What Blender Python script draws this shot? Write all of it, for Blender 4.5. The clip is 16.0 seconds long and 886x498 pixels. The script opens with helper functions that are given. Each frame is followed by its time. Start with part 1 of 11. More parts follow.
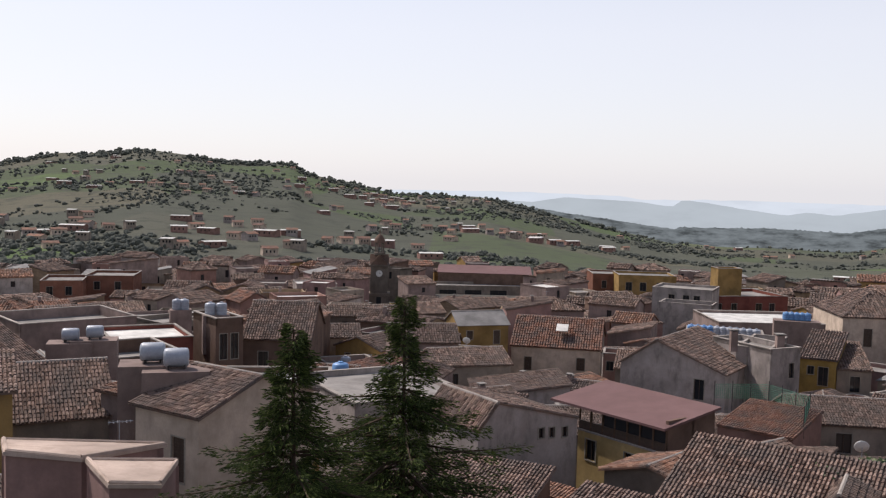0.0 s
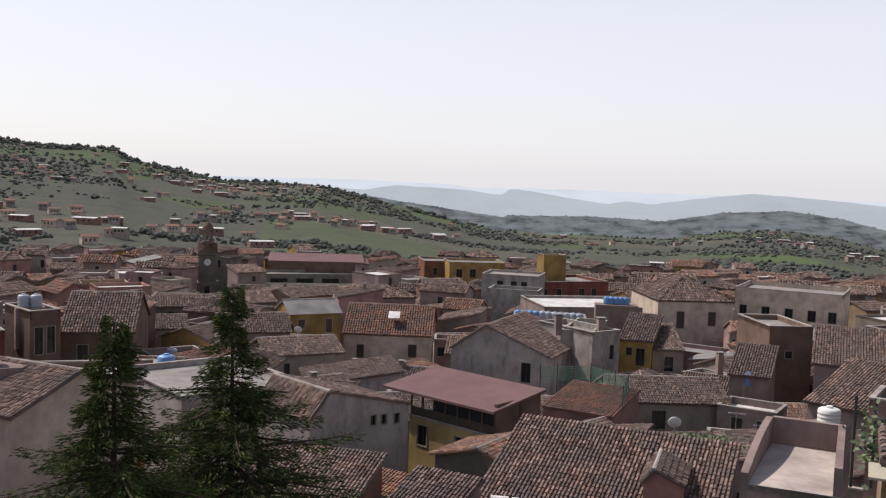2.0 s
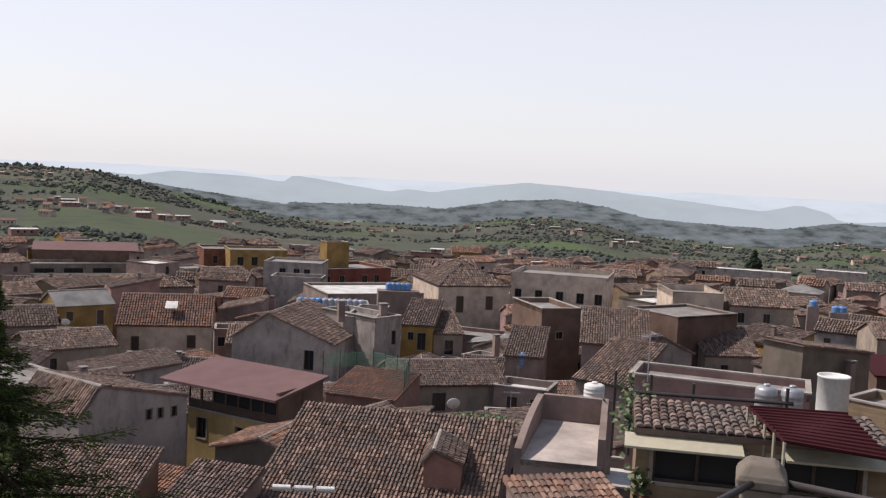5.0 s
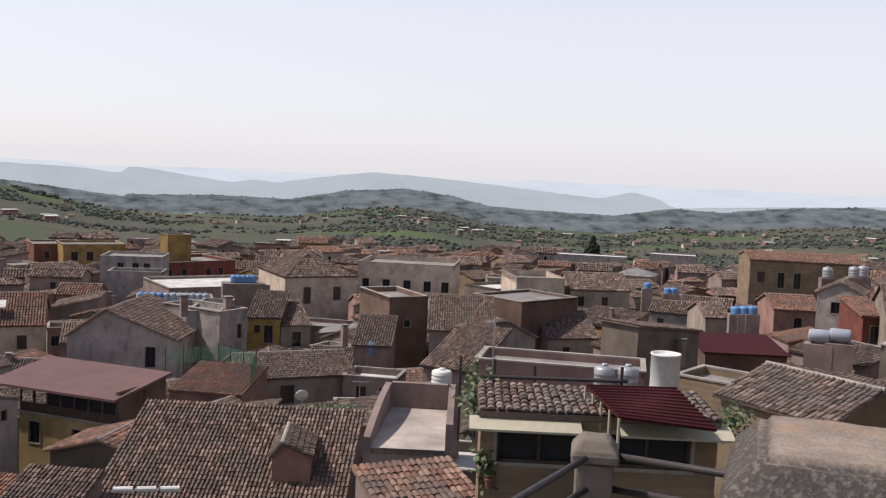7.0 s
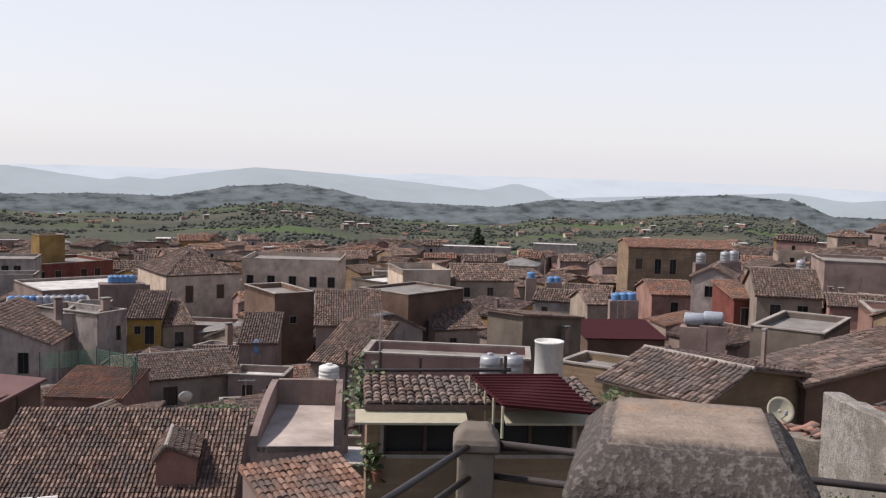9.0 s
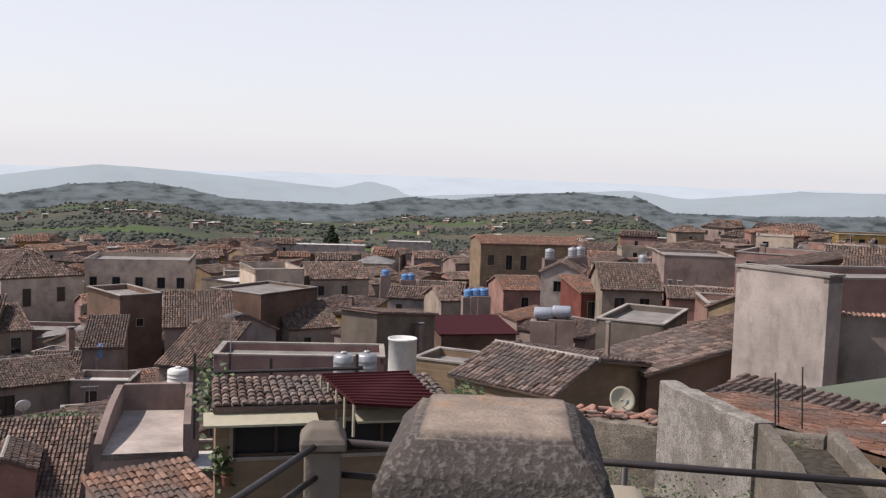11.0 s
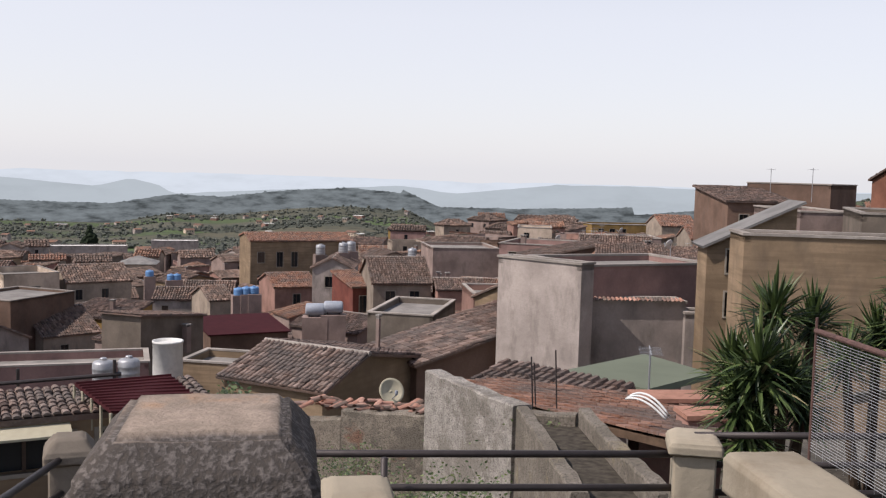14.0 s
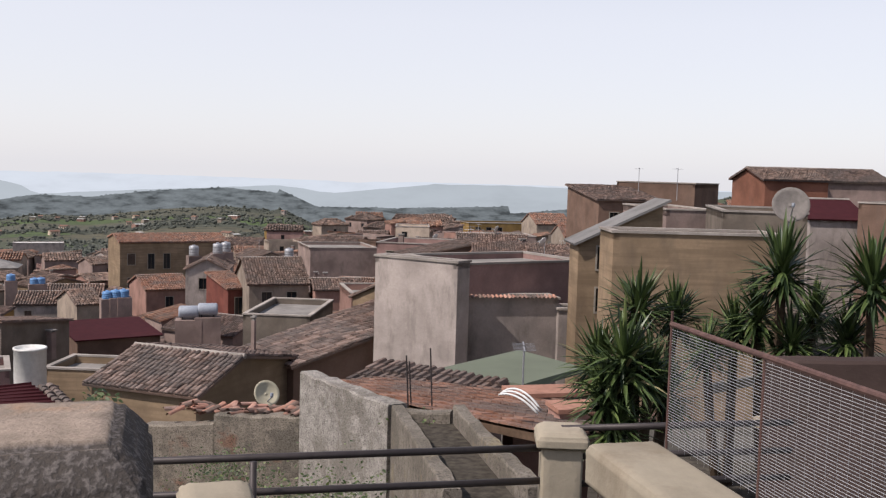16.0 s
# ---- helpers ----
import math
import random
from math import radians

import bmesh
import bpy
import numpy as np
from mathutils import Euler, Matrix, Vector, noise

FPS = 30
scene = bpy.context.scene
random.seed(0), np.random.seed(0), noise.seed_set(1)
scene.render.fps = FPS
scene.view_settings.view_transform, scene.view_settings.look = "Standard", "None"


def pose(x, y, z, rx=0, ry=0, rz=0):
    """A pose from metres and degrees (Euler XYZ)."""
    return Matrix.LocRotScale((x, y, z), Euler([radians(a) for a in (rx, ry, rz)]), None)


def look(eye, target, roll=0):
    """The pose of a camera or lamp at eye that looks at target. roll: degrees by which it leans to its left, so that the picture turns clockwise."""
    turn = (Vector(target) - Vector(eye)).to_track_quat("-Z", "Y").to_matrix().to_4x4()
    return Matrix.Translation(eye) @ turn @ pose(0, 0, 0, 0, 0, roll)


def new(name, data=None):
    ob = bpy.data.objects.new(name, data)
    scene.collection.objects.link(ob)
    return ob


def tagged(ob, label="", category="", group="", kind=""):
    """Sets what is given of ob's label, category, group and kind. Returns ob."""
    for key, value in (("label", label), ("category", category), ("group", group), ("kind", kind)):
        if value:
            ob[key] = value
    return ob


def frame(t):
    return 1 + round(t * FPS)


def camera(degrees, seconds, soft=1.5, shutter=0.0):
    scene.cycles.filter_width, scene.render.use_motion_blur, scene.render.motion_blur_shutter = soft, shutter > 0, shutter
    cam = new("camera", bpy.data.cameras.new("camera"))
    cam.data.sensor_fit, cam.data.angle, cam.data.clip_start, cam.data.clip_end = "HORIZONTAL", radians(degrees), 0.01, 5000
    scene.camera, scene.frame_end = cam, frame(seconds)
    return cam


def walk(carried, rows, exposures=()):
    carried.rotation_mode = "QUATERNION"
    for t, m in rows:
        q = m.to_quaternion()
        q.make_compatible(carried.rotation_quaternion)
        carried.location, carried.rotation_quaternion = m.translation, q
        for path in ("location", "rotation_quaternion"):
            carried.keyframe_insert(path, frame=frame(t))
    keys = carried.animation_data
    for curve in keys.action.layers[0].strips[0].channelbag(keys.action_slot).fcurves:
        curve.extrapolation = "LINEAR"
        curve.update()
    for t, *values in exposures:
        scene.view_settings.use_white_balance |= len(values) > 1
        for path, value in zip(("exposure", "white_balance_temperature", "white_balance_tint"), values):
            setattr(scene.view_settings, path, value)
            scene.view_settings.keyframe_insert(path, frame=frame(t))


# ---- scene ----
cam = camera(49.17, 16.0, soft=1.25)
ROWS = [
    (0.0, 0.000, 0.000, 1.600, 86.064, -1.524, 0.052),
    (0.5, 0.011, 0.009, 1.608, 85.923, -1.500, -2.190),
    (1.0, 0.021, 0.016, 1.611, 85.805, -1.790, -5.030),
    (1.5, 0.033, 0.019, 1.615, 85.719, -1.960, -7.584),
    (2.0, 0.049, 0.019, 1.620, 85.644, -2.041, -9.839),
    (2.5, 0.067, 0.013, 1.620, 85.578, -2.281, -12.080),
    (3.0, 0.084, 0.005, 1.615, 85.518, -2.453, -14.168),
    (3.5, 0.100, -0.005, 1.609, 85.487, -2.526, -16.173),
    (4.0, 0.111, -0.016, 1.606, 85.496, -2.658, -18.201),
    (6.5, 0.165, -0.083, 1.590, 85.232, -2.585, -29.545),
    (7.0, 0.177, -0.097, 1.592, 85.216, -2.456, -31.680),
    (7.5, 0.189, -0.108, 1.593, 85.166, -2.049, -33.287),
    (8.0, 0.190, -0.112, 1.589, 85.085, -1.708, -34.671),
    (8.5, 0.200, -0.131, 1.594, 85.046, -1.617, -36.300),
    (9.0, 0.216, -0.160, 1.600, 85.068, -1.712, -38.505),
    (11.5, 0.245, -0.294, 1.625, 85.254, -1.882, -49.733),
    (12.0, 0.267, -0.317, 1.624, 85.319, -1.908, -52.591),
    (12.5, 0.281, -0.337, 1.623, 85.371, -1.932, -54.927),
    (13.0, 0.292, -0.351, 1.620, 85.379, -1.890, -56.875),
    (13.5, 0.307, -0.358, 1.620, 85.362, -1.742, -58.634),
    (14.0, 0.322, -0.375, 1.618, 85.349, -1.571, -60.629),
    (14.5, 0.336, -0.388, 1.618, 85.352, -1.452, -62.658),
    (15.0, 0.348, -0.405, 1.621, 85.373, -1.384, -64.482),
    (15.5, 0.363, -0.419, 1.619, 85.430, -1.493, -66.176),
    (16.0, 0.374, -0.438, 1.617, 85.503, -1.589, -67.833),
]
walk(cam, [(t, pose(*place)) for t, *place in ROWS], [(0.0, 0.0, 6500, 15), (16.0, 0.0, 6500, 15)])

# ---- sky, sun, exposure ----
SUN_AZ, SUN_EL = radians(-50.0), radians(50.0)   # bearing from +y towards +x, height
world = bpy.data.worlds.new("world")
scene.world = world
world.use_nodes = True
wn = world.node_tree.nodes
sky = wn.new("ShaderNodeTexSky")
sky.sky_type = "NISHITA"
sky.sun_disc = False
sky.sun_elevation, sky.sun_rotation = SUN_EL, SUN_AZ
sky.altitude, sky.air_density, sky.dust_density, sky.ozone_density = 300, 1.0, 1.5, 1.5
haze = wn.new("ShaderNodeMix")
haze.data_type = "RGBA"
# the haze is thick over the horizon and thins out towards the zenith
way = wn.new("ShaderNodeTexCoord")
high = wn.new("ShaderNodeSeparateXYZ")
thin = wn.new("ShaderNodeMapRange")
thin.inputs["From Min"].default_value, thin.inputs["From Max"].default_value = 0.15, 0.65
thin.inputs["To Min"].default_value, thin.inputs["To Max"].default_value = 0.72, 0.12
world.node_tree.links.new(way.outputs["Generated"], high.inputs[0])
world.node_tree.links.new(high.outputs["Z"], thin.inputs["Value"])
world.node_tree.links.new(thin.outputs[0], haze.inputs[0])
haze.inputs[7].default_value = (7.25, 7.35, 7.6, 1)
world.node_tree.links.new(sky.outputs[0], haze.inputs[6])
world.node_tree.links.new(haze.outputs[2], wn["Background"].inputs[0])
wn["Background"].inputs["Strength"].default_value = 0.13
sun_data = bpy.data.lights.new("sun", "SUN")
sun_data.energy, sun_data.angle, sun_data.color = 5.0, radians(0.6), (1.0, 0.95, 0.88)
sun = new("sun", sun_data)
sun_way = Vector((math.sin(SUN_AZ) * math.cos(SUN_EL), math.cos(SUN_AZ) * math.cos(SUN_EL), math.sin(SUN_EL)))
sun.matrix_world = look(sun_way * 50, (0, 0, 0))


# ---- materials ----
def material(name, rough=0.85, metal=0.0):
    m = bpy.data.materials.new(name)
    m.use_nodes = True
    b = m.node_tree.nodes["Principled BSDF"]
    b.inputs["Roughness"].default_value, b.inputs["Metallic"].default_value = rough, metal
    b.inputs["Specular IOR Level"].default_value = 0.06 if rough > 0.7 else 0.4
    return m, m.node_tree.nodes, m.node_tree.links, b


def ramp(nodes, links, fac, stops):
    r = nodes.new("ShaderNodeValToRGB")
    while len(r.color_ramp.elements) < len(stops):
        r.color_ramp.elements.new(0.5)
    for e, (p, c) in zip(r.color_ramp.elements, stops):
        e.position, e.color = p, (*c, 1)
    links.new(fac, r.inputs[0])
    return r.outputs[0]


def noise_of(nodes, links, scale, detail=4, stretch=None, rough=0.6):
    n = nodes.new("ShaderNodeTexNoise")
    n.inputs["Scale"].default_value, n.inputs["Detail"].default_value, n.inputs["Roughness"].default_value = scale, detail, rough
    g = nodes.new("ShaderNodeNewGeometry")
    if stretch:
        mp = nodes.new("ShaderNodeMapping")
        mp.inputs["Scale"].default_value = stretch
        links.new(g.outputs["Position"], mp.inputs[0])
        links.new(mp.outputs[0], n.inputs[0])
    else:
        links.new(g.outputs["Position"], n.inputs[0])
    return n.outputs[0]


def mix(nodes, links, fac, a, b, kind="MIX"):
    x = nodes.new("ShaderNodeMix")
    x.data_type, x.blend_type = "RGBA", kind
    for sock, v in ((x.inputs[0], fac), (x.inputs[6], a), (x.inputs[7], b)):
        if isinstance(v, (int, float)):
            sock.default_value = v
        elif isinstance(v, tuple):
            sock.default_value = (*v, 1)
        else:
            links.new(v, sock)
    return x.outputs[2]


def bump(nodes, links, b, height, strength, dist=0.02):
    k = nodes.new("ShaderNodeBump")
    k.inputs["Strength"].default_value, k.inputs["Distance"].default_value = strength, dist
    links.new(height, k.inputs["Height"])
    links.new(k.outputs[0], b.inputs["Normal"])


def grey(c):
    return (c, c, c)


def plaster(name, colour, stain=(0.09, 0.08, 0.07), wear=0.55, vary=0.12, bands=False):
    """Weathered lime plaster: patches, rain streaks, fine grain, a little different on each house."""
    m, n, l, b = material(name, 0.92)
    patch = noise_of(n, l, 0.45, 6)
    streak = noise_of(n, l, 1.0, 7, (1.1, 1.1, 0.42), 0.68)
    grain = noise_of(n, l, 9.0, 5)
    info = n.new("ShaderNodeObjectInfo")
    dark = tuple(c * 0.62 for c in colour)
    c = mix(n, l, ramp(n, l, patch, [(0.35, grey(0)), (0.62, grey(1))]), dark, colour)
    c = mix(n, l, ramp(n, l, streak, [(0.5, grey(0)), (0.75, grey(wear))]), c, stain)
    c = mix(n, l, ramp(n, l, grain, [(0.3, grey(0)), (0.8, grey(0.35))]), c, tuple(x * 0.55 for x in colour))
    c = mix(n, l, 1.0, c, ramp(n, l, info.outputs["Random"], [(0.0, grey(1 - vary)), (0.5, grey(1)), (1.0, (1 + vary, 1 + vary * 0.9, 1 + vary * 0.8))]), "MULTIPLY")
    if bands:
        course = noise_of(n, l, 1.0, 3, (0.25, 0.25, 4.5))
        c = mix(n, l, ramp(n, l, course, [(0.42, grey(0)), (0.6, grey(0.5))]), c, tuple(x * 0.5 for x in colour))
    l.new(c, b.inputs["Base Color"])
    bump(n, l, b, grain, 0.5)
    return m


def tile_material(name, stops, rough=0.9, single=False):
    """Clay barrel tiles, each with its own tone, with lichen and soot."""
    m, n, l, b = material(name, rough)
    g = n.new("ShaderNodeNewGeometry")
    stops = [(q, (1.09 * c[0], 0.96 * c[1], 0.97 * c[2])) for q, c in stops]
    tone = ramp(n, l, n.new("ShaderNodeObjectInfo").outputs["Random"] if single else g.outputs["Random Per Island"], stops)
    blot = noise_of(n, l, 0.7, 5)
    fine = noise_of(n, l, 14.0, 4)
    c = mix(n, l, ramp(n, l, blot, [(0.4, grey(0)), (0.62, grey(0.8))]), tone, (0.1, 0.085, 0.078))
    c = mix(n, l, ramp(n, l, fine, [(0.5, grey(0)), (0.75, grey(0.55))]), c, (0.24, 0.215, 0.19))
    info = n.new("ShaderNodeObjectInfo")
    c = c if single else mix(n, l, 1.0, c, ramp(n, l, info.outputs["Random"], [(0, (0.8, 0.78, 0.78)), (1, (1.15, 1.08, 1.02))]), "MULTIPLY")
    l.new(c, b.inputs["Base Color"])
    bump(n, l, b, fine, 0.3)
    return m


def plain(name, colour, rough=0.6, metal=0.0, vary=0.25, scale=6.0, relief=0.15):
    m, n, l, b = material(name, rough, metal)
    f = noise_of(n, l, scale, 5)
    g2 = noise_of(n, l, scale * 0.13, 4)
    c = mix(n, l, ramp(n, l, f, [(0.3, grey(0)), (0.7, grey(1))]), tuple(c * (1 - vary) for c in colour), tuple(min(1, c * (1 + vary * 0.5)) for c in colour))
    c = mix(n, l, ramp(n, l, g2, [(0.4, grey(0)), (0.7, grey(0.4))]), c, tuple(x * 0.6 for x in colour))
    l.new(c, b.inputs["Base Color"])
    if relief:
        bump(n, l, b, f, relief, 0.01)
    return m


WALL = {
    "grey": plaster("grey_cement_render", (0.279, 0.208, 0.182)),
    "cream": plaster("cream_plaster", (0.321, 0.261, 0.209)),
    "white": plaster("white_plaster", (0.382, 0.328, 0.296), wear=0.75),
    "ochre": plaster("ochre_plaster", (0.321, 0.205, 0.080), wear=0.35),
    "yellow": plaster("yellow_plaster", (0.403, 0.262, 0.081), wear=0.3),
    "pink": plaster("pink_plaster", (0.304, 0.179, 0.145), wear=0.35),
    "red": plaster("red_plaster", (0.198, 0.071, 0.055), wear=0.3),
    "brown": plaster("brown_render", (0.170, 0.111, 0.084), wear=0.4),
    "stone": plaster("rough_stone_wall", (0.178, 0.147, 0.120), wear=0.6),
    "orange": plaster("orange_brick_wall", (0.235, 0.108, 0.073), wear=0.3),
    "beige": plaster("beige_block_wall", (0.292, 0.210, 0.137), wear=0.5, bands=True),
    "pale": plaster("pale_cream_plaster", (0.570, 0.454, 0.357), wear=0.35),
    "mauve": plaster("mauve_plaster", (0.307, 0.194, 0.172), wear=0.3),
}
TILE_STOPS = {
    "old": [(0, (0.054, 0.0432, 0.036)), (0.35, (0.122, 0.0936, 0.0756)), (0.7, (0.187, 0.148, 0.119)), (1, (0.259, 0.216, 0.18))],
    "dark": [(0, (0.0432, 0.036, 0.031)), (0.5, (0.101, 0.0792, 0.0648)), (1, (0.18, 0.151, 0.126))],
    "warm": [(0, (0.115, 0.0648, 0.0432)), (0.5, (0.202, 0.122, 0.0828)), (1, (0.288, 0.202, 0.144))],
    "new": [(0, (0.15, 0.083, 0.055)), (0.6, (0.2, 0.118, 0.082)), (1, (0.25, 0.168, 0.125))],
}
TILE = {k: tile_material(k + "_clay_tiles", v) for k, v in TILE_STOPS.items()}
SINGLE_TILE = {k: tile_material(k + "_single_clay_tile", v, single=True) for k, v in TILE_STOPS.items()}
COPING = plaster("pale_mortar_coping", (0.35, 0.31, 0.275), wear=0.5)
CONCRETE = plaster("flat_roof_concrete", (0.26, 0.24, 0.22), wear=0.5)
PALE_SLAB = plaster("pale_roof_slab", (0.6, 0.58, 0.54), wear=0.25)
ASPHALT_ROOF = plaster("dark_felt_roof", (0.14, 0.135, 0.13), wear=0.5)
CORRUGATED = plaster("grey_fibre_cement_sheet", (0.22, 0.21, 0.2), wear=0.4)
MAROON = plain("maroon_metal_sheet", (0.05, 0.013, 0.015), 0.72, 0.0, 0.2, 1.5, 0.0)
REDMETAL = plain("faded_red_roof_panel", (0.16, 0.095, 0.09), 0.75, 0.0, 0.15, 0.8, 0.0)
GREENROOF = plain("green_roof_sheet", (0.135, 0.15, 0.11), 0.75, 0.0, 0.12, 0.6, 0.0)
BLUE = plain("blue_plastic_tank", (0.1, 0.22, 0.42), 0.45, 0.0, 0.15)
TANKGREY = plain("grey_plastic_tank", (0.3, 0.32, 0.36), 0.45, 0.0, 0.15)
STEEL = plain("galvanised_steel", (0.36, 0.36, 0.37), 0.5, 0.5, 0.2)
TANKWHITE = plain("white_painted_tank", (0.62, 0.6, 0.56), 0.6, 0.0, 0.12)
IRON = plain("brown_painted_iron", (0.05, 0.04, 0.038), 0.55, 0.3, 0.3)
WOOD = plain("weathered_wood", (0.12, 0.08, 0.055), 0.75, 0.0, 0.4)
SHUTTER = plain("dark_brown_shutter", (0.07, 0.045, 0.032), 0.6, 0.0, 0.3)
SURROUND = plain("pale_stone_surround", (0.3, 0.265, 0.22), 0.85)
AWNING = plain("cream_awning_sheet", (0.4, 0.36, 0.26), 0.7, 0.0, 0.12)
GLASS, gn, gl, gb = material("dark_window_glass", 0.08)
gb.inputs["Base Color"].default_value = (0.02, 0.022, 0.025, 1)


# ---- mesh helpers ----
def mesh_of(name, verts, faces, mat, smooth=False):
    me = bpy.data.meshes.new(name)
    me.from_pydata([tuple(v) for v in verts], [], [tuple(f) for f in faces])
    if smooth:
        me.polygons.foreach_set("use_smooth", [True] * len(me.polygons))
    me.materials.append(mat)
    me.update()
    return me


def welded(me):
    bm = bmesh.new()
    bm.from_mesh(me)
    bmesh.ops.remove_doubles(bm, verts=list(bm.verts), dist=0.0005)
    bm.to_mesh(me)
    bm.free()
    return me


def child(name, me, parent, label=""):
    ob = new(name, me)
    ob.parent = parent
    return tagged(ob, label) if label else ob


def empty(name, m, label="", category="", group="", kind=""):
    ob = new(name)
    ob.empty_display_size = 0.3
    ob.matrix_basis = m
    return tagged(ob, label, category, group, kind)


class Soup:
    """Vertices and faces that are gathered into one mesh."""

    def __init__(self):
        self.v, self.f = [], []

    def add(self, verts, faces):
        k = len(self.v)
        self.v.extend(tuple(v) for v in verts)
        self.f.extend(tuple(i + k for i in f) for f in faces)
        return self

    def box(self, x0, x1, y0, y1, z0, z1):
        return self.add([(x, y, z) for z in (z0, z1) for y in (y0, y1) for x in (x0, x1)],
                        [(0, 2, 3, 1), (4, 5, 7, 6), (0, 1, 5, 4), (2, 6, 7, 3), (0, 4, 6, 2), (1, 3, 7, 5)])

    def tube(self, points, r, n=8, r2=None, caps=True):
        """A round bar along points; the radius runs from r to r2."""
        pts = [Vector(p) for p in points]
        rings, k0 = [], len(self.v)
        for i, p in enumerate(pts):
            d = (pts[min(i + 1, len(pts) - 1)] - pts[max(i - 1, 0)]).normalized()
            a = d.orthogonal().normalized()
            c = d.cross(a)
            rr = r + ((r2 if r2 is not None else r) - r) * i / max(1, len(pts) - 1)
            for j in range(n):
                t = 2 * math.pi * j / n
                self.v.append(tuple(p + (a * math.cos(t) + c * math.sin(t)) * rr))
        for i in range(len(pts) - 1):
            for j in range(n):
                a0, b0 = k0 + i * n + j, k0 + i * n + (j + 1) % n
                self.f.append((a0, b0, b0 + n, a0 + n))
        if caps:
            self.f.append(tuple(k0 + j for j in range(n))[::-1])
            self.f.append(tuple(k0 + (len(pts) - 1) * n + j for j in range(n)))
        return self

    def lathe(self, profile, n=16, at=(0, 0, 0)):
        """A turned body: (radius, height) from the foot up."""
        k0 = len(self.v)
        for r, z in profile:
            for j in range(n):
                t = 2 * math.pi * j / n
                self.v.append((at[0] + r * math.cos(t), at[1] + r * math.sin(t), at[2] + z))
        for i in range(len(profile) - 1):
            for j in range(n):
                a0, b0 = k0 + i * n + j, k0 + i * n + (j + 1) % n
                self.f.append((a0, b0, b0 + n, a0 + n))
        self.f.append(tuple(k0 + j for j in range(n))[::-1])
        self.f.append(tuple(k0 + (len(profile) - 1) * n + j for j in range(n)))
        return self

    def mesh(self, name, mat, smooth=False):
        return mesh_of(name, self.v, self.f, mat, smooth)


# ---- the lie of the land ----
KNOT_R = [0, 3, 10, 24, 52, 130, 290, 340]
LAND_LEFT = [-1.4, -1.4, -1.8, -15.0, -21.0, -27.0, -32.0, -35.0]
LAND_RIGHT = [-1.4, -1.4, -2.8, -6.5, -8.5, -11.0, -15.0, -32.0]
SKY_AZ = [-45.0, -24.6, -21.8, -20.0, -17.3, -12.7, -8.8, -8.1, -6.2, -2.8, 2.2, 4.9, 10.5, 13.5, 13.7, 18.8, 22.8, 26.0, 29.6, 32.1, 34.3, 36.4, 41.8, 45.1, 47.7, 51.6, 55.3, 58.2, 58.3, 60.5, 65.5, 71.8, 71.8, 76.2, 76.7, 84.6, 110.0]
SKY_EL = [1.50, 0.46, 1.07, 1.08, 1.45, 0.94, 0.86, 0.35, -0.09, -0.74, -0.80, -1.29, -1.98, -2.33, -2.20, -2.09, -2.17, -1.55, -1.30, -1.56, -2.08, -2.22, -2.33, -1.75, -1.86, -1.39, -1.16, -1.41, -1.20, -2.16, -2.13, -1.86, -2.28, -1.78, -1.79, -0.94, 0.50]


def land(x, y):
    r, az = math.hypot(x, y), math.degrees(math.atan2(x, y))
    s = min(1.0, max(0.0, (az - 42) / 38))
    s = s * s * (3 - 2 * s)
    if az > 130 or az < -60:
        s = 0.5
    near = (1 - s) * np.interp(r, KNOT_R, LAND_LEFT) + s * np.interp(r, KNOT_R, LAND_RIGHT)
    if r <= 340:
        return float(near)
    e0 = math.atan2(near - 1.6, 340)
    e1 = radians(float(np.interp(az, SKY_AZ, SKY_EL)) - float(np.interp(az, [4, 16, 76, 84], [0, 1.1, 1.1, 0])))
    k = min(1.0, math.log(r / 340) / math.log(1500 / 340))
    z = 1.6 + min(r, 1500) * math.tan(e0 + (e1 - e0) * k ** 0.8)
    z += 5.0 * noise.noise((x / 130, y / 130, 0)) * min(1, (r - 340) / 340) * (1 - k)
    if r > 1500:
        z -= (r - 1500) * 0.14
    return float(z)


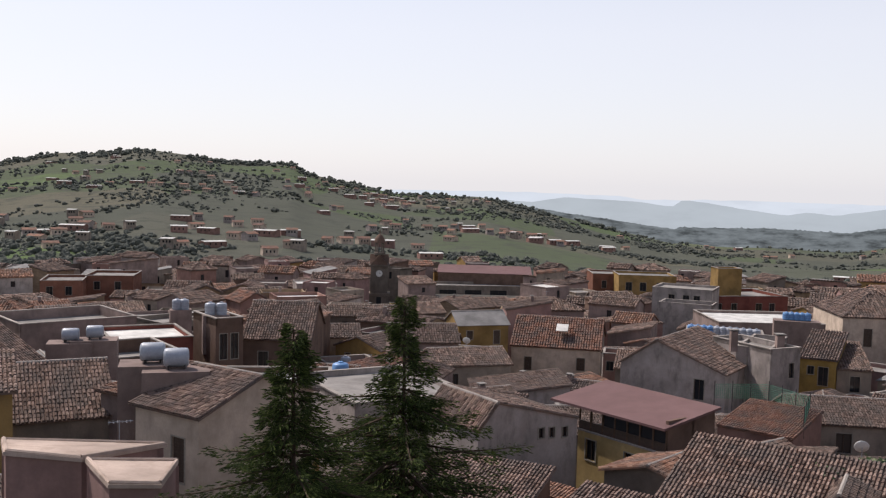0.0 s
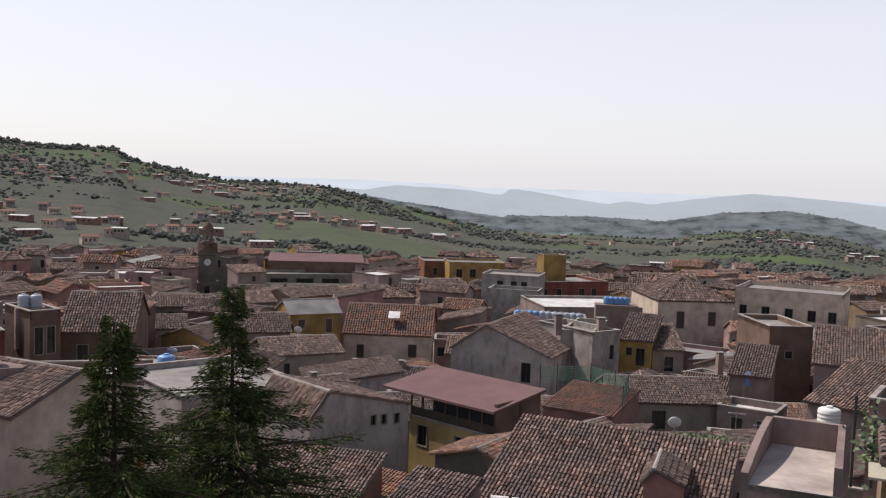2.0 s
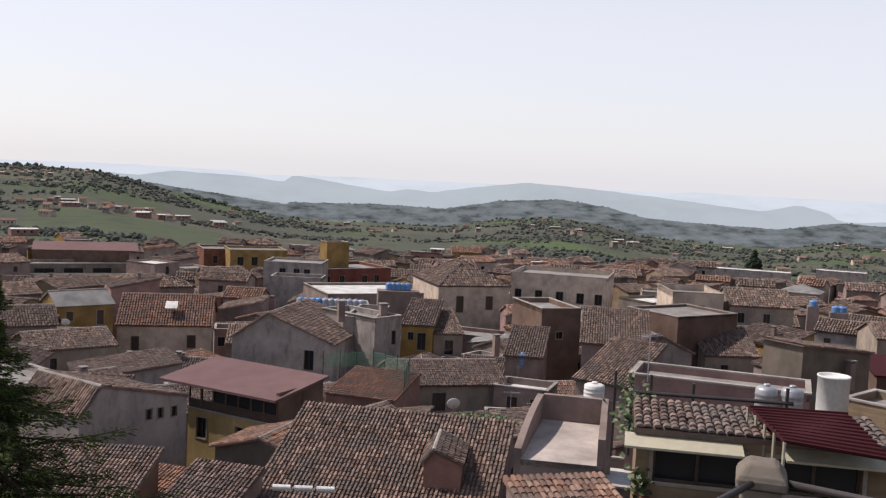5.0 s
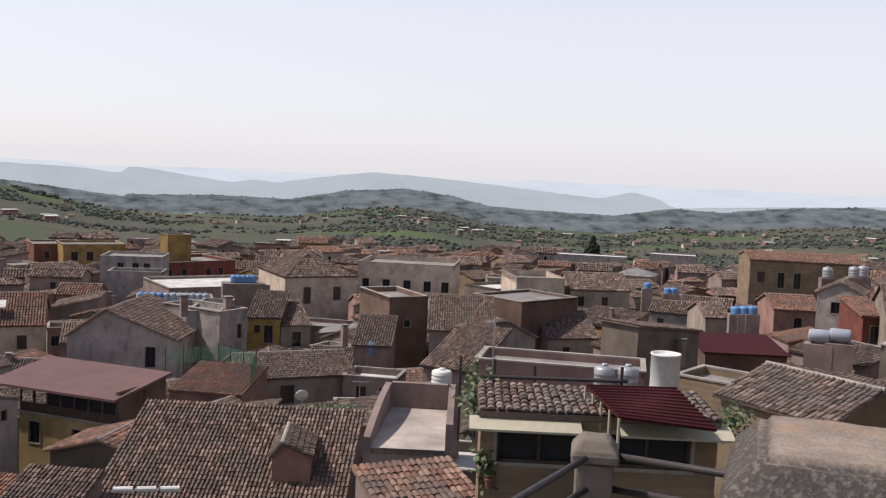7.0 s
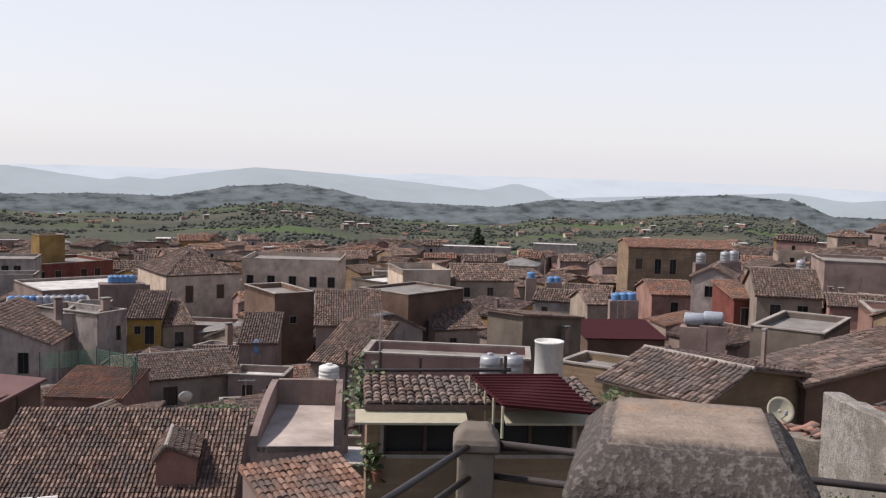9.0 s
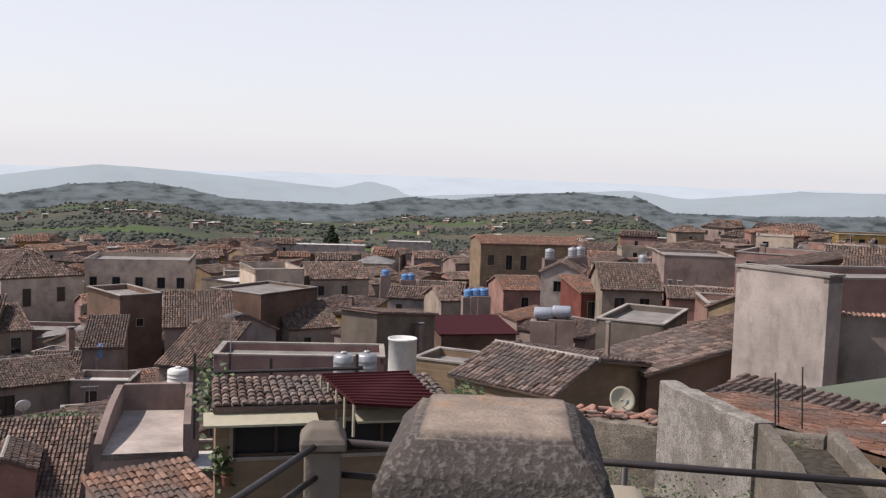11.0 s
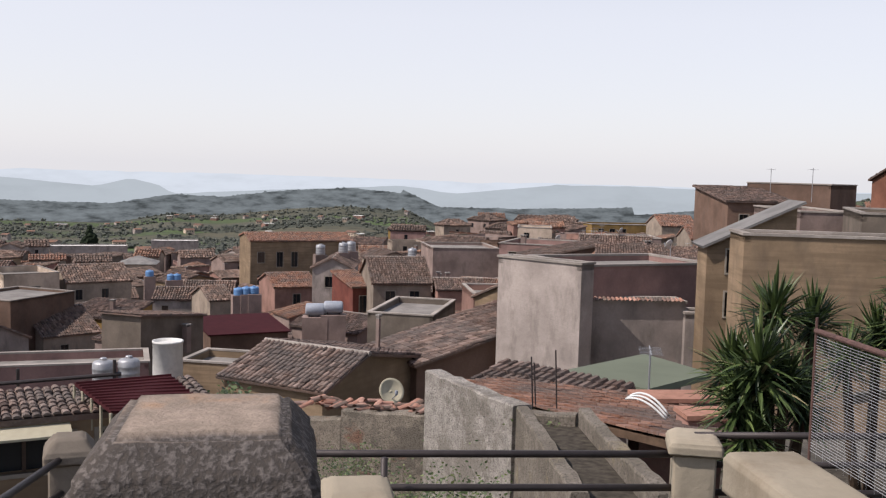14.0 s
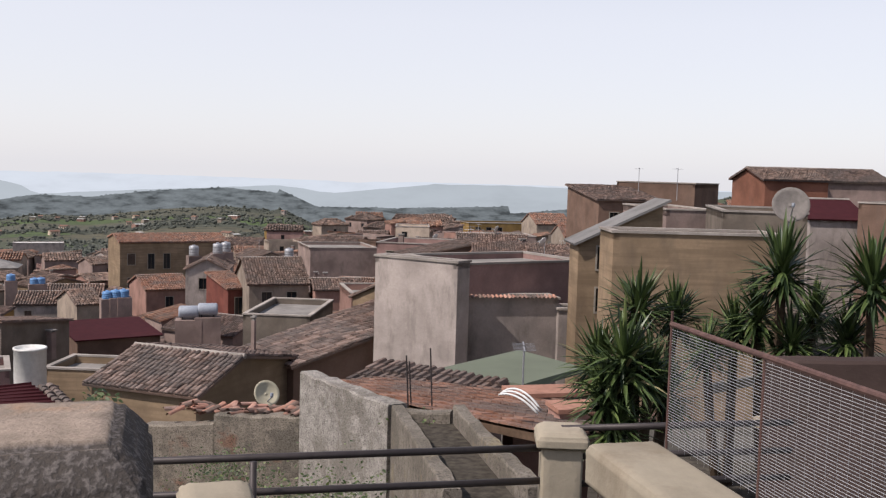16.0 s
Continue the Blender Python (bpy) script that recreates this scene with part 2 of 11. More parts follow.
# ---- ground, hills, distance ----
def ground_material():
    m, n, l, b = material("fields_and_scrub", 0.95)
    g = n.new("ShaderNodeNewGeometry")
    v = n.new("ShaderNodeTexVoronoi")
    v.inputs["Scale"].default_value = 0.0075
    warp = n.new("ShaderNodeMapping")
    warp.inputs["Scale"].default_value = (1.0, 0.55, 0.0)
    l.new(g.outputs["Position"], warp.inputs[0])
    l.new(warp.outputs[0], v.inputs["Vector"])
    sep = n.new("ShaderNodeSeparateColor")
    l.new(v.outputs["Color"], sep.inputs[0])
    field = ramp(n, l, sep.outputs[0], [(0.0, (0.062, 0.066, 0.05)), (0.25, (0.075, 0.078, 0.058)), (0.42, (0.064, 0.083, 0.04)), (0.6, (0.078, 0.112, 0.042)), (0.7, (0.098, 0.09, 0.062)), (0.85, (0.066, 0.07, 0.054)), (1.0, (0.095, 0.09, 0.066))])
    scrub = noise_of(n, l, 0.05, 8, None, 0.7)
    c = mix(n, l, ramp(n, l, scrub, [(0.5, grey(0)), (0.6, grey(0.8))]), field, (0.05, 0.053, 0.042))
    fine = noise_of(n, l, 0.6, 6, None, 0.7)
    c = mix(n, l, ramp(n, l, fine, [(0.4, grey(0)), (0.7, grey(0.28))]), c, (0.075, 0.072, 0.055))
    length = n.new("ShaderNodeVectorMath")
    length.operation = "LENGTH"
    l.new(g.outputs["Position"], length.inputs[0])
    near = n.new("ShaderNodeMapRange")
    near.inputs["From Min"].default_value, near.inputs["From Max"].default_value = 320, 360
    l.new(length.outputs["Value"], near.inputs["Value"])
    street = ramp(n, l, fine, [(0.35, (0.05, 0.046, 0.04)), (0.65, (0.11, 0.1, 0.087))])
    c = mix(n, l, near.outputs[0], street, c)
    l.new(c, b.inputs["Base Color"])
    bump(n, l, b, fine, 0.5, 0.6)
    return m


GROUND = ground_material()
radii = [0.0, 1.5, 3, 5, 7, 9, 11, 13, 15, 18, 22, 30, 40, 55, 75, 100, 135, 180, 230, 290, 340]
radii += list(np.geomspace(360, 1500, 60)) + [1540, 1600, 1800, 2200, 3000, 4200, 4900]
angles = [-34 + 0.6 * i for i in range(240)] + [110 + 9.4 * i for i in range(24)]
gv, gf = [], []
for r in radii:
    for a in angles:
        px, py = r * math.sin(radians(a)), r * math.cos(radians(a))
        gv.append((px, py, land(px, py)))
na = len(angles)
for i in range(len(radii) - 1):
    for j in range(na):
        k = (j + 1) % na
        gf.append((i * na + j, (i + 1) * na + j, (i + 1) * na + k, i * na + k))
tagged(new("ground", mesh_of("ground", gv, gf, GROUND, True)), "sloping hill ground with green fields and scrub", "ground", kind="structure")


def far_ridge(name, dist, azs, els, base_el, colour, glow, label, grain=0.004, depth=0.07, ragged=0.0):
    """A range far off, as a plain backdrop; its haze is painted into the glowing colour."""
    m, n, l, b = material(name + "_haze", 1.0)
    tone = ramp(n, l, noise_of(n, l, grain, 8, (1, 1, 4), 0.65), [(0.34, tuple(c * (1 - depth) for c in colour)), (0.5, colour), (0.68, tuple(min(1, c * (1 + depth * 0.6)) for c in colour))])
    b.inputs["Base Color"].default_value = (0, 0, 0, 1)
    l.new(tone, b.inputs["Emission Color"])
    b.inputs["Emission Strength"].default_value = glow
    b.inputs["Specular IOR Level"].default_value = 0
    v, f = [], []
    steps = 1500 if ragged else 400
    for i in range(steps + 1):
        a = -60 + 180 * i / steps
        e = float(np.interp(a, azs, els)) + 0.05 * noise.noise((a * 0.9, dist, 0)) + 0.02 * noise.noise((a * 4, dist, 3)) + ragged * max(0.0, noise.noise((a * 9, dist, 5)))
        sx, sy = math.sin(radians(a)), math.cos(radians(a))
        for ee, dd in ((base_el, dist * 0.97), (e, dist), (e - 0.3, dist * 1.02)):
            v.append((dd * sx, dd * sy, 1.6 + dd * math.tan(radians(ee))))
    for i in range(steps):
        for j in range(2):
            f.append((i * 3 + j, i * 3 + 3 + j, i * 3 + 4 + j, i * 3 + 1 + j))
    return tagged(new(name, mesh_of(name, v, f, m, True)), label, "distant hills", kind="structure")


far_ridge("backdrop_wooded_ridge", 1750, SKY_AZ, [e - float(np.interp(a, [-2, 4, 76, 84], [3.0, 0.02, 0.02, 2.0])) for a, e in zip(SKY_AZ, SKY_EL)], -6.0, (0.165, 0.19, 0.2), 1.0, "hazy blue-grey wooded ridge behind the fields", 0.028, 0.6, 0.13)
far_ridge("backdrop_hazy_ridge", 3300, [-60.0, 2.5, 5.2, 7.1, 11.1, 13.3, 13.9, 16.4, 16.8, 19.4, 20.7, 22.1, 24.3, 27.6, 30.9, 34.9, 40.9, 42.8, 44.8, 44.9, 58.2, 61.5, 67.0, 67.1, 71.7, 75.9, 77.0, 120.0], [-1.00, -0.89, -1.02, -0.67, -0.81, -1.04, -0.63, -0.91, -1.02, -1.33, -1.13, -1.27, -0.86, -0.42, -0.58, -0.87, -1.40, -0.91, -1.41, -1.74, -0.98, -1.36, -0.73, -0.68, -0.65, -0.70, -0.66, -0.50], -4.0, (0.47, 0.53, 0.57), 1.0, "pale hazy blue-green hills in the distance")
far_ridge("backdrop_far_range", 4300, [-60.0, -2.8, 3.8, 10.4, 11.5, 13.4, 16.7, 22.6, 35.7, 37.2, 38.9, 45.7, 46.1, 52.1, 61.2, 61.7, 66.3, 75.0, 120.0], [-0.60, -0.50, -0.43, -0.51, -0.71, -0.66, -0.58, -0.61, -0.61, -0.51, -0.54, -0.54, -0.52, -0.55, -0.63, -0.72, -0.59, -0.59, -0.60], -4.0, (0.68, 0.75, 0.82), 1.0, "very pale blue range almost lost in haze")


# ---- houses ----
def facade(s, w, z0, z1, holes, deep=0.22):
    """A front wall in the plane y=0 with real openings (x0, x1, zlow, zhigh)."""
    xs = sorted({0.0, w, *[h[0] for h in holes], *[h[1] for h in holes]})
    zs = sorted({z0, z1, *[h[2] for h in holes], *[h[3] for h in holes]})
    for i in range(len(xs) - 1):
        for j in range(len(zs) - 1):
            cx, cz = (xs[i] + xs[i + 1]) / 2, (zs[j] + zs[j + 1]) / 2
            if any(h[0] < cx < h[1] and h[2] < cz < h[3] for h in holes):
                continue
            s.add([(xs[i], 0, zs[j]), (xs[i + 1], 0, zs[j]), (xs[i + 1], 0, zs[j + 1]), (xs[i], 0, zs[j + 1])], [(0, 1, 2, 3)])
    for a, b, c, d in holes:
        s.add([(a, 0, c), (b, 0, c), (b, 0, d), (a, 0, d), (a, deep, c), (b, deep, c), (b, deep, d), (a, deep, d)],
              [(0, 4, 5, 1), (1, 5, 6, 2), (2, 6, 7, 3), (3, 7, 4, 0)])


window_cache = {}


def window_meshes(w, h, kind):
    key = (round(w, 2), round(h, 2), kind)
    if key not in window_cache:
        t = 0.07
        fr = Soup()
        for x0, x1, za, zb in ((-t, 0, -t, h + t), (w, w + t, -t, h + t), (0, w, h, h + t), (0, w, -t, 0)):
            fr.box(x0, x1, -0.035, 0.05, za, zb)
        leaf = Soup()
        if kind == "shutter":
            leaf.box(0.01, w / 2 - 0.01, 0.10, 0.15, 0, h).box(w / 2 + 0.01, w - 0.01, 0.10, 0.15, 0, h)
            k = max(3, int(h / 0.14))
            for i in range(k):
                z = h * (i + 0.2) / k
                leaf.box(0.06, w / 2 - 0.05, 0.085, 0.1, z, z + 0.6 * h / k).box(w / 2 + 0.05, w - 0.06, 0.085, 0.1, z, z + 0.6 * h / k)
            leaf = leaf.mesh("shutter", SHUTTER)
        else:
            for x0, x1 in ((0, 0.05), (w - 0.05, w), (w / 2 - 0.03, w / 2 + 0.03)):
                leaf.box(x0, x1, 0.12, 0.17, 0, h)
            leaf = leaf.mesh("casement", SHUTTER)
        pane = Soup().box(0, w, 0.18, 0.2, 0, h).mesh("pane", GLASS)
        window_cache[key] = (fr.mesh("window", SURROUND), leaf, pane, "shutter" if kind == "shutter" else "casement")
    return window_cache[key]


def put_window(parent, m, w, h, kind):
    fr, leaf, pane, nm = window_meshes(w, h, kind)
    win = child("door" if kind == "door" else "window", fr, parent)
    win.matrix_basis = m
    child(nm, leaf, win)
    child("pane", pane, win)


def tiles_on(s, o, a, u, wide, long, pitch, inset_l=0.0, inset_r=0.0, rng=random, singles=None):
    """Barrel tiles over a slope: o its lower left corner, a along the eave, u up the slope, insets at the top."""
    o, a, u = Vector(o), Vector(a).normalized(), Vector(u).normalized()
    nrm = a.cross(u).normalized()
    cols, step = max(2, int(wide / pitch)), pitch * 1.75
    rows = max(1, int(math.ceil(long / step)))
    pw = wide / cols
    arc = [(-0.45, -0.05), (-0.25, 0.36), (0.25, 0.36), (0.45, -0.05)]
    for j in range(rows):
        t0, t1 = j * long / rows, min(long, (j + 1.12) * long / rows)
        lo, hi = inset_l * t0 / long, wide - inset_r * t0 / long
        for i in range(cols):
            c = (i + 0.5) * pw
            if c < lo or c > hi:
                continue
            jx, jz = rng.uniform(-0.08, 0.08) * pw, rng.uniform(0, 0.16) * pw
            if singles is not None and len(singles) < 300:
                m = Matrix((a, u, nrm)).transposed().to_4x4()
                singles.append((Matrix.Translation(o + a * (c + jx) + u * t0 + nrm * jz) @ m, pw, t1 - t0))
                continue
            vs = []
            for t, k, lift in ((t0, 1.0, 0.12), (t1, 0.86, 0.0)):
                for ax, az in arc:
                    vs.append(o + a * (c + jx + ax * pw * k) + u * t + nrm * ((az * k + lift) * pw + jz))
            s.add(vs, [(0, 1, 5, 4), (1, 2, 6, 5), (2, 3, 7, 6), (0, 3, 2, 1)])


def roof_slope(s, base, o, a, u, wide, long, pitch, inset_l=0.0, inset_r=0.0, singles=None):
    o, a, u = Vector(o), Vector(a).normalized(), Vector(u).normalized()
    n = a.cross(u).normalized() * 0.1
    q = [o, o + a * wide, o + a * (wide - inset_r) + u * long, o + a * inset_l + u * long]
    base.add([*q, *[p - n for p in q]], [(0, 1, 2, 3), (7, 6, 5, 4), (0, 4, 5, 1), (1, 5, 6, 2), (2, 6, 7, 3), (3, 7, 4, 0)])
    if pitch:
        tiles_on(s, o, a, u, wide, long, pitch, inset_l, inset_r, singles=singles)


def one_tile(pw, long, mat):
    """The mesh of a single barrel tile."""
    vs = []
    for t, k, lift in ((0, 1.0, 0.12), (long, 0.86, 0.0)):
        for ax, az in ((-0.47, 0.02), (-0.36, 0.2), (-0.15, 0.31), (0.15, 0.31), (0.36, 0.2), (0.47, 0.02)):
            vs.append((ax * pw * k, t, (az * k + lift) * pw))
    return mesh_of("tile", vs, [(i, i + 1, i + 7, i + 6) for i in range(5)] + [(5, 4, 3, 2, 1, 0)], mat)


FAR = {}


def far_soup(mat):
    return FAR.setdefault(mat.name, (mat, Soup()))[1]


def house(x, y, rot, w, d, z1, roof="flat", rise=1.5, wall="grey", tile="old", wins=(), apex=0.5, over=0.25, z0=None, label="", pitch=None, top=None, slope=0.0, name="house", pieces=False, far=False):
    """One building. x, y: its front left corner; rot: the bearing of its front; z1: eaves. wins: (x, depth under the eaves, width, height, kind)."""
    c, sn = math.cos(radians(rot)), math.sin(radians(rot))
    mid = (x + c * w / 2 - sn * d / 2, y + sn * w / 2 + c * d / 2)
    if z0 is None:
        z0 = min(land(mid[0], mid[1]), z1 - 3.0) - 1.0
    h = z1 - z0
    dist = math.hypot(*mid)
    if pitch is None:
        pitch = max(0.2, dist * 0.0025)
    thing = None if far else empty(name, pose(x, y, z0, 0, 0, rot), label, "house" if name == "house" else name.replace("_", " "))
    s = Soup()
    holes = []
    for wx, wd, ww, wh, *k in wins:
        if 0.1 < wx and wx + ww < w - 0.1 and wd + wh < h:
            holes.append((wx, wx + ww, h - wd - wh, h - wd))
    facade(s, w, 0, h, holes)
    hl = hr = hb = h
    if roof == "shed":
        hb = h + rise
    elif roof == "fall":
        hb = h - rise
    elif roof == "side":
        hr = h + rise
    s.add([(0, 0, 0), (0, d, 0), (0, d, hb if roof in ("shed", "fall") else h), (0, 0, h)], [(0, 3, 2, 1)])
    s.add([(w, 0, 0), (w, d, 0), (w, d, hb if roof in ("shed", "fall") else hr), (w, 0, hr)], [(0, 1, 2, 3)])
    s.add([(0, d, 0), (w, d, 0), (w, d, hb if roof in ("shed", "fall") else hr), (0, d, hb if roof in ("shed", "fall") else h)], [(0, 3, 2, 1)])
    if roof == "side":
        s.add([(0, 0, h), (w, 0, h), (w, 0, hr)], [(0, 1, 2)])
    tl, base, ridge, o = Soup(), Soup(), Soup(), over
    singles = [] if pieces else None
    par = Soup()
    tp = pitch if tile in TILE else 0
    if roof == "gable":
        rs = rise / (d / 2)
        L = math.hypot(d / 2 + o, (d / 2 + o) * rs)
        roof_slope(tl, base, (-o, -o, h - o * rs + 0.1), (1, 0, 0), (0, 1, rs), w + 2 * o, L, tp, singles=singles)
        roof_slope(tl, base, (w + o, d + o, h - o * rs + 0.1), (-1, 0, 0), (0, -1, rs), w + 2 * o, L, tp)
        s.add([(0, 0, h), (0, d, h), (0, d / 2, h + rise), (w, 0, h), (w, d, h), (w, d / 2, h + rise)], [(0, 2, 1), (3, 4, 5)])
        ridge.tube([(-o, d / 2, h + rise + 0.1), (w + o, d / 2, h + rise + 0.1)], 0.11, 8)
    elif roof == "end":
        p = w * apex
        s.add([(0, 0, h), (w, 0, h), (p, 0, h + rise), (0, d, h), (w, d, h), (p, d, h + rise)], [(0, 1, 2), (3, 5, 4)])
        r1, r2 = rise / p, rise / (w - p)
        roof_slope(tl, base, (-o, d + o, h - o * r1 + 0.1), (0, -1, 0), (1, 0, r1), d + 2 * o, math.hypot(p + o, (p + o) * r1), tp, singles=singles)
        roof_slope(tl, base, (w + o, -o, h - o * r2 + 0.1), (0, 1, 0), (-1, 0, r2), d + 2 * o, math.hypot(w - p + o, (w - p + o) * r2), tp)
        ridge.tube([(p, -o, h + rise + 0.1), (p, d + o, h + rise + 0.1)], 0.11, 8)
    elif roof in ("shed", "fall"):
        rs = (rise if roof == "shed" else -rise) / d
        if roof == "shed":
            roof_slope(tl, base, (-o, -o, h - o * rs + 0.1), (1, 0, 0), (0, 1, rs), w + 2 * o, math.hypot(d + 2 * o, (d + 2 * o) * rs), tp, singles=singles)
        else:
            roof_slope(tl, base, (w + o, d + o, h + d * rs + o * rs + 0.1), (-1, 0, 0), (0, -1, -rs), w + 2 * o, math.hypot(d + 2 * o, (d + 2 * o) * rs), tp)
    elif roof == "side":
        rs = rise / w
        roof_slope(tl, base, (-o, d + o, h - o * rs + 0.1), (0, -1, 0), (1, 0, rs), d + 2 * o, math.hypot(w + 2 * o, (w + 2 * o) * rs), tp)
    elif roof == "hip":
        k = min(w, d) / 2
        rs = rise / k
        ll = math.hypot(k + o, (k + o) * rs)
        W2, D2, e = w + 2 * o, d + 2 * o, h - o * rs + 0.1
        ki = k + o
        roof_slope(tl, base, (-o, -o, e), (1, 0, 0), (0, 1, rs), W2, ll, tp, ki, ki)
        roof_slope(tl, base, (w + o, d + o, e), (-1, 0, 0), (0, -1, rs), W2, ll, tp, ki, ki)
        roof_slope(tl, base, (w + o, -o, e), (0, 1, 0), (-1, 0, rs), D2, ll, tp, ki, ki)
        roof_slope(tl, base, (-o, d + o, e), (0, -1, 0), (1, 0, rs), D2, ll, tp, ki, ki)
    else:
        # parapet with a coping, deck a little lower
        t, k = 0.22, max(0.15, rise)
        base.box(t, w - t, t, d - t, h - k - 0.1, h - k)
        par.box(0, w, d - t, d, h - k, h).box(0, t, 0, d, h - k, h).box(w - t, w, 0, d, h - k, h).box(0, w, t - 0.06, t, h - k, h)
        cop = Soup()
        e = 0.06
        cop.box(-e, w + e, -e, t + 0.02, h, h + 0.1).box(-e, w + e, d - t - 0.02, d + e, h, h + 0.1)
        cop.box(-e, t + 0.02, t + 0.02, d - t - 0.02, h, h + 0.1).box(w - t - 0.02, w + e, t + 0.02, d - t - 0.02, h, h + 0.1)
    mt = top or (CONCRETE if roof == "flat" else TILE.get(tile) or {"red": REDMETAL, "maroon": MAROON, "green": GREENROOF, "corrugated": CORRUGATED}[tile])
    if far:
        m = pose(x, y, z0, 0, 0, rot)
        for soup, mat in ((s, WALL[wall]), (par, WALL[wall]), (base, mt), (tl, mt), (ridge, COPING)):
            far_soup(mat).add([m @ Vector(v) for v in soup.v], soup.f)
        for a, b, c_, d_ in holes:
            far_soup(GLASS).add([m @ Vector(v) for v in ((a, 0.2, c_), (b, 0.2, c_), (b, 0.2, d_), (a, 0.2, d_))], [(0, 1, 2, 3)])
        return None
    if roof == "flat":
        child("coping", cop.mesh("coping", COPING), thing)
        child("parapet", par.mesh("parapet", WALL[wall]), thing)
    child("wall", welded(s.mesh("wall", WALL[wall])), thing)
    if base.v:
        rf = child("roof", base.mesh("roof", mt), thing)
        if ridge.v:
            child("ridge_cap", ridge.mesh("ridge_cap", COPING), rf, "pale mortared ridge")
        if tl.v:
            tagged(child("roof_tiles", tl.mesh("roof_tiles", TILE[tile]), rf), kind="stuff")
        if singles:
            me = one_tile(singles[0][1], singles[0][2], SINGLE_TILE[tile])
            for m, pw, ln in singles:
                child("tile", me, rf).matrix_basis = m
    for hx, (wx, wd, ww, wh, *k) in zip(holes, [q for q in wins if 0.1 < q[0] and q[0] + q[2] < w - 0.1 and q[1] + q[3] < h]):
        put_window(thing, pose(hx[0], 0, hx[2]), ww, wh, k[0] if k else "glass")
    return thing


TOWN_EDGE = 150.0
WALL_WORDS = {"grey": "grey rendered", "cream": "cream plastered", "pink": "pinkish plastered", "ochre": "ochre plastered", "white": "whitewashed", "brown": "brown rendered", "stone": "rough stone", "mauve": "mauve plastered", "beige": "beige rendered"}
ROOF_WORDS = {"old": "an old clay tile roof", "dark": "a dark clay tile roof", "warm": "a warm brown tile roof", "new": "a newer red tile roof"}


def town(x, y, rot, w, d, z1, roof, rise, wall, tile):
    """A common town house with a few windows to the street."""
    r = random.Random(int(x * 31 + y * 17))
    n = 2 if math.hypot(x, y) < 150 else 1 if r.random() < 0.75 else 2
    wins = [(round(w * (i + 0.5) / n - 0.45 + r.uniform(-0.5, 0.5), 2), r.choice((0.8, 1.0)), 0.9, r.choice((1.2, 1.9)), r.choice(("glass", "shutter"))) for i in range(n)]
    deck = r.choice((CONCRETE, PALE_SLAB, CONCRETE, PALE_SLAB)) if roof == "flat" else CORRUGATED if r.random() < 0.06 else None
    house(x, y, rot, w, d, z1, roof, rise, wall, "corrugated" if deck is CORRUGATED else tile, wins, top=deck, far=math.hypot(x, y) > TOWN_EDGE, label=WALL_WORDS[wall] + " house with " + ("a flat parapet roof" if roof == "flat" else "a grey corrugated sheet roof" if deck is CORRUGATED else ROOF_WORDS[tile]))


# ---- the houses of the town, nearest first ----
house(-22.22, 49.87, 26.3, 5.02, 8.75, -11.55, 'gable', 2.25, 'cream', tile='old', label='cream plastered house with a clay tiled roof')
house(-15.19, 48.00, -34.1, 4.64, 8.12, -9.91, 'gable', 1.38, 'pale', tile='old', wins=[(2.73, 1.17, 0.91, 2.21, 'shutter'), (5.59, 1.56, 0.91, 2.21, 'glass')], label='pale plastered house with an old barrel tile roof')
house(-18.48, 52.34, -31.5, 2.88, 6.25, -10.31, 'shed', 0.62, 'grey', tile='warm', label='grey house with a worn low-pitched tile roof')
house(-22.29, 44.08, 25.4, 2.43, 5.00, -8.83, 'shed', 1.00, 'ochre', tile='old', label='ochre plastered house with an old tiled roof')
house(-29.79, 65.00, 65.3, 3.68, 10.00, -11.90, 'gable', 2.50, 'grey', tile='old', label='grey house with an old tiled roof')
house(-22.46, 96.21, 34.8, 2.95, 6.25, -12.65, 'flat', 0.75, 'brown', wins=[(0.45, 1.56, 0.78, 2.6, 'glass'), (1.62, 1.56, 0.78, 2.6, 'glass')], label='tall brown rendered stair tower with two long windows')
house(-20.82, 101.89, 0.3, 7.02, 12.50, -15.53, 'gable', 3.25, 'brown', tile='old', wins=[(1.56, 1.3, 1.04, 1.56, 'glass'), (4.68, 1.3, 1.04, 1.56, 'glass')], label='brown rendered house with a grey tiled roof')
house(-31.24, 90.99, 26.8, 7.81, 8.75, -14.20, 'flat', 0.38, 'red', top=PALE_SLAB, label='low red walled building with a bright flat slab roof')
house(-45.85, 104.81, 40.7, 13.24, 11.25, -15.12, 'flat', 1.12, 'grey', label='long grey rendered block with a plain parapet')
house(-27.95, 75.60, 35.6, 8.29, 8.75, -13.24, 'flat', 1.12, 'brown', label='brown terrace block with a parapet')
house(-86.02, 206.39, 14.7, 8.66, 12.50, -21.69, 'flat', 0.50, 'orange', wins=[(1.3, 1.3, 1.3, 1.82), (5.2, 1.3, 1.3, 1.82)], label='bare orange brick house')
house(-80.27, 217.03, 9.0, 10.54, 12.50, -21.47, 'flat', 0.50, 'orange', wins=[(1.95, 1.3, 1.3, 1.82), (6.5, 1.3, 1.3, 1.82)], label='brick red apartment house')
house(-5.07, 58.28, 29.1, 8.35, 10.00, -12.05, 'flat', 0.31, 'white', wins=[(4.42, 0.65, 0.98, 0.78), (5.59, 0.65, 0.59, 0.78)], label='white plastered house with a flat roof')
house(-0.60, 57.9, -23.1, 3.2, 9.00, -15.0, 'shed', 2.2, 'grey', tile='old', label='house with a small steep barrel tile roof')
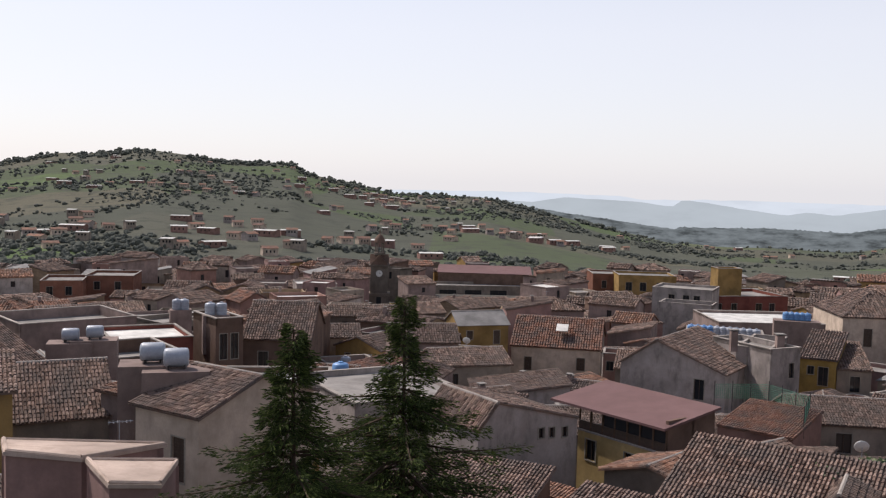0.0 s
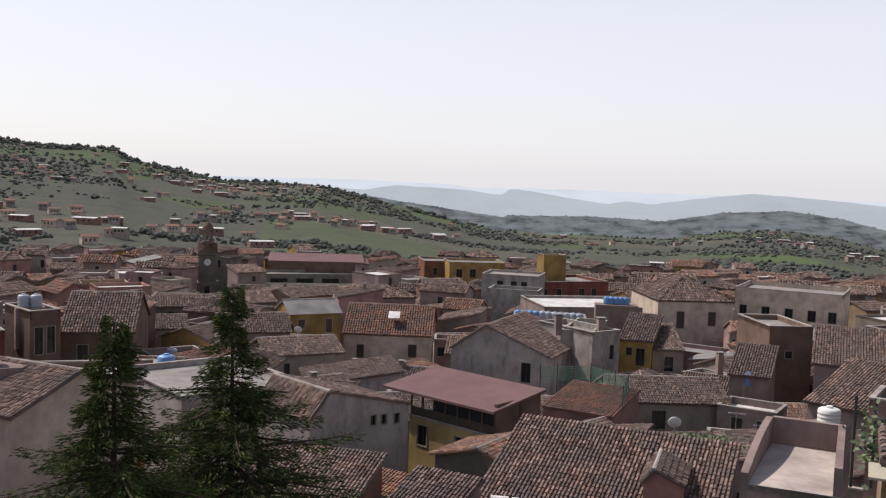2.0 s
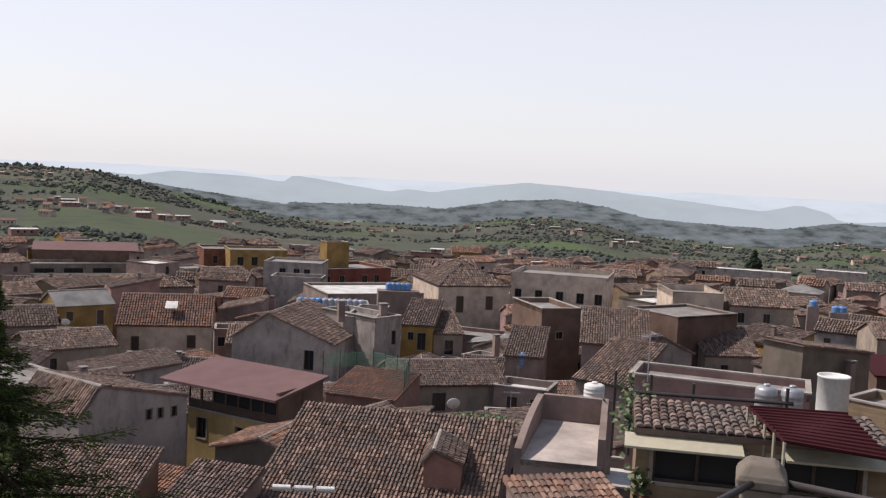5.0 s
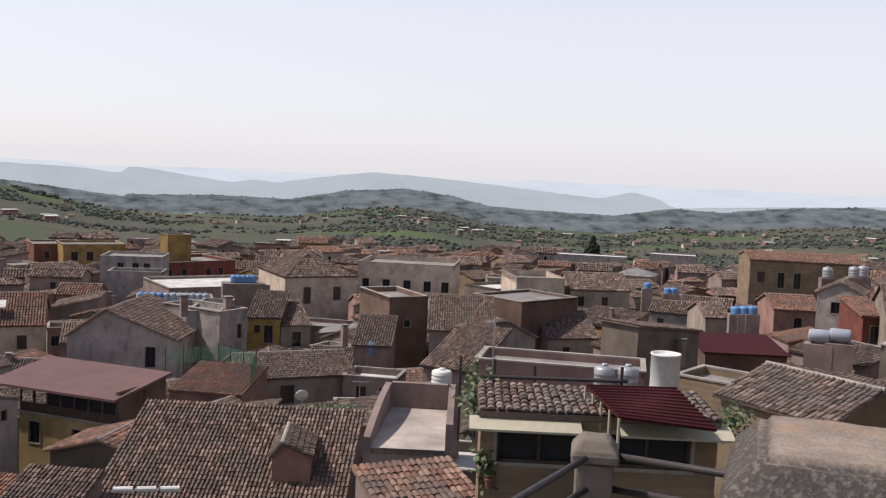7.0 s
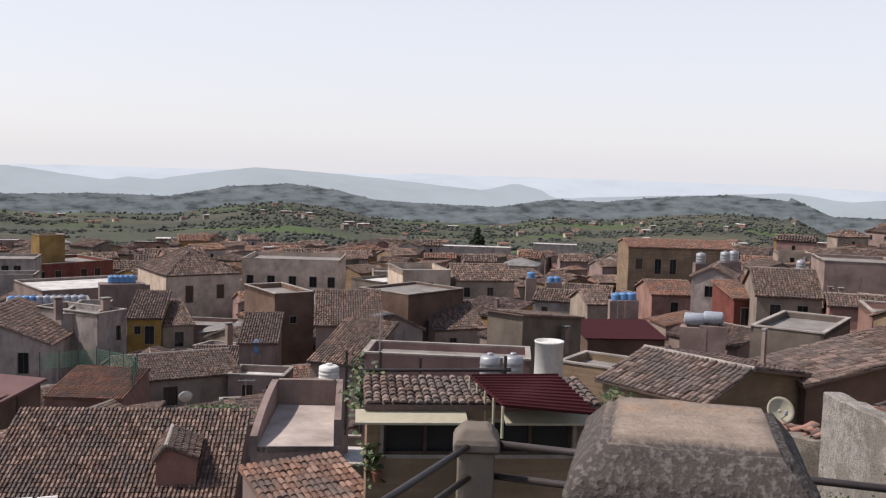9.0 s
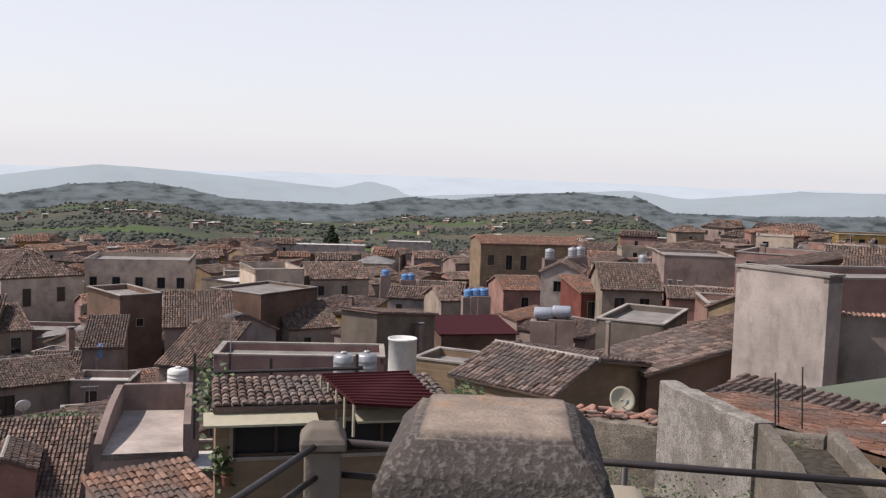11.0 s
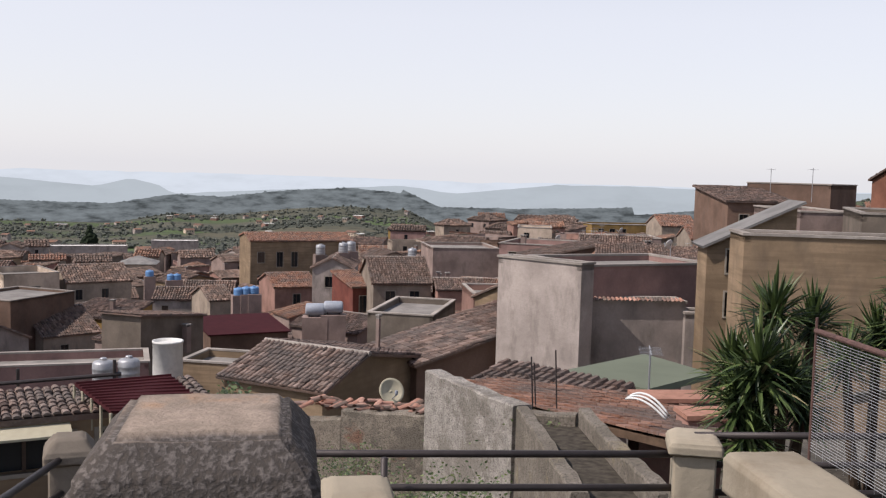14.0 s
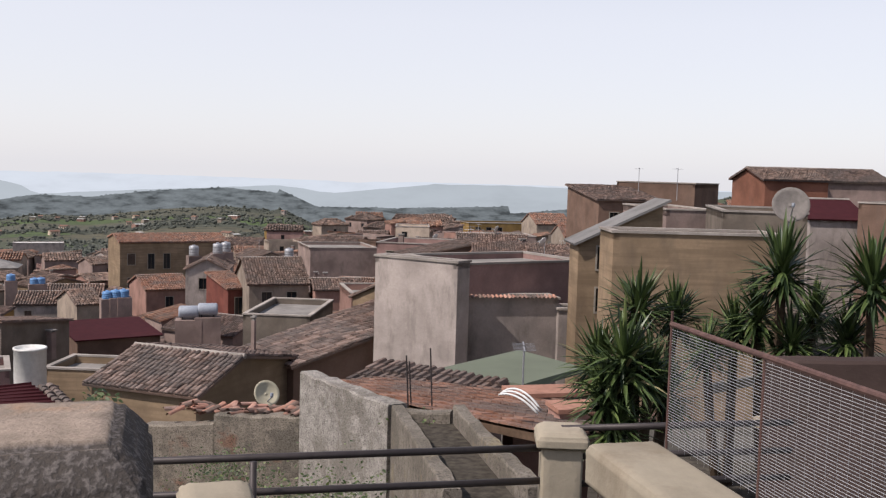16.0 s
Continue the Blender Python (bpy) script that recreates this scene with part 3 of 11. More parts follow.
house(2.3, 53.6, 33.0, 7.3, 5.6, -12.4, 'end', 1.5, 'white', apex=0.18, tile='old', over=0.08, wins=[(4.35, 0.25, 0.42, 0.62), (5.15, 0.3, 0.42, 0.62), (6.15, 0.38, 0.42, 0.62)], label='pale grey rendered gable end of a house with three small windows')
house(3.9, 50.4, -42.0, 3.2, 3.2, -15.8, 'shed', 0.9, 'pink', tile='warm', over=0.08, label='low outhouse with a reddish lean-to tile roof')
house(7.53, 40.77, -33.1, 11.30, 11.25, -15.08, 'shed', 3.75, 'grey', pieces=True, over=0.1, tile='old', label='house with a broad old barrel tile roof')
house(1.31, 38.39, -38.7, 3.42, 9.60, -15.75, 'shed', 3.00, 'grey', over=0.1, tile='old', label='lower house end with an old barrel tile roof')
house(10.49, 140.01, -12.0, 12.79, 13.75, -21.82, 'gable', 3.50, 'pale', tile='new', wins=[(1.95, 1.56, 1.04, 1.95, 'shutter'), (9.49, 1.3, 1.17, 1.82, 'shutter')], label='beige house with a red tiled roof and roof light')
house(19.34, 102.12, -33.6, 11.23, 12.50, -16.94, 'end', 2.75, 'white', apex=0.35, tile='old', wins=[(8.06, 0.78, 1.04, 2.08)], label='grey gabled house with a patched tile roof')
house(31.47, 101.81, -28.5, 3.54, 10.00, -14.91, 'flat', 0.50, 'white', wins=[(1.17, 1.04, 1.3, 1.69), (1.17, 4.16, 2.08, 2.21)], label='white modern house with a flat roof')
house(33.95, 98.27, 25.1, 4.07, 8.75, -14.61, 'flat', 0.50, 'white', wins=[(2.6, 1.56, 0.65, 1.56)], label='white plastered house wing with a flat roof')
house(31.25, 122.12, -14.9, 9.81, 10.00, -17.15, 'flat', 0.75, 'grey', label='grey block with a flat roof for water tanks')
house(45.79, 121.64, -29.1, 4.26, 10.00, -19.38, 'shed', 2.25, 'yellow', tile='old', wins=[(0.91, 0.91, 0.78, 1.04), (2.21, 0.91, 1.17, 2.34, 'door')], label='bright yellow house with a small tiled roof')
house(49.88, 120.02, -13.4, 4.04, 10.00, -20.46, 'shed', 2.00, 'cream', tile='old', wins=[(1.56, 0.78, 1.17, 1.95)], label='cream house with a low tiled roof')
house(44.17, 152.28, 0.9, 17.02, 15.00, -19.35, 'flat', 0.38, 'grey', top=PALE_SLAB, label='broad block with a pale flat roof')
house(70.29, 167.86, -4.9, 14.34, 17.50, -19.99, 'hip', 4.00, 'pale', tile='old', wins=[(3.64, 1.95, 1.43, 3.12, 'shutter'), (9.62, 1.95, 1.43, 2.6, 'shutter'), (3.64, 7.8, 1.43, 2.08)], label='large cream town palace with a hipped tile roof')
house(89.56, 176.13, -37.7, 19.61, 15.00, -18.16, 'flat', 0.75, 'pale', wins=[(1.04, 3.38, 1.3, 2.08), (5.2, 3.38, 1.43, 2.08), (9.49, 3.38, 1.43, 2.08), (13.65, 3.38, 1.43, 2.08), (17.29, 3.38, 1.43, 2.08)], label='long cream palace wing with a row of windows')
house(58.02, 207.81, 12.2, 18.72, 15.00, -21.40, 'flat', 0.62, 'red', wins=[(1.3, 1.56, 1.56, 2.6), (5.2, 1.56, 1.3, 2.6), (11.05, 1.56, 1.43, 2.6), (14.3, 1.56, 1.3, 2.6)], label='red plastered apartment building')
house(61.63, 214.89, 3.3, 5.45, 5.00, -15.88, 'flat', 0.38, 'ochre', label='ochre stair tower on a roof')
house(44.55, 203.12, -24.0, 12.29, 10.00, -19.19, 'flat', 0.38, 'white', wins=[(3.38, 1.3, 1.3, 1.95), (6.37, 1.3, 1.3, 1.95), (8.58, 1.3, 1.3, 1.95)], label='white apartment house with a flat roof')
house(43.11, 190.12, -24.2, 10.20, 6.25, -20.81, 'flat', 0.62, 'white', label='white terrace block in the old town')
house(43.41, 276.04, -0.3, 12.98, 12.50, -23.28, 'flat', 0.38, 'orange', wins=[(2.6, 1.95, 1.3, 2.08), (6.5, 1.95, 1.3, 2.08)], label='brick red apartment house')
house(48.96, 265.87, -2.1, 15.73, 12.50, -22.54, 'flat', 0.50, 'ochre', wins=[(1.95, 1.95, 1.69, 2.34), (5.85, 1.95, 1.69, 2.34), (10.4, 1.95, 1.69, 2.34)], label='ochre apartment house in the old town')
house(-4.41, 292.47, 5.8, 33.08, 11.25, -29.64, 'flat', 0.62, 'cream', wins=[(3.9, 1.3, 5.2, 2.08), (11.7, 1.3, 5.2, 2.08), (19.5, 1.3, 5.2, 2.08)], label='long modern building with deep balconies')
house(-1.13, 305.50, -2.3, 29.46, 11.25, -26.81, 'shed', 1.50, 'brown', tile='red', label='brown roofed top floor of a modern building')
house(28.0, 75.1, -8.4, 9.60, 7.50, -16.5, 'gable', 1.35, 'cream', tile='dark', wins=[(1.04, 0.65, 0.91, 1.56), (3.25, 0.65, 1.17, 1.56)], label='small cream house with a dark tile roof')
house(42.39, 83.44, -33.1, 3.53, 7.50, -16.02, 'shed', 1.75, 'grey', tile='dark', label='small house with a dark tile roof')
house(51.61, 93.27, -5.1, 4.72, 8.75, -12.96, 'flat', 0.50, 'brown', wins=[(1.82, 2.6, 0.78, 0.78)], label='dark brown stone house')
house(50.13, 82.12, -32.0, 6.53, 7.50, -14.70, 'shed', 2.50, 'grey', tile='dark', label='grey house with a dark tiled shed roof')
house(33.69, 55.60, -56.2, 3.67, 6.25, -11.88, 'shed', 1.88, 'grey', tile='old', label='low house with an old tiled roof')
house(66.74, 99.27, -80.2, 8.34, 10.00, -13.80, 'flat', 0.25, 'brown', label='brown windowless gable house')
house(91.10, 123.45, -22.9, 7.87, 11.25, -15.28, 'flat', 0.88, 'pale', wins=[(1.3, 1.95, 1.17, 2.08), (3.9, 1.95, 1.17, 2.08)], label='white house with a roof terrace')
house(57.14, 83.79, -11.1, 6.81, 8.75, -16.25, 'end', 1.62, 'white', tile='old', label='whitewashed gabled house in the old town')
house(78.05, 104.00, -3.2, 6.95, 10.00, -17.87, 'side', 1.75, 'ochre', tile='old', wins=[(1.3, 1.56, 0.91, 2.08), (3.9, 1.56, 0.91, 2.08)], label='ochre house with a tiled roof')
house(71.19, 89.59, -15.0, 6.59, 10.00, -18.06, 'gable', 2.50, 'cream', tile='old', wins=[(1.95, 1.04, 0.91, 1.56)], label='cream house with an old tiled roof')
house(51.85, 58.34, -78.5, 3.5, 8.75, -10.05, 'fall', 1.12, 'stone', tile='old', label='grey stone house with a sloping roof')
house(99.49, 120.20, -26.4, 9.73, 10.00, -17.01, 'gable', 2.25, 'cream', tile='old', wins=[(1.3, 1.04, 1.04, 1.56), (5.2, 1.04, 1.04, 1.56)], label='cream house with an old tiled roof')
house(30.08, 44.02, -42.7, 9.26, 3.75, -8.94, 'flat', 0.38, 'mauve', label='long low pink walled terrace')
house(63.39, 57.92, -33.7, 7.00, 6.88, -13.3, 'shed', 0.56, 'brown', tile='maroon', label='house with a maroon metal roof')
house(39.35, 37.94, -70.5, 4.64, 3.75, -9.29, 'flat', 0.38, 'beige', label='low beige parapet block')
house(136.73, 116.23, -40.7, 19.26, 13.75, -12.3, 'gable', 1.1, 'beige', tile='new', wins=[(1.3, 1.95, 1.3, 1.95, 'shutter'), (4.81, 1.95, 1.17, 2.73, 'door'), (7.54, 1.95, 1.17, 2.73, 'door'), (12.35, 1.95, 1.3, 1.95, 'shutter'), (16.9, 1.95, 1.3, 1.95), (1.3, 6.24, 1.3, 1.95, 'shutter'), (4.81, 6.24, 1.17, 2.73, 'door'), (7.54, 6.24, 1.17, 2.73, 'door'), (12.35, 6.24, 1.3, 1.95, 'shutter')], label='long cream apartment building with an orange tiled roof')
house(95.96, 71.51, -60.4, 4.90, 8.75, -10.8, 'end', 1.2, 'white', tile='old', wins=[(1.56, 1.04, 1.04, 1.3)], label='white gabled house in the old town')
house(105.30, 84.91, -37.4, 6.00, 10.00, -15.3, 'gable', 1.5, 'pink', tile='new', wins=[(2.6, 0.91, 1.04, 1.56)], label='pinkish house with a red tiled roof')
house(85.08, 55.34, -49.3, 6.18, 11.25, -10.48, 'gable', 2.25, 'cream', tile='dark', wins=[(1.3, 0.78, 1.04, 2.08), (3.9, 0.78, 1.04, 2.08)], label='cream house with a dark roof')
house(124.39, 70.77, -50.4, 10.13, 11.25, -9.92, 'flat', 0.38, 'grey', label='blue-grey modern block in the old town')
house(88.18, 60.06, -36.4, 2.70, 7.50, -11.62, 'shed', 1.00, 'red', tile='new', wins=[(0.78, 0.91, 0.91, 1.82)], label='dark red house with a tiled roof')
house(95.78, 87.98, -28.1, 3.16, 7.50, -16.41, 'gable', 1.50, 'cream', tile='old', label='small cream house in the old town')
house(56.63, 37.08, -71.6, 4.68, 8.75, -8.5, 'flat', 0.38, 'stone', label='rough stone walled house')
house(29.69, 21.12, 1.3, 8.30, 4.80, -6.89, 'end', 0.95, 'beige', apex=0.35, tile='old', pieces=True, pitch=0.22, label='rough beige stone house with an old tile roof')
house(38.37, 24.80, -119.5, 4.59, 8.00, -6.89, 'shed', 1.88, 'brown', tile='old', pieces=True, pitch=0.22, label='brown rendered house with an old tile roof')
house(38.91, 18.38, -102.1, 4.37, 0.95, -2.15, 'flat', 0.25, 'white', top=PALE_SLAB, label='tall weathered whitewashed house block')
house(40.50, 15.04, -37.4, 7.10, 5.00, -2.47, 'flat', 0.25, 'mauve', label='mauve plastered house wall with a grey coping')
house(39.91, 14.79, -55.9, 4.67, 1.50, -3.93, 'flat', 0.19, 'white', label='lower whitewashed extension with a tile coping')
house(42.15, 10.81, -60.8, 2.39, 1.50, -4.36, 'flat', 0.19, 'white', label='whitewashed garden wall block')
house(35.97, 7.17, -66.4, 6.43, 2.60, -0.42, 'flat', 0.25, 'beige', label='large windowless beige block house')
house(40.07, 9.5, -66.0, 3.5, 2.2, -1.15, 'side', 1.7, 'beige', tile='corrugated', wins=[(0.8, 0.15, 0.55, 0.95, 'glass'), (0.8, 1.9, 0.55, 1.0, 'glass')], label='ochre-beige house with a grey corrugated roof')
house(83.98, 18.84, -59.3, 5.67, 10.00, -0.41, 'shed', 1.12, 'brown', tile='old', wins=[(1.04, 1.04, 0.78, 1.17)], label='brown house with a tiled roof')
house(94.47, 19.55, -100.1, 7.75, 7.50, 1.22, 'flat', 0.38, 'brown', label='dark brown upper house block')
house(79.4, 4.8, -60.5, 5.2, 6.0, 1.75, 'gable', 0.88, 'orange', tile='dark', wins=[(1.3, 1.3, 1.04, 2.08), (2.86, 1.3, 1.04, 2.08)], label='orange brick house with a dark roof')
house(83.50, 3.09, -70.7, 7.82, 8.75, 1.72, 'gable', 1.00, 'grey', tile='dark', label='grey house with a dark tiled roof')
house(73.15, 1.24, -70.5, 3.94, 8.75, -0.90, 'gable', 1.25, 'white', tile='maroon', label='white house with a dark red roof')
house(61.99, 9.44, -62.9, 3.46, 10.00, -0.32, 'flat', 0.38, 'grey', label='grey upper terrace block')
house(67.96, -1.73, -113.0, 4.12, 10.00, 0.42, 'flat', 0.38, 'brown', label='brown plastered block with a parapet')
house(52.09, 4.97, -78.2, 4.16, 10.00, 0.02, 'flat', 0.38, 'stone', label='stone terrace block in the old town')
house(256.01, 95.38, -51.6, 20.48, 12.50, -12.28, 'flat', 0.38, 'ochre', wins=[(1.95, 1.17, 1.56, 1.43), (5.2, 1.17, 1.56, 1.43), (8.45, 1.17, 1.56, 1.43)], label='flat roofed ochre house')
house(237.15, 69.90, -54.6, 9.09, 12.50, -10.86, 'gable', 2.50, 'cream', tile='new', label='cream house with an orange tiled roof')
house(213.98, 56.27, -56.2, 7.41, 10.00, -12.15, 'gable', 2.50, 'cream', tile='new', label='cream house with an orange tiled roof')
house(12.28, 19.27, -7.4, 3.03, 5.62, -8.70, 'shed', 1.25, 'grey', tile='warm', pieces=True, over=0.1, pitch=0.2, label='low house with a pinkish barrel tile roof')
house(17.40, 9.77, -103.7, 3.28, 3.00, -3.62, 'shed', 0.75, 'grey', tile='old', over=0.1, label='low outbuilding with an old tile roof')
house(207.04, 258.94, -40.7, 23.65, 7.50, -25.92, 'flat', 0.12, 'white', top=PALE_SLAB, label='long low shed with a bright white roof')
house(230.38, 238.44, -45.3, 15.05, 7.50, -24.14, 'flat', 0.12, 'white', top=PALE_SLAB, label='long low shed with a bright white roof')
house(177.27, 81.62, -66.1, 6.83, 10.00, -9.42, 'flat', 0.38, 'pale', wins=[(1.3, 1.04, 1.04, 1.56)], label='pale flat roofed house')
town(-2.0, 47.3, -25, 6.2, 5.6, -14.5, 'shed', 1.2, 'brown', 'old')
town(28.7, 31.0, -50, 5.7, 7.7, -13.7, 'side', 1.1, 'beige', 'old')
town(-30.1, 40.8, 32, 7.5, 7.1, -15.2, 'end', 1.3, 'white', 'warm')
town(19.3, 50.4, -23, 8.5, 6.1, -14.2, 'side', 1.2, 'white', 'old')
town(-37.7, 52.3, 23, 8.2, 7.7, -16.8, 'side', 1.4, 'beige', 'old')
town(-19.0, 58.2, 26, 8.8, 8.3, -14.9, 'gable', 1.6, 'white', 'old')
town(22.9, 57.3, -34, 8.3, 6.2, -15.8, 'side', 1.2, 'cream', 'dark')
town(41.4, 46.4, -34, 9.0, 7.7, -16.5, 'side', 1.2, 'cream', 'warm')
town(-42.4, 56.9, 22, 8.8, 5.7, -16.6, 'gable', 1.5, 'pink', 'old')
town(-25.6, 67.3, -18, 7.5, 6.1, -14.9, 'gable', 1.2, 'pink', 'old')
town(-16.5, 69.4, 6, 8.6, 6.8, -13.5, 'flat', 0.4, 'brown', 'old')
town(4.7, 71.5, 6, 9.5, 7.2, -17.2, 'gable', 1.3, 'cream', 'dark')
town(13.5, 69.6, -33, 5.7, 8.0, -17.3, 'end', 1.4, 'mauve', 'old')
town(31.7, 64.6, -23, 7.8, 6.1, -17.5, 'flat', 0.4, 'grey', 'old')
town(56.3, 46.7, -65, 6.7, 7.0, -14.0, 'gable', 1.3, 'cream', 'old')
town(64.3, 27.6, -24, 6.6, 7.1, -8.2, 'gable', 1.4, 'beige', 'old')
town(66.3, 23.8, -70, 8.9, 7.4, -5.2, 'shed', 1.2, 'stone', 'old')
town(-48.2, 68.0, -10, 8.4, 6.2, -15.4, 'hip', 1.6, 'ochre', 'old')
town(-36.4, 70.2, 63, 8.9, 8.0, -18.1, 'gable', 1.4, 'grey', 'old')
town(-10.4, 77.6, 45, 9.0, 6.1, -16.8, 'flat', 0.6, 'grey', 'old')
town(-0.2, 74.6, 27, 9.0, 8.2, -17.2, 'gable', 1.4, 'cream', 'dark')
town(11.1, 75.3, 8, 6.9, 7.2, -17.2, 'flat', 0.4, 'grey', 'dark')
town(18.7, 77.6, 14, 8.3, 6.6, -19.2, 'gable', 1.3, 'brown', 'dark')
town(45.3, 68.9, -54, 8.2, 8.0, -16.8, 'gable', 1.3, 'grey', 'old')
town(68.0, 34.6, -54, 6.9, 6.8, -8.1, 'flat', 0.5, 'pink', 'old')
town(75.3, 25.5, -45, 8.0, 5.9, -6.0, 'gable', 1.3, 'grey', 'warm')
town(-55.0, 70.9, -3, 9.5, 8.3, -18.5, 'fall', 0.9, 'grey', 'old')
town(-43.0, 74.0, 40, 9.5, 7.1, -17.3, 'side', 1.3, 'cream', 'warm')
town(-15.6, 90.1, -11, 7.3, 6.7, -17.7, 'gable', 1.4, 'white', 'warm')
town(-5.7, 90.4, -15, 5.6, 6.5, -16.9, 'hip', 1.3, 'grey', 'dark')
town(3.4, 85.2, 3, 8.4, 7.3, -17.4, 'side', 1.1, 'white', 'dark')
town(14.7, 84.7, 18, 7.1, 6.7, -19.2, 'flat', 0.5, 'white', 'old')
town(20.6, 86.3, -58, 7.4, 8.2, -20.1, 'gable', 1.2, 'pink', 'dark')
town(50.3, 70.1, -20, 8.4, 7.1, -18.1, 'hip', 1.3, 'ochre', 'warm')
town(60.9, 65.6, -13, 7.0, 5.6, -18.2, 'gable', 1.4, 'stone', 'old')
town(71.7, 55.5, -94, 7.7, 6.4, -13.2, 'gable', 1.2, 'grey', 'old')
town(73.6, 41.0, -52, 7.5, 8.0, -12.5, 'hip', 1.2, 'cream', 'warm')
town(78.7, 35.0, -59, 6.7, 6.1, -6.1, 'side', 1.4, 'brown', 'dark')
town(-53.8, 81.3, 40, 6.1, 7.8, -19.4, 'end', 1.4, 'grey', 'new')
town(-48.6, 82.4, 14, 7.0, 7.4, -15.4, 'side', 1.0, 'beige', 'old')
town(-8.2, 93.6, 39, 9.5, 8.1, -18.7, 'side', 1.1, 'grey', 'new')
town(-0.2, 95.3, 16, 7.8, 6.5, -16.7, 'gable', 1.2, 'cream', 'old')
town(10.7, 95.4, -22, 6.2, 5.9, -19.6, 'gable', 1.5, 'grey', 'old')
town(62.8, 73.0, -42, 6.2, 7.7, -19.4, 'shed', 1.3, 'grey', 'old')
town(70.7, 67.9, -44, 7.4, 7.8, -16.1, 'gable', 1.4, 'stone', 'old')
town(87.3, 41.9, -79, 7.2, 7.9, -5.5, 'flat', 0.5, 'mauve', 'old')
town(90.4, 34.5, -70, 6.9, 6.0, -6.0, 'gable', 1.4, 'grey', 'old')
town(100.2, 4.3, -130, 7.7, 6.9, -4.6, 'fall', 1.1, 'white', 'old')
town(92.2, -9.4, -54, 9.1, 8.5, -2.0, 'shed', 1.2, 'mauve', 'old')
town(-57.6, 88.0, 61, 9.1, 6.7, -19.5, 'shed', 1.3, 'white', 'old')
town(-54.5, 90.8, 10, 6.8, 6.6, -18.1, 'gable', 1.3, 'ochre', 'old')
town(-10.7, 101.7, 25, 6.0, 7.8, -18.6, 'flat', 0.5, 'grey', 'new')
town(-5.4, 106.5, 8, 7.6, 6.5, -16.3, 'gable', 1.6, 'grey', 'dark')
town(7.9, 102.6, 41, 6.1, 7.6, -21.1, 'gable', 1.1, 'grey', 'old')
town(42.4, 94.4, -35, 6.8, 8.1, -20.2, 'gable', 1.4, 'cream', 'old')
town(70.8, 75.3, -0, 6.2, 5.7, -17.2, 'side', 1.3, 'grey', 'old')
town(77.9, 73.7, -41, 6.6, 6.0, -17.7, 'hip', 1.6, 'beige', 'dark')
town(95.7, 51.2, -78, 9.4, 6.0, -12.2, 'gable', 1.5, 'grey', 'warm')
town(97.4, 42.1, -82, 6.8, 6.9, -6.1, 'flat', 0.4, 'pink', 'new')
town(102.8, 30.4, -46, 8.0, 5.7, -8.2, 'hip', 1.4, 'grey', 'old')
town(103.4, 20.3, -91, 7.0, 6.2, -3.1, 'shed', 1.2, 'pink', 'warm')
town(108.6, 11.4, -109, 6.4, 6.7, -3.8, 'hip', 1.7, 'grey', 'old')
town(108.0, 2.5, -111, 8.2, 6.3, -4.3, 'hip', 1.2, 'cream', 'old')
town(108.2, -8.5, -137, 8.7, 7.2, -2.3, 'shed', 1.2, 'cream', 'old')
town(-61.7, 95.1, 74, 7.8, 6.5, -20.1, 'shed', 1.4, 'stone', 'warm')
town(-53.5, 100.3, 69, 6.2, 8.1, -16.9, 'fall', 1.1, 'cream', 'old')
town(-8.0, 114.5, 28, 6.8, 8.3, -20.8, 'flat', 0.5, 'white', 'old')
town(-1.4, 114.8, -10, 7.1, 6.5, -18.8, 'flat', 0.5, 'ochre', 'dark')
town(13.2, 113.4, 16, 8.1, 6.8, -23.6, 'side', 1.4, 'white', 'warm')
town(21.3, 115.8, -14, 6.2, 6.2, -20.3, 'shed', 1.2, 'stone', 'old')
town(59.2, 95.8, 5, 7.1, 7.6, -20.1, 'hip', 1.3, 'grey', 'dark')
town(82.3, 78.6, -36, 8.5, 6.4, -19.0, 'flat', 0.6, 'grey', 'dark')
town(95.0, 67.8, -69, 9.5, 7.0, -14.1, 'flat', 0.5, 'mauve', 'dark')
town(100.9, 57.5, -55, 6.1, 5.7, -13.1, 'gable', 1.3, 'grey', 'old')
town(104.3, 45.7, -73, 7.2, 7.5, -7.9, 'shed', 1.2, 'grey', 'old')
town(105.5, 36.0, -47, 7.9, 6.0, -8.4, 'gable', 1.3, 'ochre', 'old')
town(108.3, 28.9, -72, 7.5, 8.6, -8.1, 'side', 1.0, 'ochre', 'warm')
town(113.7, 20.0, -78, 8.9, 6.4, -4.6, 'side', 1.2, 'beige', 'new')
town(118.2, 10.1, -122, 6.8, 7.1, -5.3, 'hip', 1.1, 'stone', 'old')
town(115.0, -1.2, -107, 8.8, 8.1, -3.4, 'flat', 0.6, 'white', 'old')
town(-68.5, 102.0, 72, 8.8, 6.7, -20.3, 'gable', 1.6, 'ochre', 'dark')
town(-62.8, 109.4, 17, 6.3, 5.9, -20.9, 'flat', 0.4, 'white', 'warm')
town(-34.7, 116.7, 30, 9.3, 8.2, -21.4, 'end', 1.5, 'mauve', 'dark')
town(-25.1, 121.8, -6, 9.5, 8.4, -17.6, 'side', 1.2, 'brown', 'warm')
town(-13.7, 126.6, -33, 7.4, 6.5, -20.2, 'end', 1.4, 'ochre', 'dark')
town(-5.6, 124.9, -7, 7.8, 5.8, -19.6, 'gable', 1.2, 'mauve', 'old')
town(55.8, 106.7, 17, 7.2, 8.1, -21.3, 'gable', 1.6, 'cream', 'dark')
town(64.5, 107.7, -68, 8.3, 6.9, -23.2, 'hip', 1.6, 'pink', 'old')
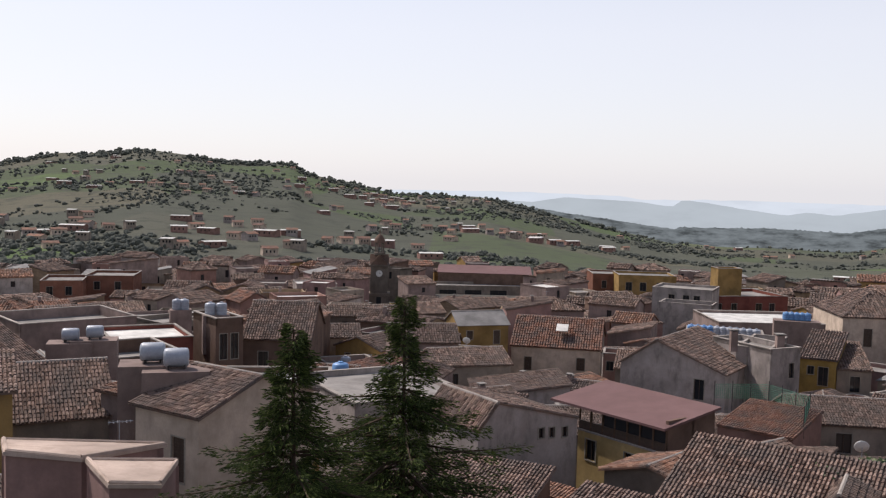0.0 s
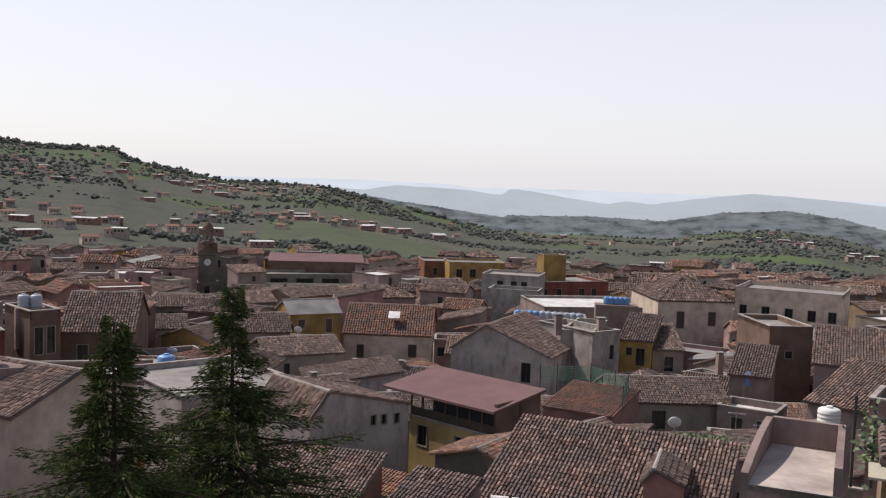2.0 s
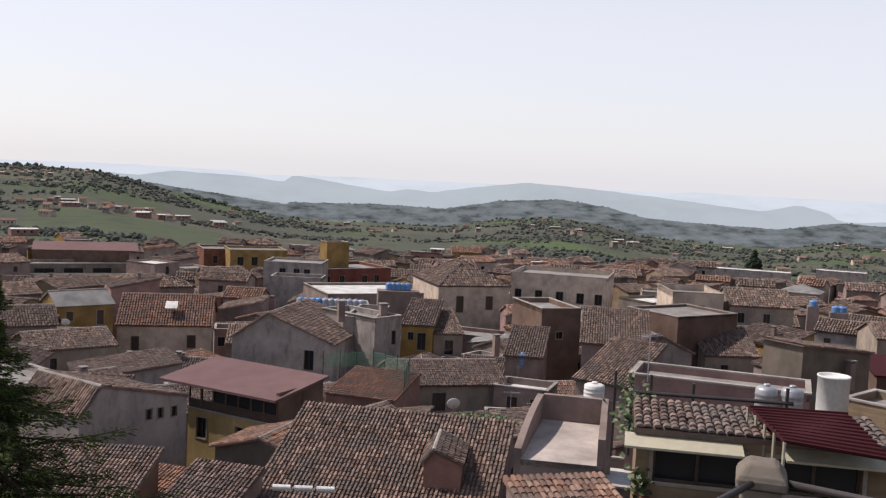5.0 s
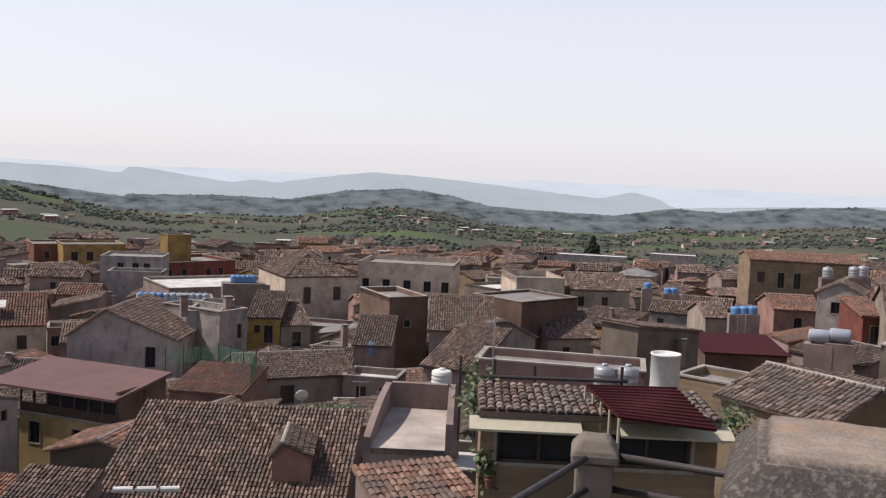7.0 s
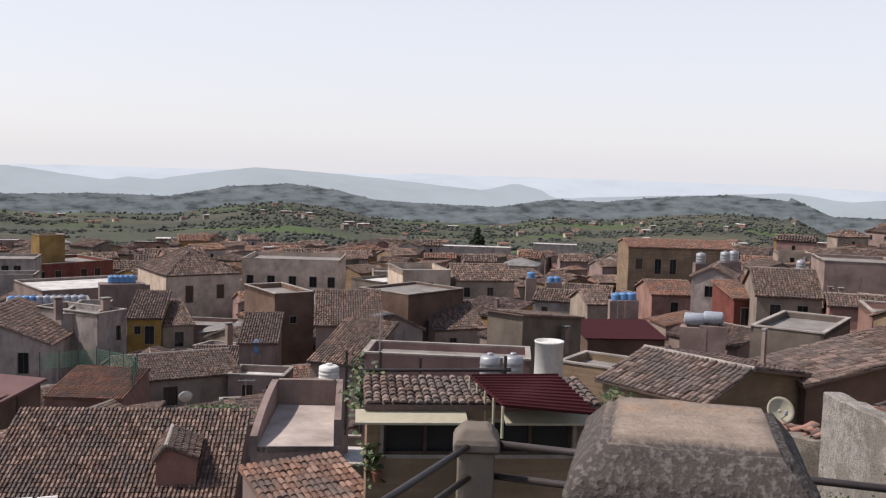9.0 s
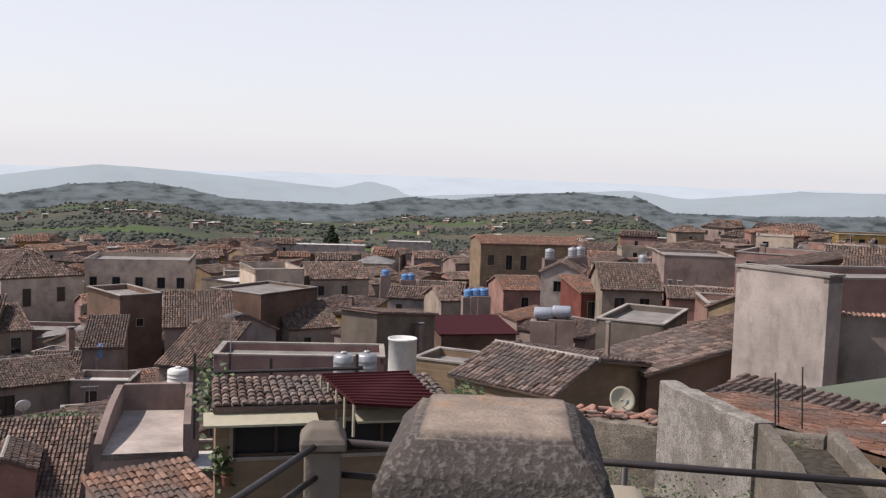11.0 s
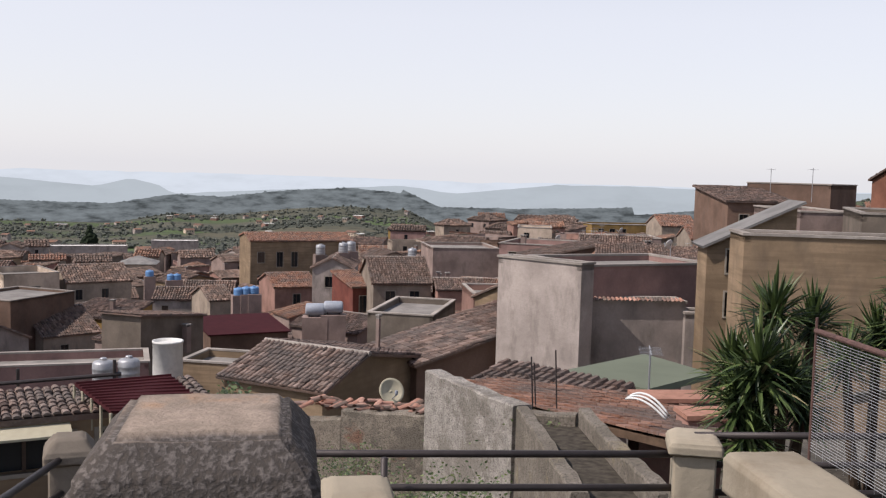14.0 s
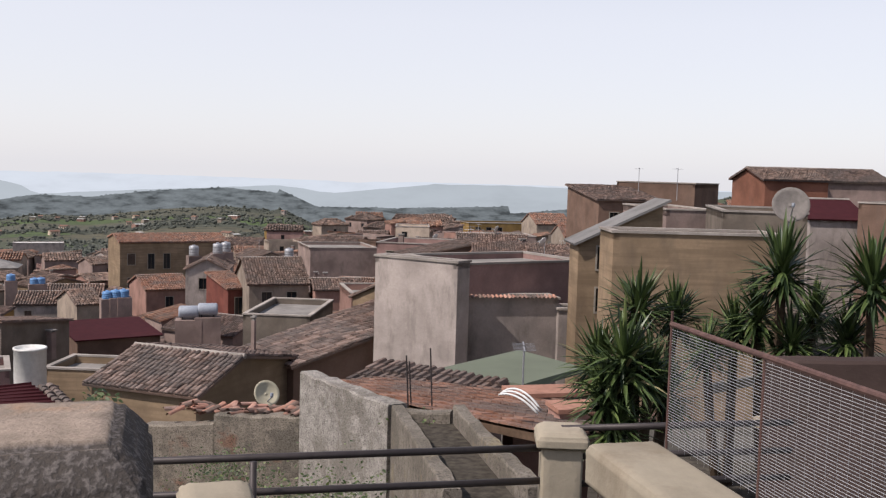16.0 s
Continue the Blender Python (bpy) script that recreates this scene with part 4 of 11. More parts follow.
town(80.4, 97.4, -75, 8.1, 6.5, -17.5, 'shed', 1.3, 'ochre', 'old')
town(107.1, 61.2, -53, 5.9, 6.9, -13.6, 'fall', 0.9, 'beige', 'old')
town(113.7, 43.9, -50, 7.1, 7.8, -8.3, 'end', 1.3, 'ochre', 'old')
town(122.5, 21.1, -42, 7.7, 7.4, -5.0, 'gable', 1.3, 'beige', 'old')
town(125.4, 17.9, -103, 8.5, 7.9, -5.0, 'gable', 1.3, 'ochre', 'old')
town(123.4, 5.8, -107, 9.6, 7.3, -4.9, 'gable', 1.4, 'pink', 'new')
town(123.6, -5.6, -109, 6.0, 6.0, -2.9, 'end', 1.2, 'grey', 'warm')
town(-74.1, 111.6, 29, 6.1, 8.1, -21.8, 'flat', 0.4, 'stone', 'warm')
town(-64.2, 114.3, 55, 6.5, 7.2, -20.0, 'shed', 1.3, 'stone', 'old')
town(-55.5, 118.9, 29, 8.1, 6.4, -21.7, 'flat', 0.6, 'white', 'warm')
town(-49.5, 125.6, 4, 7.2, 6.3, -21.8, 'hip', 1.3, 'cream', 'old')
town(-40.2, 126.3, 35, 9.4, 6.7, -21.2, 'flat', 0.6, 'grey', 'warm')
town(-29.2, 128.8, 25, 8.8, 8.4, -20.6, 'flat', 0.5, 'cream', 'old')
town(-19.6, 130.2, 10, 8.9, 8.0, -20.0, 'gable', 1.3, 'cream', 'dark')
town(-12.5, 137.9, -32, 8.6, 7.3, -20.1, 'flat', 0.5, 'mauve', 'old')
town(2.6, 132.4, 17, 7.3, 6.0, -18.0, 'gable', 1.5, 'ochre', 'old')
town(63.0, 114.1, 11, 8.8, 7.7, -20.0, 'hip', 1.6, 'grey', 'warm')
town(86.7, 101.9, -58, 6.5, 7.9, -19.2, 'end', 1.1, 'beige', 'old')
town(115.0, 67.8, -57, 6.8, 8.2, -15.0, 'gable', 1.2, 'pink', 'dark')
town(123.5, 51.3, -63, 7.7, 7.6, -9.7, 'hip', 1.5, 'stone', 'warm')
town(124.4, 41.0, -54, 8.2, 6.4, -9.7, 'gable', 1.1, 'mauve', 'dark')
town(131.5, 21.9, -101, 7.3, 6.0, -1.9, 'end', 1.1, 'beige', 'warm')
town(130.2, 7.0, -52, 6.2, 6.2, -3.1, 'gable', 1.2, 'pink', 'old')
town(133.0, -2.4, -59, 9.4, 8.4, -5.8, 'flat', 0.5, 'grey', 'old')
town(138.0, -9.0, -138, 5.9, 7.2, -4.6, 'fall', 1.2, 'grey', 'old')
town(-82.2, 118.5, 10, 7.9, 7.9, -22.1, 'shed', 1.4, 'cream', 'dark')
town(-72.3, 121.0, 44, 8.5, 7.2, -21.5, 'flat', 0.4, 'grey', 'warm')
town(-64.4, 130.0, -17, 7.7, 6.4, -21.5, 'gable', 1.2, 'ochre', 'old')
town(-51.4, 132.8, 19, 5.9, 7.9, -22.1, 'flat', 0.5, 'grey', 'dark')
town(-39.5, 136.7, 48, 7.0, 8.0, -19.5, 'flat', 0.6, 'cream', 'old')
town(-36.7, 136.8, -1, 9.4, 6.9, -21.4, 'end', 1.6, 'cream', 'dark')
town(-22.4, 137.9, 47, 8.4, 6.3, -18.3, 'gable', 1.6, 'grey', 'old')
town(-12.5, 144.5, -17, 6.1, 6.6, -19.5, 'gable', 1.5, 'brown', 'old')
town(-2.5, 145.9, -15, 9.3, 7.6, -21.0, 'flat', 0.4, 'brown', 'old')
town(28.3, 146.2, -54, 8.0, 5.8, -22.2, 'end', 1.2, 'grey', 'new')
town(38.2, 136.7, -6, 8.1, 6.6, -20.3, 'flat', 0.5, 'white', 'warm')
town(49.7, 135.0, -11, 8.2, 7.0, -24.1, 'hip', 1.3, 'grey', 'dark')
town(56.0, 130.8, -43, 8.3, 6.6, -22.2, 'flat', 0.5, 'mauve', 'dark')
town(68.2, 129.5, -70, 5.8, 6.0, -20.3, 'gable', 1.1, 'grey', 'new')
town(76.9, 118.5, 3, 5.8, 5.8, -20.9, 'gable', 1.4, 'cream', 'dark')
town(86.7, 114.8, -27, 9.3, 7.7, -22.1, 'gable', 1.5, 'pink', 'old')
town(92.7, 106.1, -9, 7.0, 8.0, -20.1, 'gable', 1.6, 'grey', 'dark')
town(98.5, 101.2, -54, 8.4, 7.9, -17.7, 'gable', 1.3, 'white', 'old')
town(126.7, 58.0, -54, 7.7, 7.3, -10.5, 'hip', 1.2, 'cream', 'warm')
town(133.7, 46.1, -60, 6.8, 8.4, -7.4, 'flat', 0.4, 'grey', 'dark')
town(136.2, 40.2, -94, 7.5, 8.5, -9.2, 'flat', 0.6, 'stone', 'old')
town(139.7, 31.0, -83, 9.6, 7.2, -6.0, 'flat', 0.4, 'stone', 'old')
town(143.7, 19.7, -123, 8.7, 7.5, -4.2, 'gable', 1.6, 'cream', 'old')
town(140.2, 7.9, -59, 8.1, 8.2, -2.2, 'shed', 1.2, 'mauve', 'new')
town(142.9, -3.6, -53, 6.1, 5.8, -4.2, 'gable', 1.5, 'beige', 'old')
town(147.9, -13.5, -138, 8.2, 6.6, -2.3, 'gable', 1.4, 'beige', 'old')
town(-89.0, 127.0, -6, 7.4, 6.5, -21.2, 'flat', 0.6, 'brown', 'dark')
town(-73.9, 129.3, 61, 9.2, 8.5, -22.4, 'shed', 1.1, 'beige', 'old')
town(-68.8, 137.3, 7, 8.2, 6.3, -18.6, 'hip', 1.4, 'white', 'warm')
town(-54.9, 138.6, 44, 9.4, 7.8, -19.8, 'gable', 1.5, 'mauve', 'old')
town(-46.3, 143.4, 27, 7.1, 7.0, -19.8, 'flat', 0.5, 'grey', 'new')
town(-34.9, 147.0, 28, 5.7, 7.9, -20.6, 'hip', 1.2, 'mauve', 'warm')
town(-30.7, 154.0, -29, 7.3, 6.0, -19.8, 'gable', 1.6, 'grey', 'dark')
town(-17.4, 151.9, 9, 8.9, 6.7, -20.0, 'gable', 1.4, 'stone', 'dark')
town(-7.7, 152.2, -34, 5.7, 8.3, -21.2, 'gable', 1.3, 'beige', 'dark')
town(26.0, 148.7, -20, 6.5, 7.5, -21.2, 'side', 1.4, 'grey', 'old')
town(33.6, 146.8, 5, 8.4, 6.2, -22.7, 'side', 1.1, 'cream', 'dark')
town(46.6, 145.0, -1, 6.0, 5.7, -21.8, 'flat', 0.5, 'white', 'old')
town(52.2, 141.3, -17, 8.3, 5.8, -25.1, 'hip', 1.3, 'grey', 'dark')
town(63.1, 137.3, -28, 6.2, 5.9, -25.1, 'side', 1.3, 'stone', 'new')
town(75.1, 138.6, -70, 9.2, 6.3, -21.0, 'gable', 1.4, 'grey', 'dark')
town(107.1, 106.8, -54, 9.6, 5.6, -17.8, 'gable', 1.3, 'white', 'old')
town(113.9, 95.1, -13, 7.5, 8.3, -18.9, 'gable', 1.5, 'grey', 'old')
town(120.8, 94.9, -67, 6.9, 8.5, -18.7, 'fall', 0.9, 'beige', 'old')
town(124.8, 81.3, -40, 6.3, 7.0, -12.6, 'end', 1.3, 'cream', 'dark')
town(139.7, 68.1, -74, 8.3, 5.8, -10.7, 'fall', 1.2, 'mauve', 'dark')
town(143.9, 57.6, -109, 8.5, 7.1, -7.9, 'flat', 0.4, 'pink', 'old')
town(149.4, 46.2, -113, 8.0, 6.2, -10.1, 'flat', 0.5, 'brown', 'dark')
town(147.7, 26.6, -77, 8.1, 8.3, -4.4, 'end', 1.1, 'grey', 'dark')
town(149.6, 12.2, -87, 6.1, 6.5, -4.4, 'shed', 1.0, 'stone', 'old')
town(152.6, 3.9, -109, 7.1, 7.8, -4.4, 'fall', 0.8, 'grey', 'new')
town(150.6, -7.0, -63, 9.4, 6.0, -5.0, 'gable', 1.6, 'grey', 'dark')
town(-88.0, 132.7, 36, 7.2, 8.2, -22.6, 'flat', 0.6, 'ochre', 'dark')
town(-76.8, 139.5, 70, 9.2, 8.6, -20.1, 'end', 1.2, 'brown', 'old')
town(-70.4, 144.0, 50, 7.9, 6.2, -20.9, 'gable', 1.2, 'ochre', 'old')
town(-61.2, 146.9, 38, 5.6, 5.6, -20.8, 'gable', 1.4, 'cream', 'old')
town(-53.9, 151.4, 25, 7.5, 7.6, -20.9, 'shed', 1.1, 'beige', 'old')
town(-46.6, 157.4, 7, 9.5, 6.2, -20.9, 'flat', 0.6, 'stone', 'old')
town(-34.1, 158.8, 0, 7.1, 8.4, -21.5, 'fall', 1.0, 'ochre', 'old')
town(-24.5, 160.1, -14, 5.7, 6.1, -21.5, 'end', 1.1, 'beige', 'dark')
town(-12.0, 161.8, 7, 7.1, 6.9, -21.4, 'gable', 1.6, 'pink', 'dark')
town(-1.9, 160.2, -11, 7.5, 6.4, -22.6, 'gable', 1.2, 'grey', 'old')
town(11.0, 159.7, 2, 7.4, 7.1, -19.3, 'side', 1.4, 'mauve', 'dark')
town(21.6, 163.6, -26, 7.4, 7.3, -22.2, 'side', 1.3, 'pink', 'old')
town(28.3, 158.8, -26, 6.2, 6.1, -20.7, 'gable', 1.4, 'grey', 'warm')
town(81.3, 139.4, -12, 6.7, 6.1, -21.8, 'fall', 1.1, 'ochre', 'old')
town(114.0, 113.4, -40, 7.2, 6.7, -20.9, 'gable', 1.5, 'beige', 'old')
town(123.8, 105.0, -21, 6.3, 8.3, -20.7, 'end', 1.6, 'stone', 'old')
town(126.7, 98.1, -22, 9.4, 8.0, -19.9, 'side', 1.0, 'mauve', 'old')
town(136.3, 85.9, -20, 5.7, 7.0, -16.6, 'gable', 1.3, 'ochre', 'old')
town(141.0, 84.1, -79, 6.0, 7.3, -14.3, 'flat', 0.5, 'pink', 'old')
town(145.6, 70.5, -34, 8.3, 6.1, -10.2, 'flat', 0.5, 'brown', 'old')
town(152.8, 63.2, -80, 8.7, 5.9, -8.6, 'flat', 0.5, 'grey', 'new')
town(156.0, 26.1, -37, 8.2, 7.5, -4.6, 'end', 1.5, 'brown', 'old')
town(163.6, 24.0, -122, 9.2, 5.9, -5.9, 'hip', 1.2, 'pink', 'dark')
town(161.1, 8.0, -68, 7.6, 8.5, -2.7, 'end', 1.2, 'stone', 'dark')
town(163.3, -0.3, -81, 8.3, 6.3, -5.3, 'shed', 1.1, 'pink', 'old')
town(163.8, -11.6, -134, 6.3, 5.9, -5.9, 'end', 1.5, 'cream', 'warm')
town(-94.7, 140.4, 45, 7.5, 8.0, -23.0, 'fall', 1.0, 'stone', 'old')
town(-85.7, 149.3, 65, 6.5, 7.0, -20.5, 'hip', 1.2, 'white', 'old')
town(-75.7, 149.5, 51, 9.0, 6.8, -19.1, 'flat', 0.5, 'cream', 'old')
town(-65.4, 156.2, 38, 5.7, 7.6, -21.2, 'gable', 1.2, 'grey', 'new')
town(-61.7, 163.0, 5, 7.0, 6.9, -23.1, 'flat', 0.6, 'stone', 'old')
town(-43.4, 165.4, 59, 8.5, 7.6, -20.5, 'gable', 1.4, 'grey', 'old')
town(-35.1, 168.8, 34, 5.8, 7.0, -20.5, 'end', 1.6, 'pink', 'new')
town(-28.7, 168.7, 21, 8.9, 6.9, -19.2, 'flat', 0.6, 'pink', 'warm')
town(-17.8, 171.8, -35, 9.3, 7.2, -22.3, 'hip', 1.2, 'grey', 'warm')
town(-5.6, 169.2, 26, 7.2, 7.0, -21.8, 'gable', 1.6, 'stone', 'old')
town(5.4, 170.3, 2, 8.2, 6.0, -23.0, 'shed', 1.0, 'cream', 'old')
town(16.8, 169.0, 6, 8.6, 7.9, -20.4, 'hip', 1.5, 'grey', 'old')
town(26.2, 170.2, -25, 8.2, 6.6, -19.2, 'gable', 1.1, 'grey', 'old')
town(77.0, 150.1, -11, 5.9, 7.5, -23.3, 'gable', 1.6, 'mauve', 'warm')
town(89.2, 152.3, -69, 9.6, 7.0, -23.7, 'end', 1.5, 'grey', 'old')
town(98.4, 139.1, 9, 8.7, 8.6, -19.3, 'flat', 0.5, 'stone', 'dark')
town(105.3, 136.9, -56, 8.6, 7.8, -21.2, 'hip', 1.6, 'ochre', 'dark')
town(113.7, 130.0, -32, 6.8, 7.1, -21.9, 'gable', 1.3, 'pink', 'old')
town(122.4, 125.4, -86, 9.1, 7.8, -21.8, 'gable', 1.5, 'stone', 'old')
town(126.7, 113.7, -34, 7.5, 6.7, -21.6, 'gable', 1.6, 'white', 'dark')
town(133.2, 103.7, -34, 6.8, 7.4, -21.2, 'shed', 1.4, 'beige', 'new')
town(143.1, 99.7, -91, 6.5, 7.8, -17.0, 'gable', 1.5, 'beige', 'warm')
town(145.7, 91.5, -68, 9.6, 6.6, -14.5, 'flat', 0.4, 'stone', 'dark')
town(152.1, 77.1, -67, 5.9, 6.8, -12.8, 'gable', 1.6, 'grey', 'warm')
town(157.4, 67.0, -75, 6.5, 6.3, -11.9, 'side', 1.2, 'white', 'dark')
town(162.1, 60.9, -84, 7.7, 6.3, -10.2, 'shed', 1.1, 'grey', 'warm')
town(168.3, 36.0, -53, 9.1, 5.7, -3.0, 'shed', 1.0, 'stone', 'old')
town(167.4, 27.6, -53, 8.8, 5.6, -2.9, 'side', 1.4, 'beige', 'old')
town(172.5, 19.5, -119, 9.0, 7.2, -4.9, 'flat', 0.6, 'cream', 'dark')
town(168.4, 5.4, -65, 9.0, 8.1, -2.9, 'gable', 1.2, 'grey', 'dark')
town(173.7, -5.6, -104, 6.1, 6.5, -4.2, 'gable', 1.4, 'grey', 'old')
town(168.7, -16.1, -99, 7.6, 7.8, -6.1, 'gable', 1.3, 'brown', 'old')
town(-103.9, 152.4, 20, 9.3, 6.4, -20.8, 'gable', 1.4, 'stone', 'old')
town(-94.9, 154.7, -4, 7.1, 7.1, -23.2, 'flat', 0.5, 'grey', 'dark')
town(-83.5, 158.7, 20, 5.9, 6.9, -20.6, 'flat', 0.6, 'grey', 'old')
town(-69.2, 164.8, 54, 5.8, 7.3, -21.6, 'shed', 1.2, 'cream', 'old')
town(-62.5, 168.9, 30, 6.3, 6.2, -21.4, 'fall', 0.9, 'cream', 'new')
town(-56.0, 175.3, -24, 6.3, 7.3, -21.0, 'gable', 1.2, 'cream', 'old')
town(-40.8, 172.7, 51, 8.7, 6.0, -22.0, 'gable', 1.5, 'beige', 'old')
town(-32.9, 176.8, 15, 8.1, 5.9, -19.5, 'flat', 0.6, 'beige', 'dark')
town(-21.9, 180.4, -4, 8.0, 7.3, -22.2, 'flat', 0.4, 'cream', 'dark')
town(-5.5, 178.1, 41, 7.9, 7.2, -23.5, 'gable', 1.5, 'mauve', 'old')
town(3.7, 179.5, 40, 8.8, 8.0, -22.1, 'gable', 1.3, 'beige', 'dark')
town(11.3, 183.1, -7, 8.1, 7.2, -22.2, 'flat', 0.5, 'beige', 'dark')
town(24.9, 177.2, 19, 9.6, 7.5, -23.3, 'gable', 1.3, 'beige', 'old')
town(33.4, 177.9, 5, 8.0, 7.5, -23.5, 'fall', 0.8, 'mauve', 'old')
town(43.2, 174.8, -22, 6.3, 8.3, -24.1, 'end', 1.4, 'cream', 'old')
town(53.3, 173.7, -35, 6.4, 8.3, -24.3, 'end', 1.5, 'ochre', 'old')
town(82.3, 160.4, -29, 7.6, 6.9, -24.6, 'hip', 1.5, 'pink', 'dark')
town(96.4, 152.4, -5, 6.9, 6.4, -23.3, 'flat', 0.6, 'pink', 'warm')
town(102.6, 147.0, -16, 6.2, 6.2, -23.3, 'gable', 1.1, 'pink', 'old')
town(110.9, 138.9, 5, 5.8, 6.5, -20.6, 'shed', 1.2, 'grey', 'old')
town(120.0, 131.6, -5, 6.2, 7.9, -20.7, 'gable', 1.1, 'cream', 'dark')
town(128.5, 126.3, -6, 9.6, 6.6, -20.2, 'end', 1.2, 'beige', 'old')
town(154.0, 98.4, -93, 8.1, 6.4, -14.6, 'side', 1.1, 'grey', 'warm')
town(156.6, 84.9, -60, 8.9, 8.1, -13.8, 'side', 1.1, 'grey', 'old')
town(165.6, 77.6, -84, 7.3, 8.0, -12.6, 'fall', 1.1, 'white', 'warm')
town(170.1, 66.9, -63, 8.6, 6.0, -11.0, 'side', 1.3, 'grey', 'warm')
town(179.2, 33.2, -80, 8.7, 7.7, -7.0, 'fall', 0.9, 'grey', 'warm')
town(178.5, 24.4, -95, 6.8, 7.7, -5.7, 'gable', 1.3, 'white', 'old')
town(181.5, 13.4, -84, 7.7, 6.5, -5.2, 'shed', 1.2, 'stone', 'dark')
town(181.7, 4.0, -79, 9.5, 8.0, -3.2, 'end', 1.1, 'pink', 'dark')
town(183.4, -10.0, -110, 6.3, 7.1, -6.4, 'side', 1.1, 'beige', 'dark')
town(-105.8, 158.0, 61, 9.5, 7.4, -21.9, 'gable', 1.4, 'grey', 'dark')
town(-98.0, 166.0, 44, 8.3, 5.7, -23.1, 'gable', 1.4, 'grey', 'dark')
town(-88.0, 166.5, 32, 7.8, 6.9, -21.7, 'gable', 1.4, 'brown', 'warm')
town(-77.7, 172.3, 41, 6.9, 7.6, -22.8, 'shed', 1.1, 'white', 'old')
town(-70.0, 178.4, 0, 6.6, 6.1, -22.8, 'fall', 1.1, 'white', 'old')
town(-55.8, 182.0, 41, 9.3, 8.4, -22.2, 'gable', 1.1, 'grey', 'old')
town(-48.4, 185.8, 26, 5.8, 5.8, -21.0, 'end', 1.3, 'beige', 'dark')
town(-37.7, 186.7, 27, 8.2, 8.3, -21.8, 'gable', 1.4, 'mauve', 'dark')
town(-23.0, 188.4, 42, 9.3, 7.6, -23.1, 'side', 1.0, 'white', 'old')
town(-16.2, 189.5, 7, 8.4, 5.7, -23.6, 'flat', 0.5, 'grey', 'warm')
town(-3.1, 193.7, -11, 7.8, 7.8, -23.1, 'side', 1.2, 'mauve', 'old')
town(7.6, 191.0, 25, 7.7, 6.5, -23.1, 'gable', 1.5, 'white', 'dark')
town(16.5, 189.0, 9, 8.0, 6.8, -22.8, 'shed', 1.4, 'brown', 'old')
town(30.4, 187.8, 7, 8.1, 8.5, -21.0, 'flat', 0.5, 'brown', 'warm')
town(109.2, 157.9, -31, 5.8, 6.2, -19.8, 'flat', 0.4, 'cream', 'dark')
town(114.8, 149.1, -41, 7.3, 8.2, -21.7, 'shed', 1.1, 'brown', 'old')
town(128.7, 143.2, -41, 8.6, 6.7, -22.4, 'end', 1.1, 'cream', 'old')
town(134.5, 133.9, -5, 8.2, 8.1, -23.3, 'side', 1.2, 'grey', 'old')
town(158.9, 102.1, -66, 8.7, 7.9, -16.8, 'fall', 1.2, 'grey', 'new')
town(168.0, 92.7, -81, 7.3, 6.2, -12.7, 'gable', 1.1, 'grey', 'old')
town(181.2, 62.5, -62, 9.5, 8.0, -11.7, 'end', 1.1, 'grey', 'dark')
town(184.8, 35.7, -51, 5.6, 8.5, -6.6, 'side', 1.4, 'cream', 'old')
town(190.9, 33.5, -98, 7.0, 7.6, -3.5, 'gable', 1.3, 'grey', 'old')
town(191.7, 19.0, -95, 7.9, 6.1, -5.4, 'flat', 0.5, 'beige', 'old')
town(190.2, 8.8, -70, 7.9, 6.8, -4.6, 'hip', 1.1, 'brown', 'old')
town(189.4, -3.5, -81, 6.2, 7.8, -6.6, 'flat', 0.5, 'stone', 'warm')
town(189.7, -16.3, -58, 5.8, 8.1, -5.4, 'fall', 1.2, 'grey', 'warm')
town(-110.2, 166.6, 23, 6.3, 7.2, -23.9, 'flat', 0.4, 'grey', 'dark')
town(-102.9, 173.2, 29, 7.6, 6.4, -22.1, 'gable', 1.2, 'pink', 'old')
town(-97.0, 178.1, -12, 7.4, 7.1, -22.1, 'hip', 1.2, 'cream', 'warm')
town(-80.7, 184.3, 42, 7.6, 8.0, -24.5, 'gable', 1.3, 'beige', 'new')
town(-76.3, 187.0, 5, 8.8, 7.4, -24.3, 'side', 1.3, 'beige', 'old')
town(-61.9, 190.2, 22, 7.7, 8.4, -23.9, 'gable', 1.4, 'cream', 'dark')
town(-49.3, 193.8, 47, 7.0, 8.4, -24.0, 'gable', 1.4, 'grey', 'old')
town(-43.6, 198.2, -2, 8.3, 8.0, -24.0, 'shed', 1.1, 'grey', 'old')
town(-29.8, 197.8, -15, 6.5, 8.2, -23.9, 'fall', 0.9, 'grey', 'dark')
town(-19.3, 201.6, 11, 6.8, 6.4, -25.9, 'fall', 0.9, 'grey', 'dark')
town(-12.6, 202.8, -21, 9.5, 6.7, -24.8, 'flat', 0.5, 'ochre', 'old')
town(3.9, 203.1, 8, 5.7, 6.3, -24.0, 'flat', 0.4, 'grey', 'dark')
town(14.1, 201.9, -15, 5.6, 5.8, -23.9, 'hip', 1.2, 'grey', 'old')
town(25.9, 198.2, -13, 7.4, 5.9, -22.7, 'gable', 1.3, 'grey', 'dark')
town(55.0, 192.2, -22, 8.6, 6.7, -25.2, 'flat', 0.5, 'mauve', 'old')
town(67.6, 187.0, -18, 7.4, 6.4, -23.9, 'shed', 1.1, 'white', 'old')
town(115.6, 160.5, -19, 6.6, 8.6, -22.7, 'gable', 1.6, 'grey', 'old')
town(125.6, 162.0, -76, 7.7, 5.7, -23.9, 'shed', 1.3, 'mauve', 'dark')
town(137.1, 145.6, -3, 6.9, 7.8, -21.3, 'gable', 1.3, 'cream', 'dark')
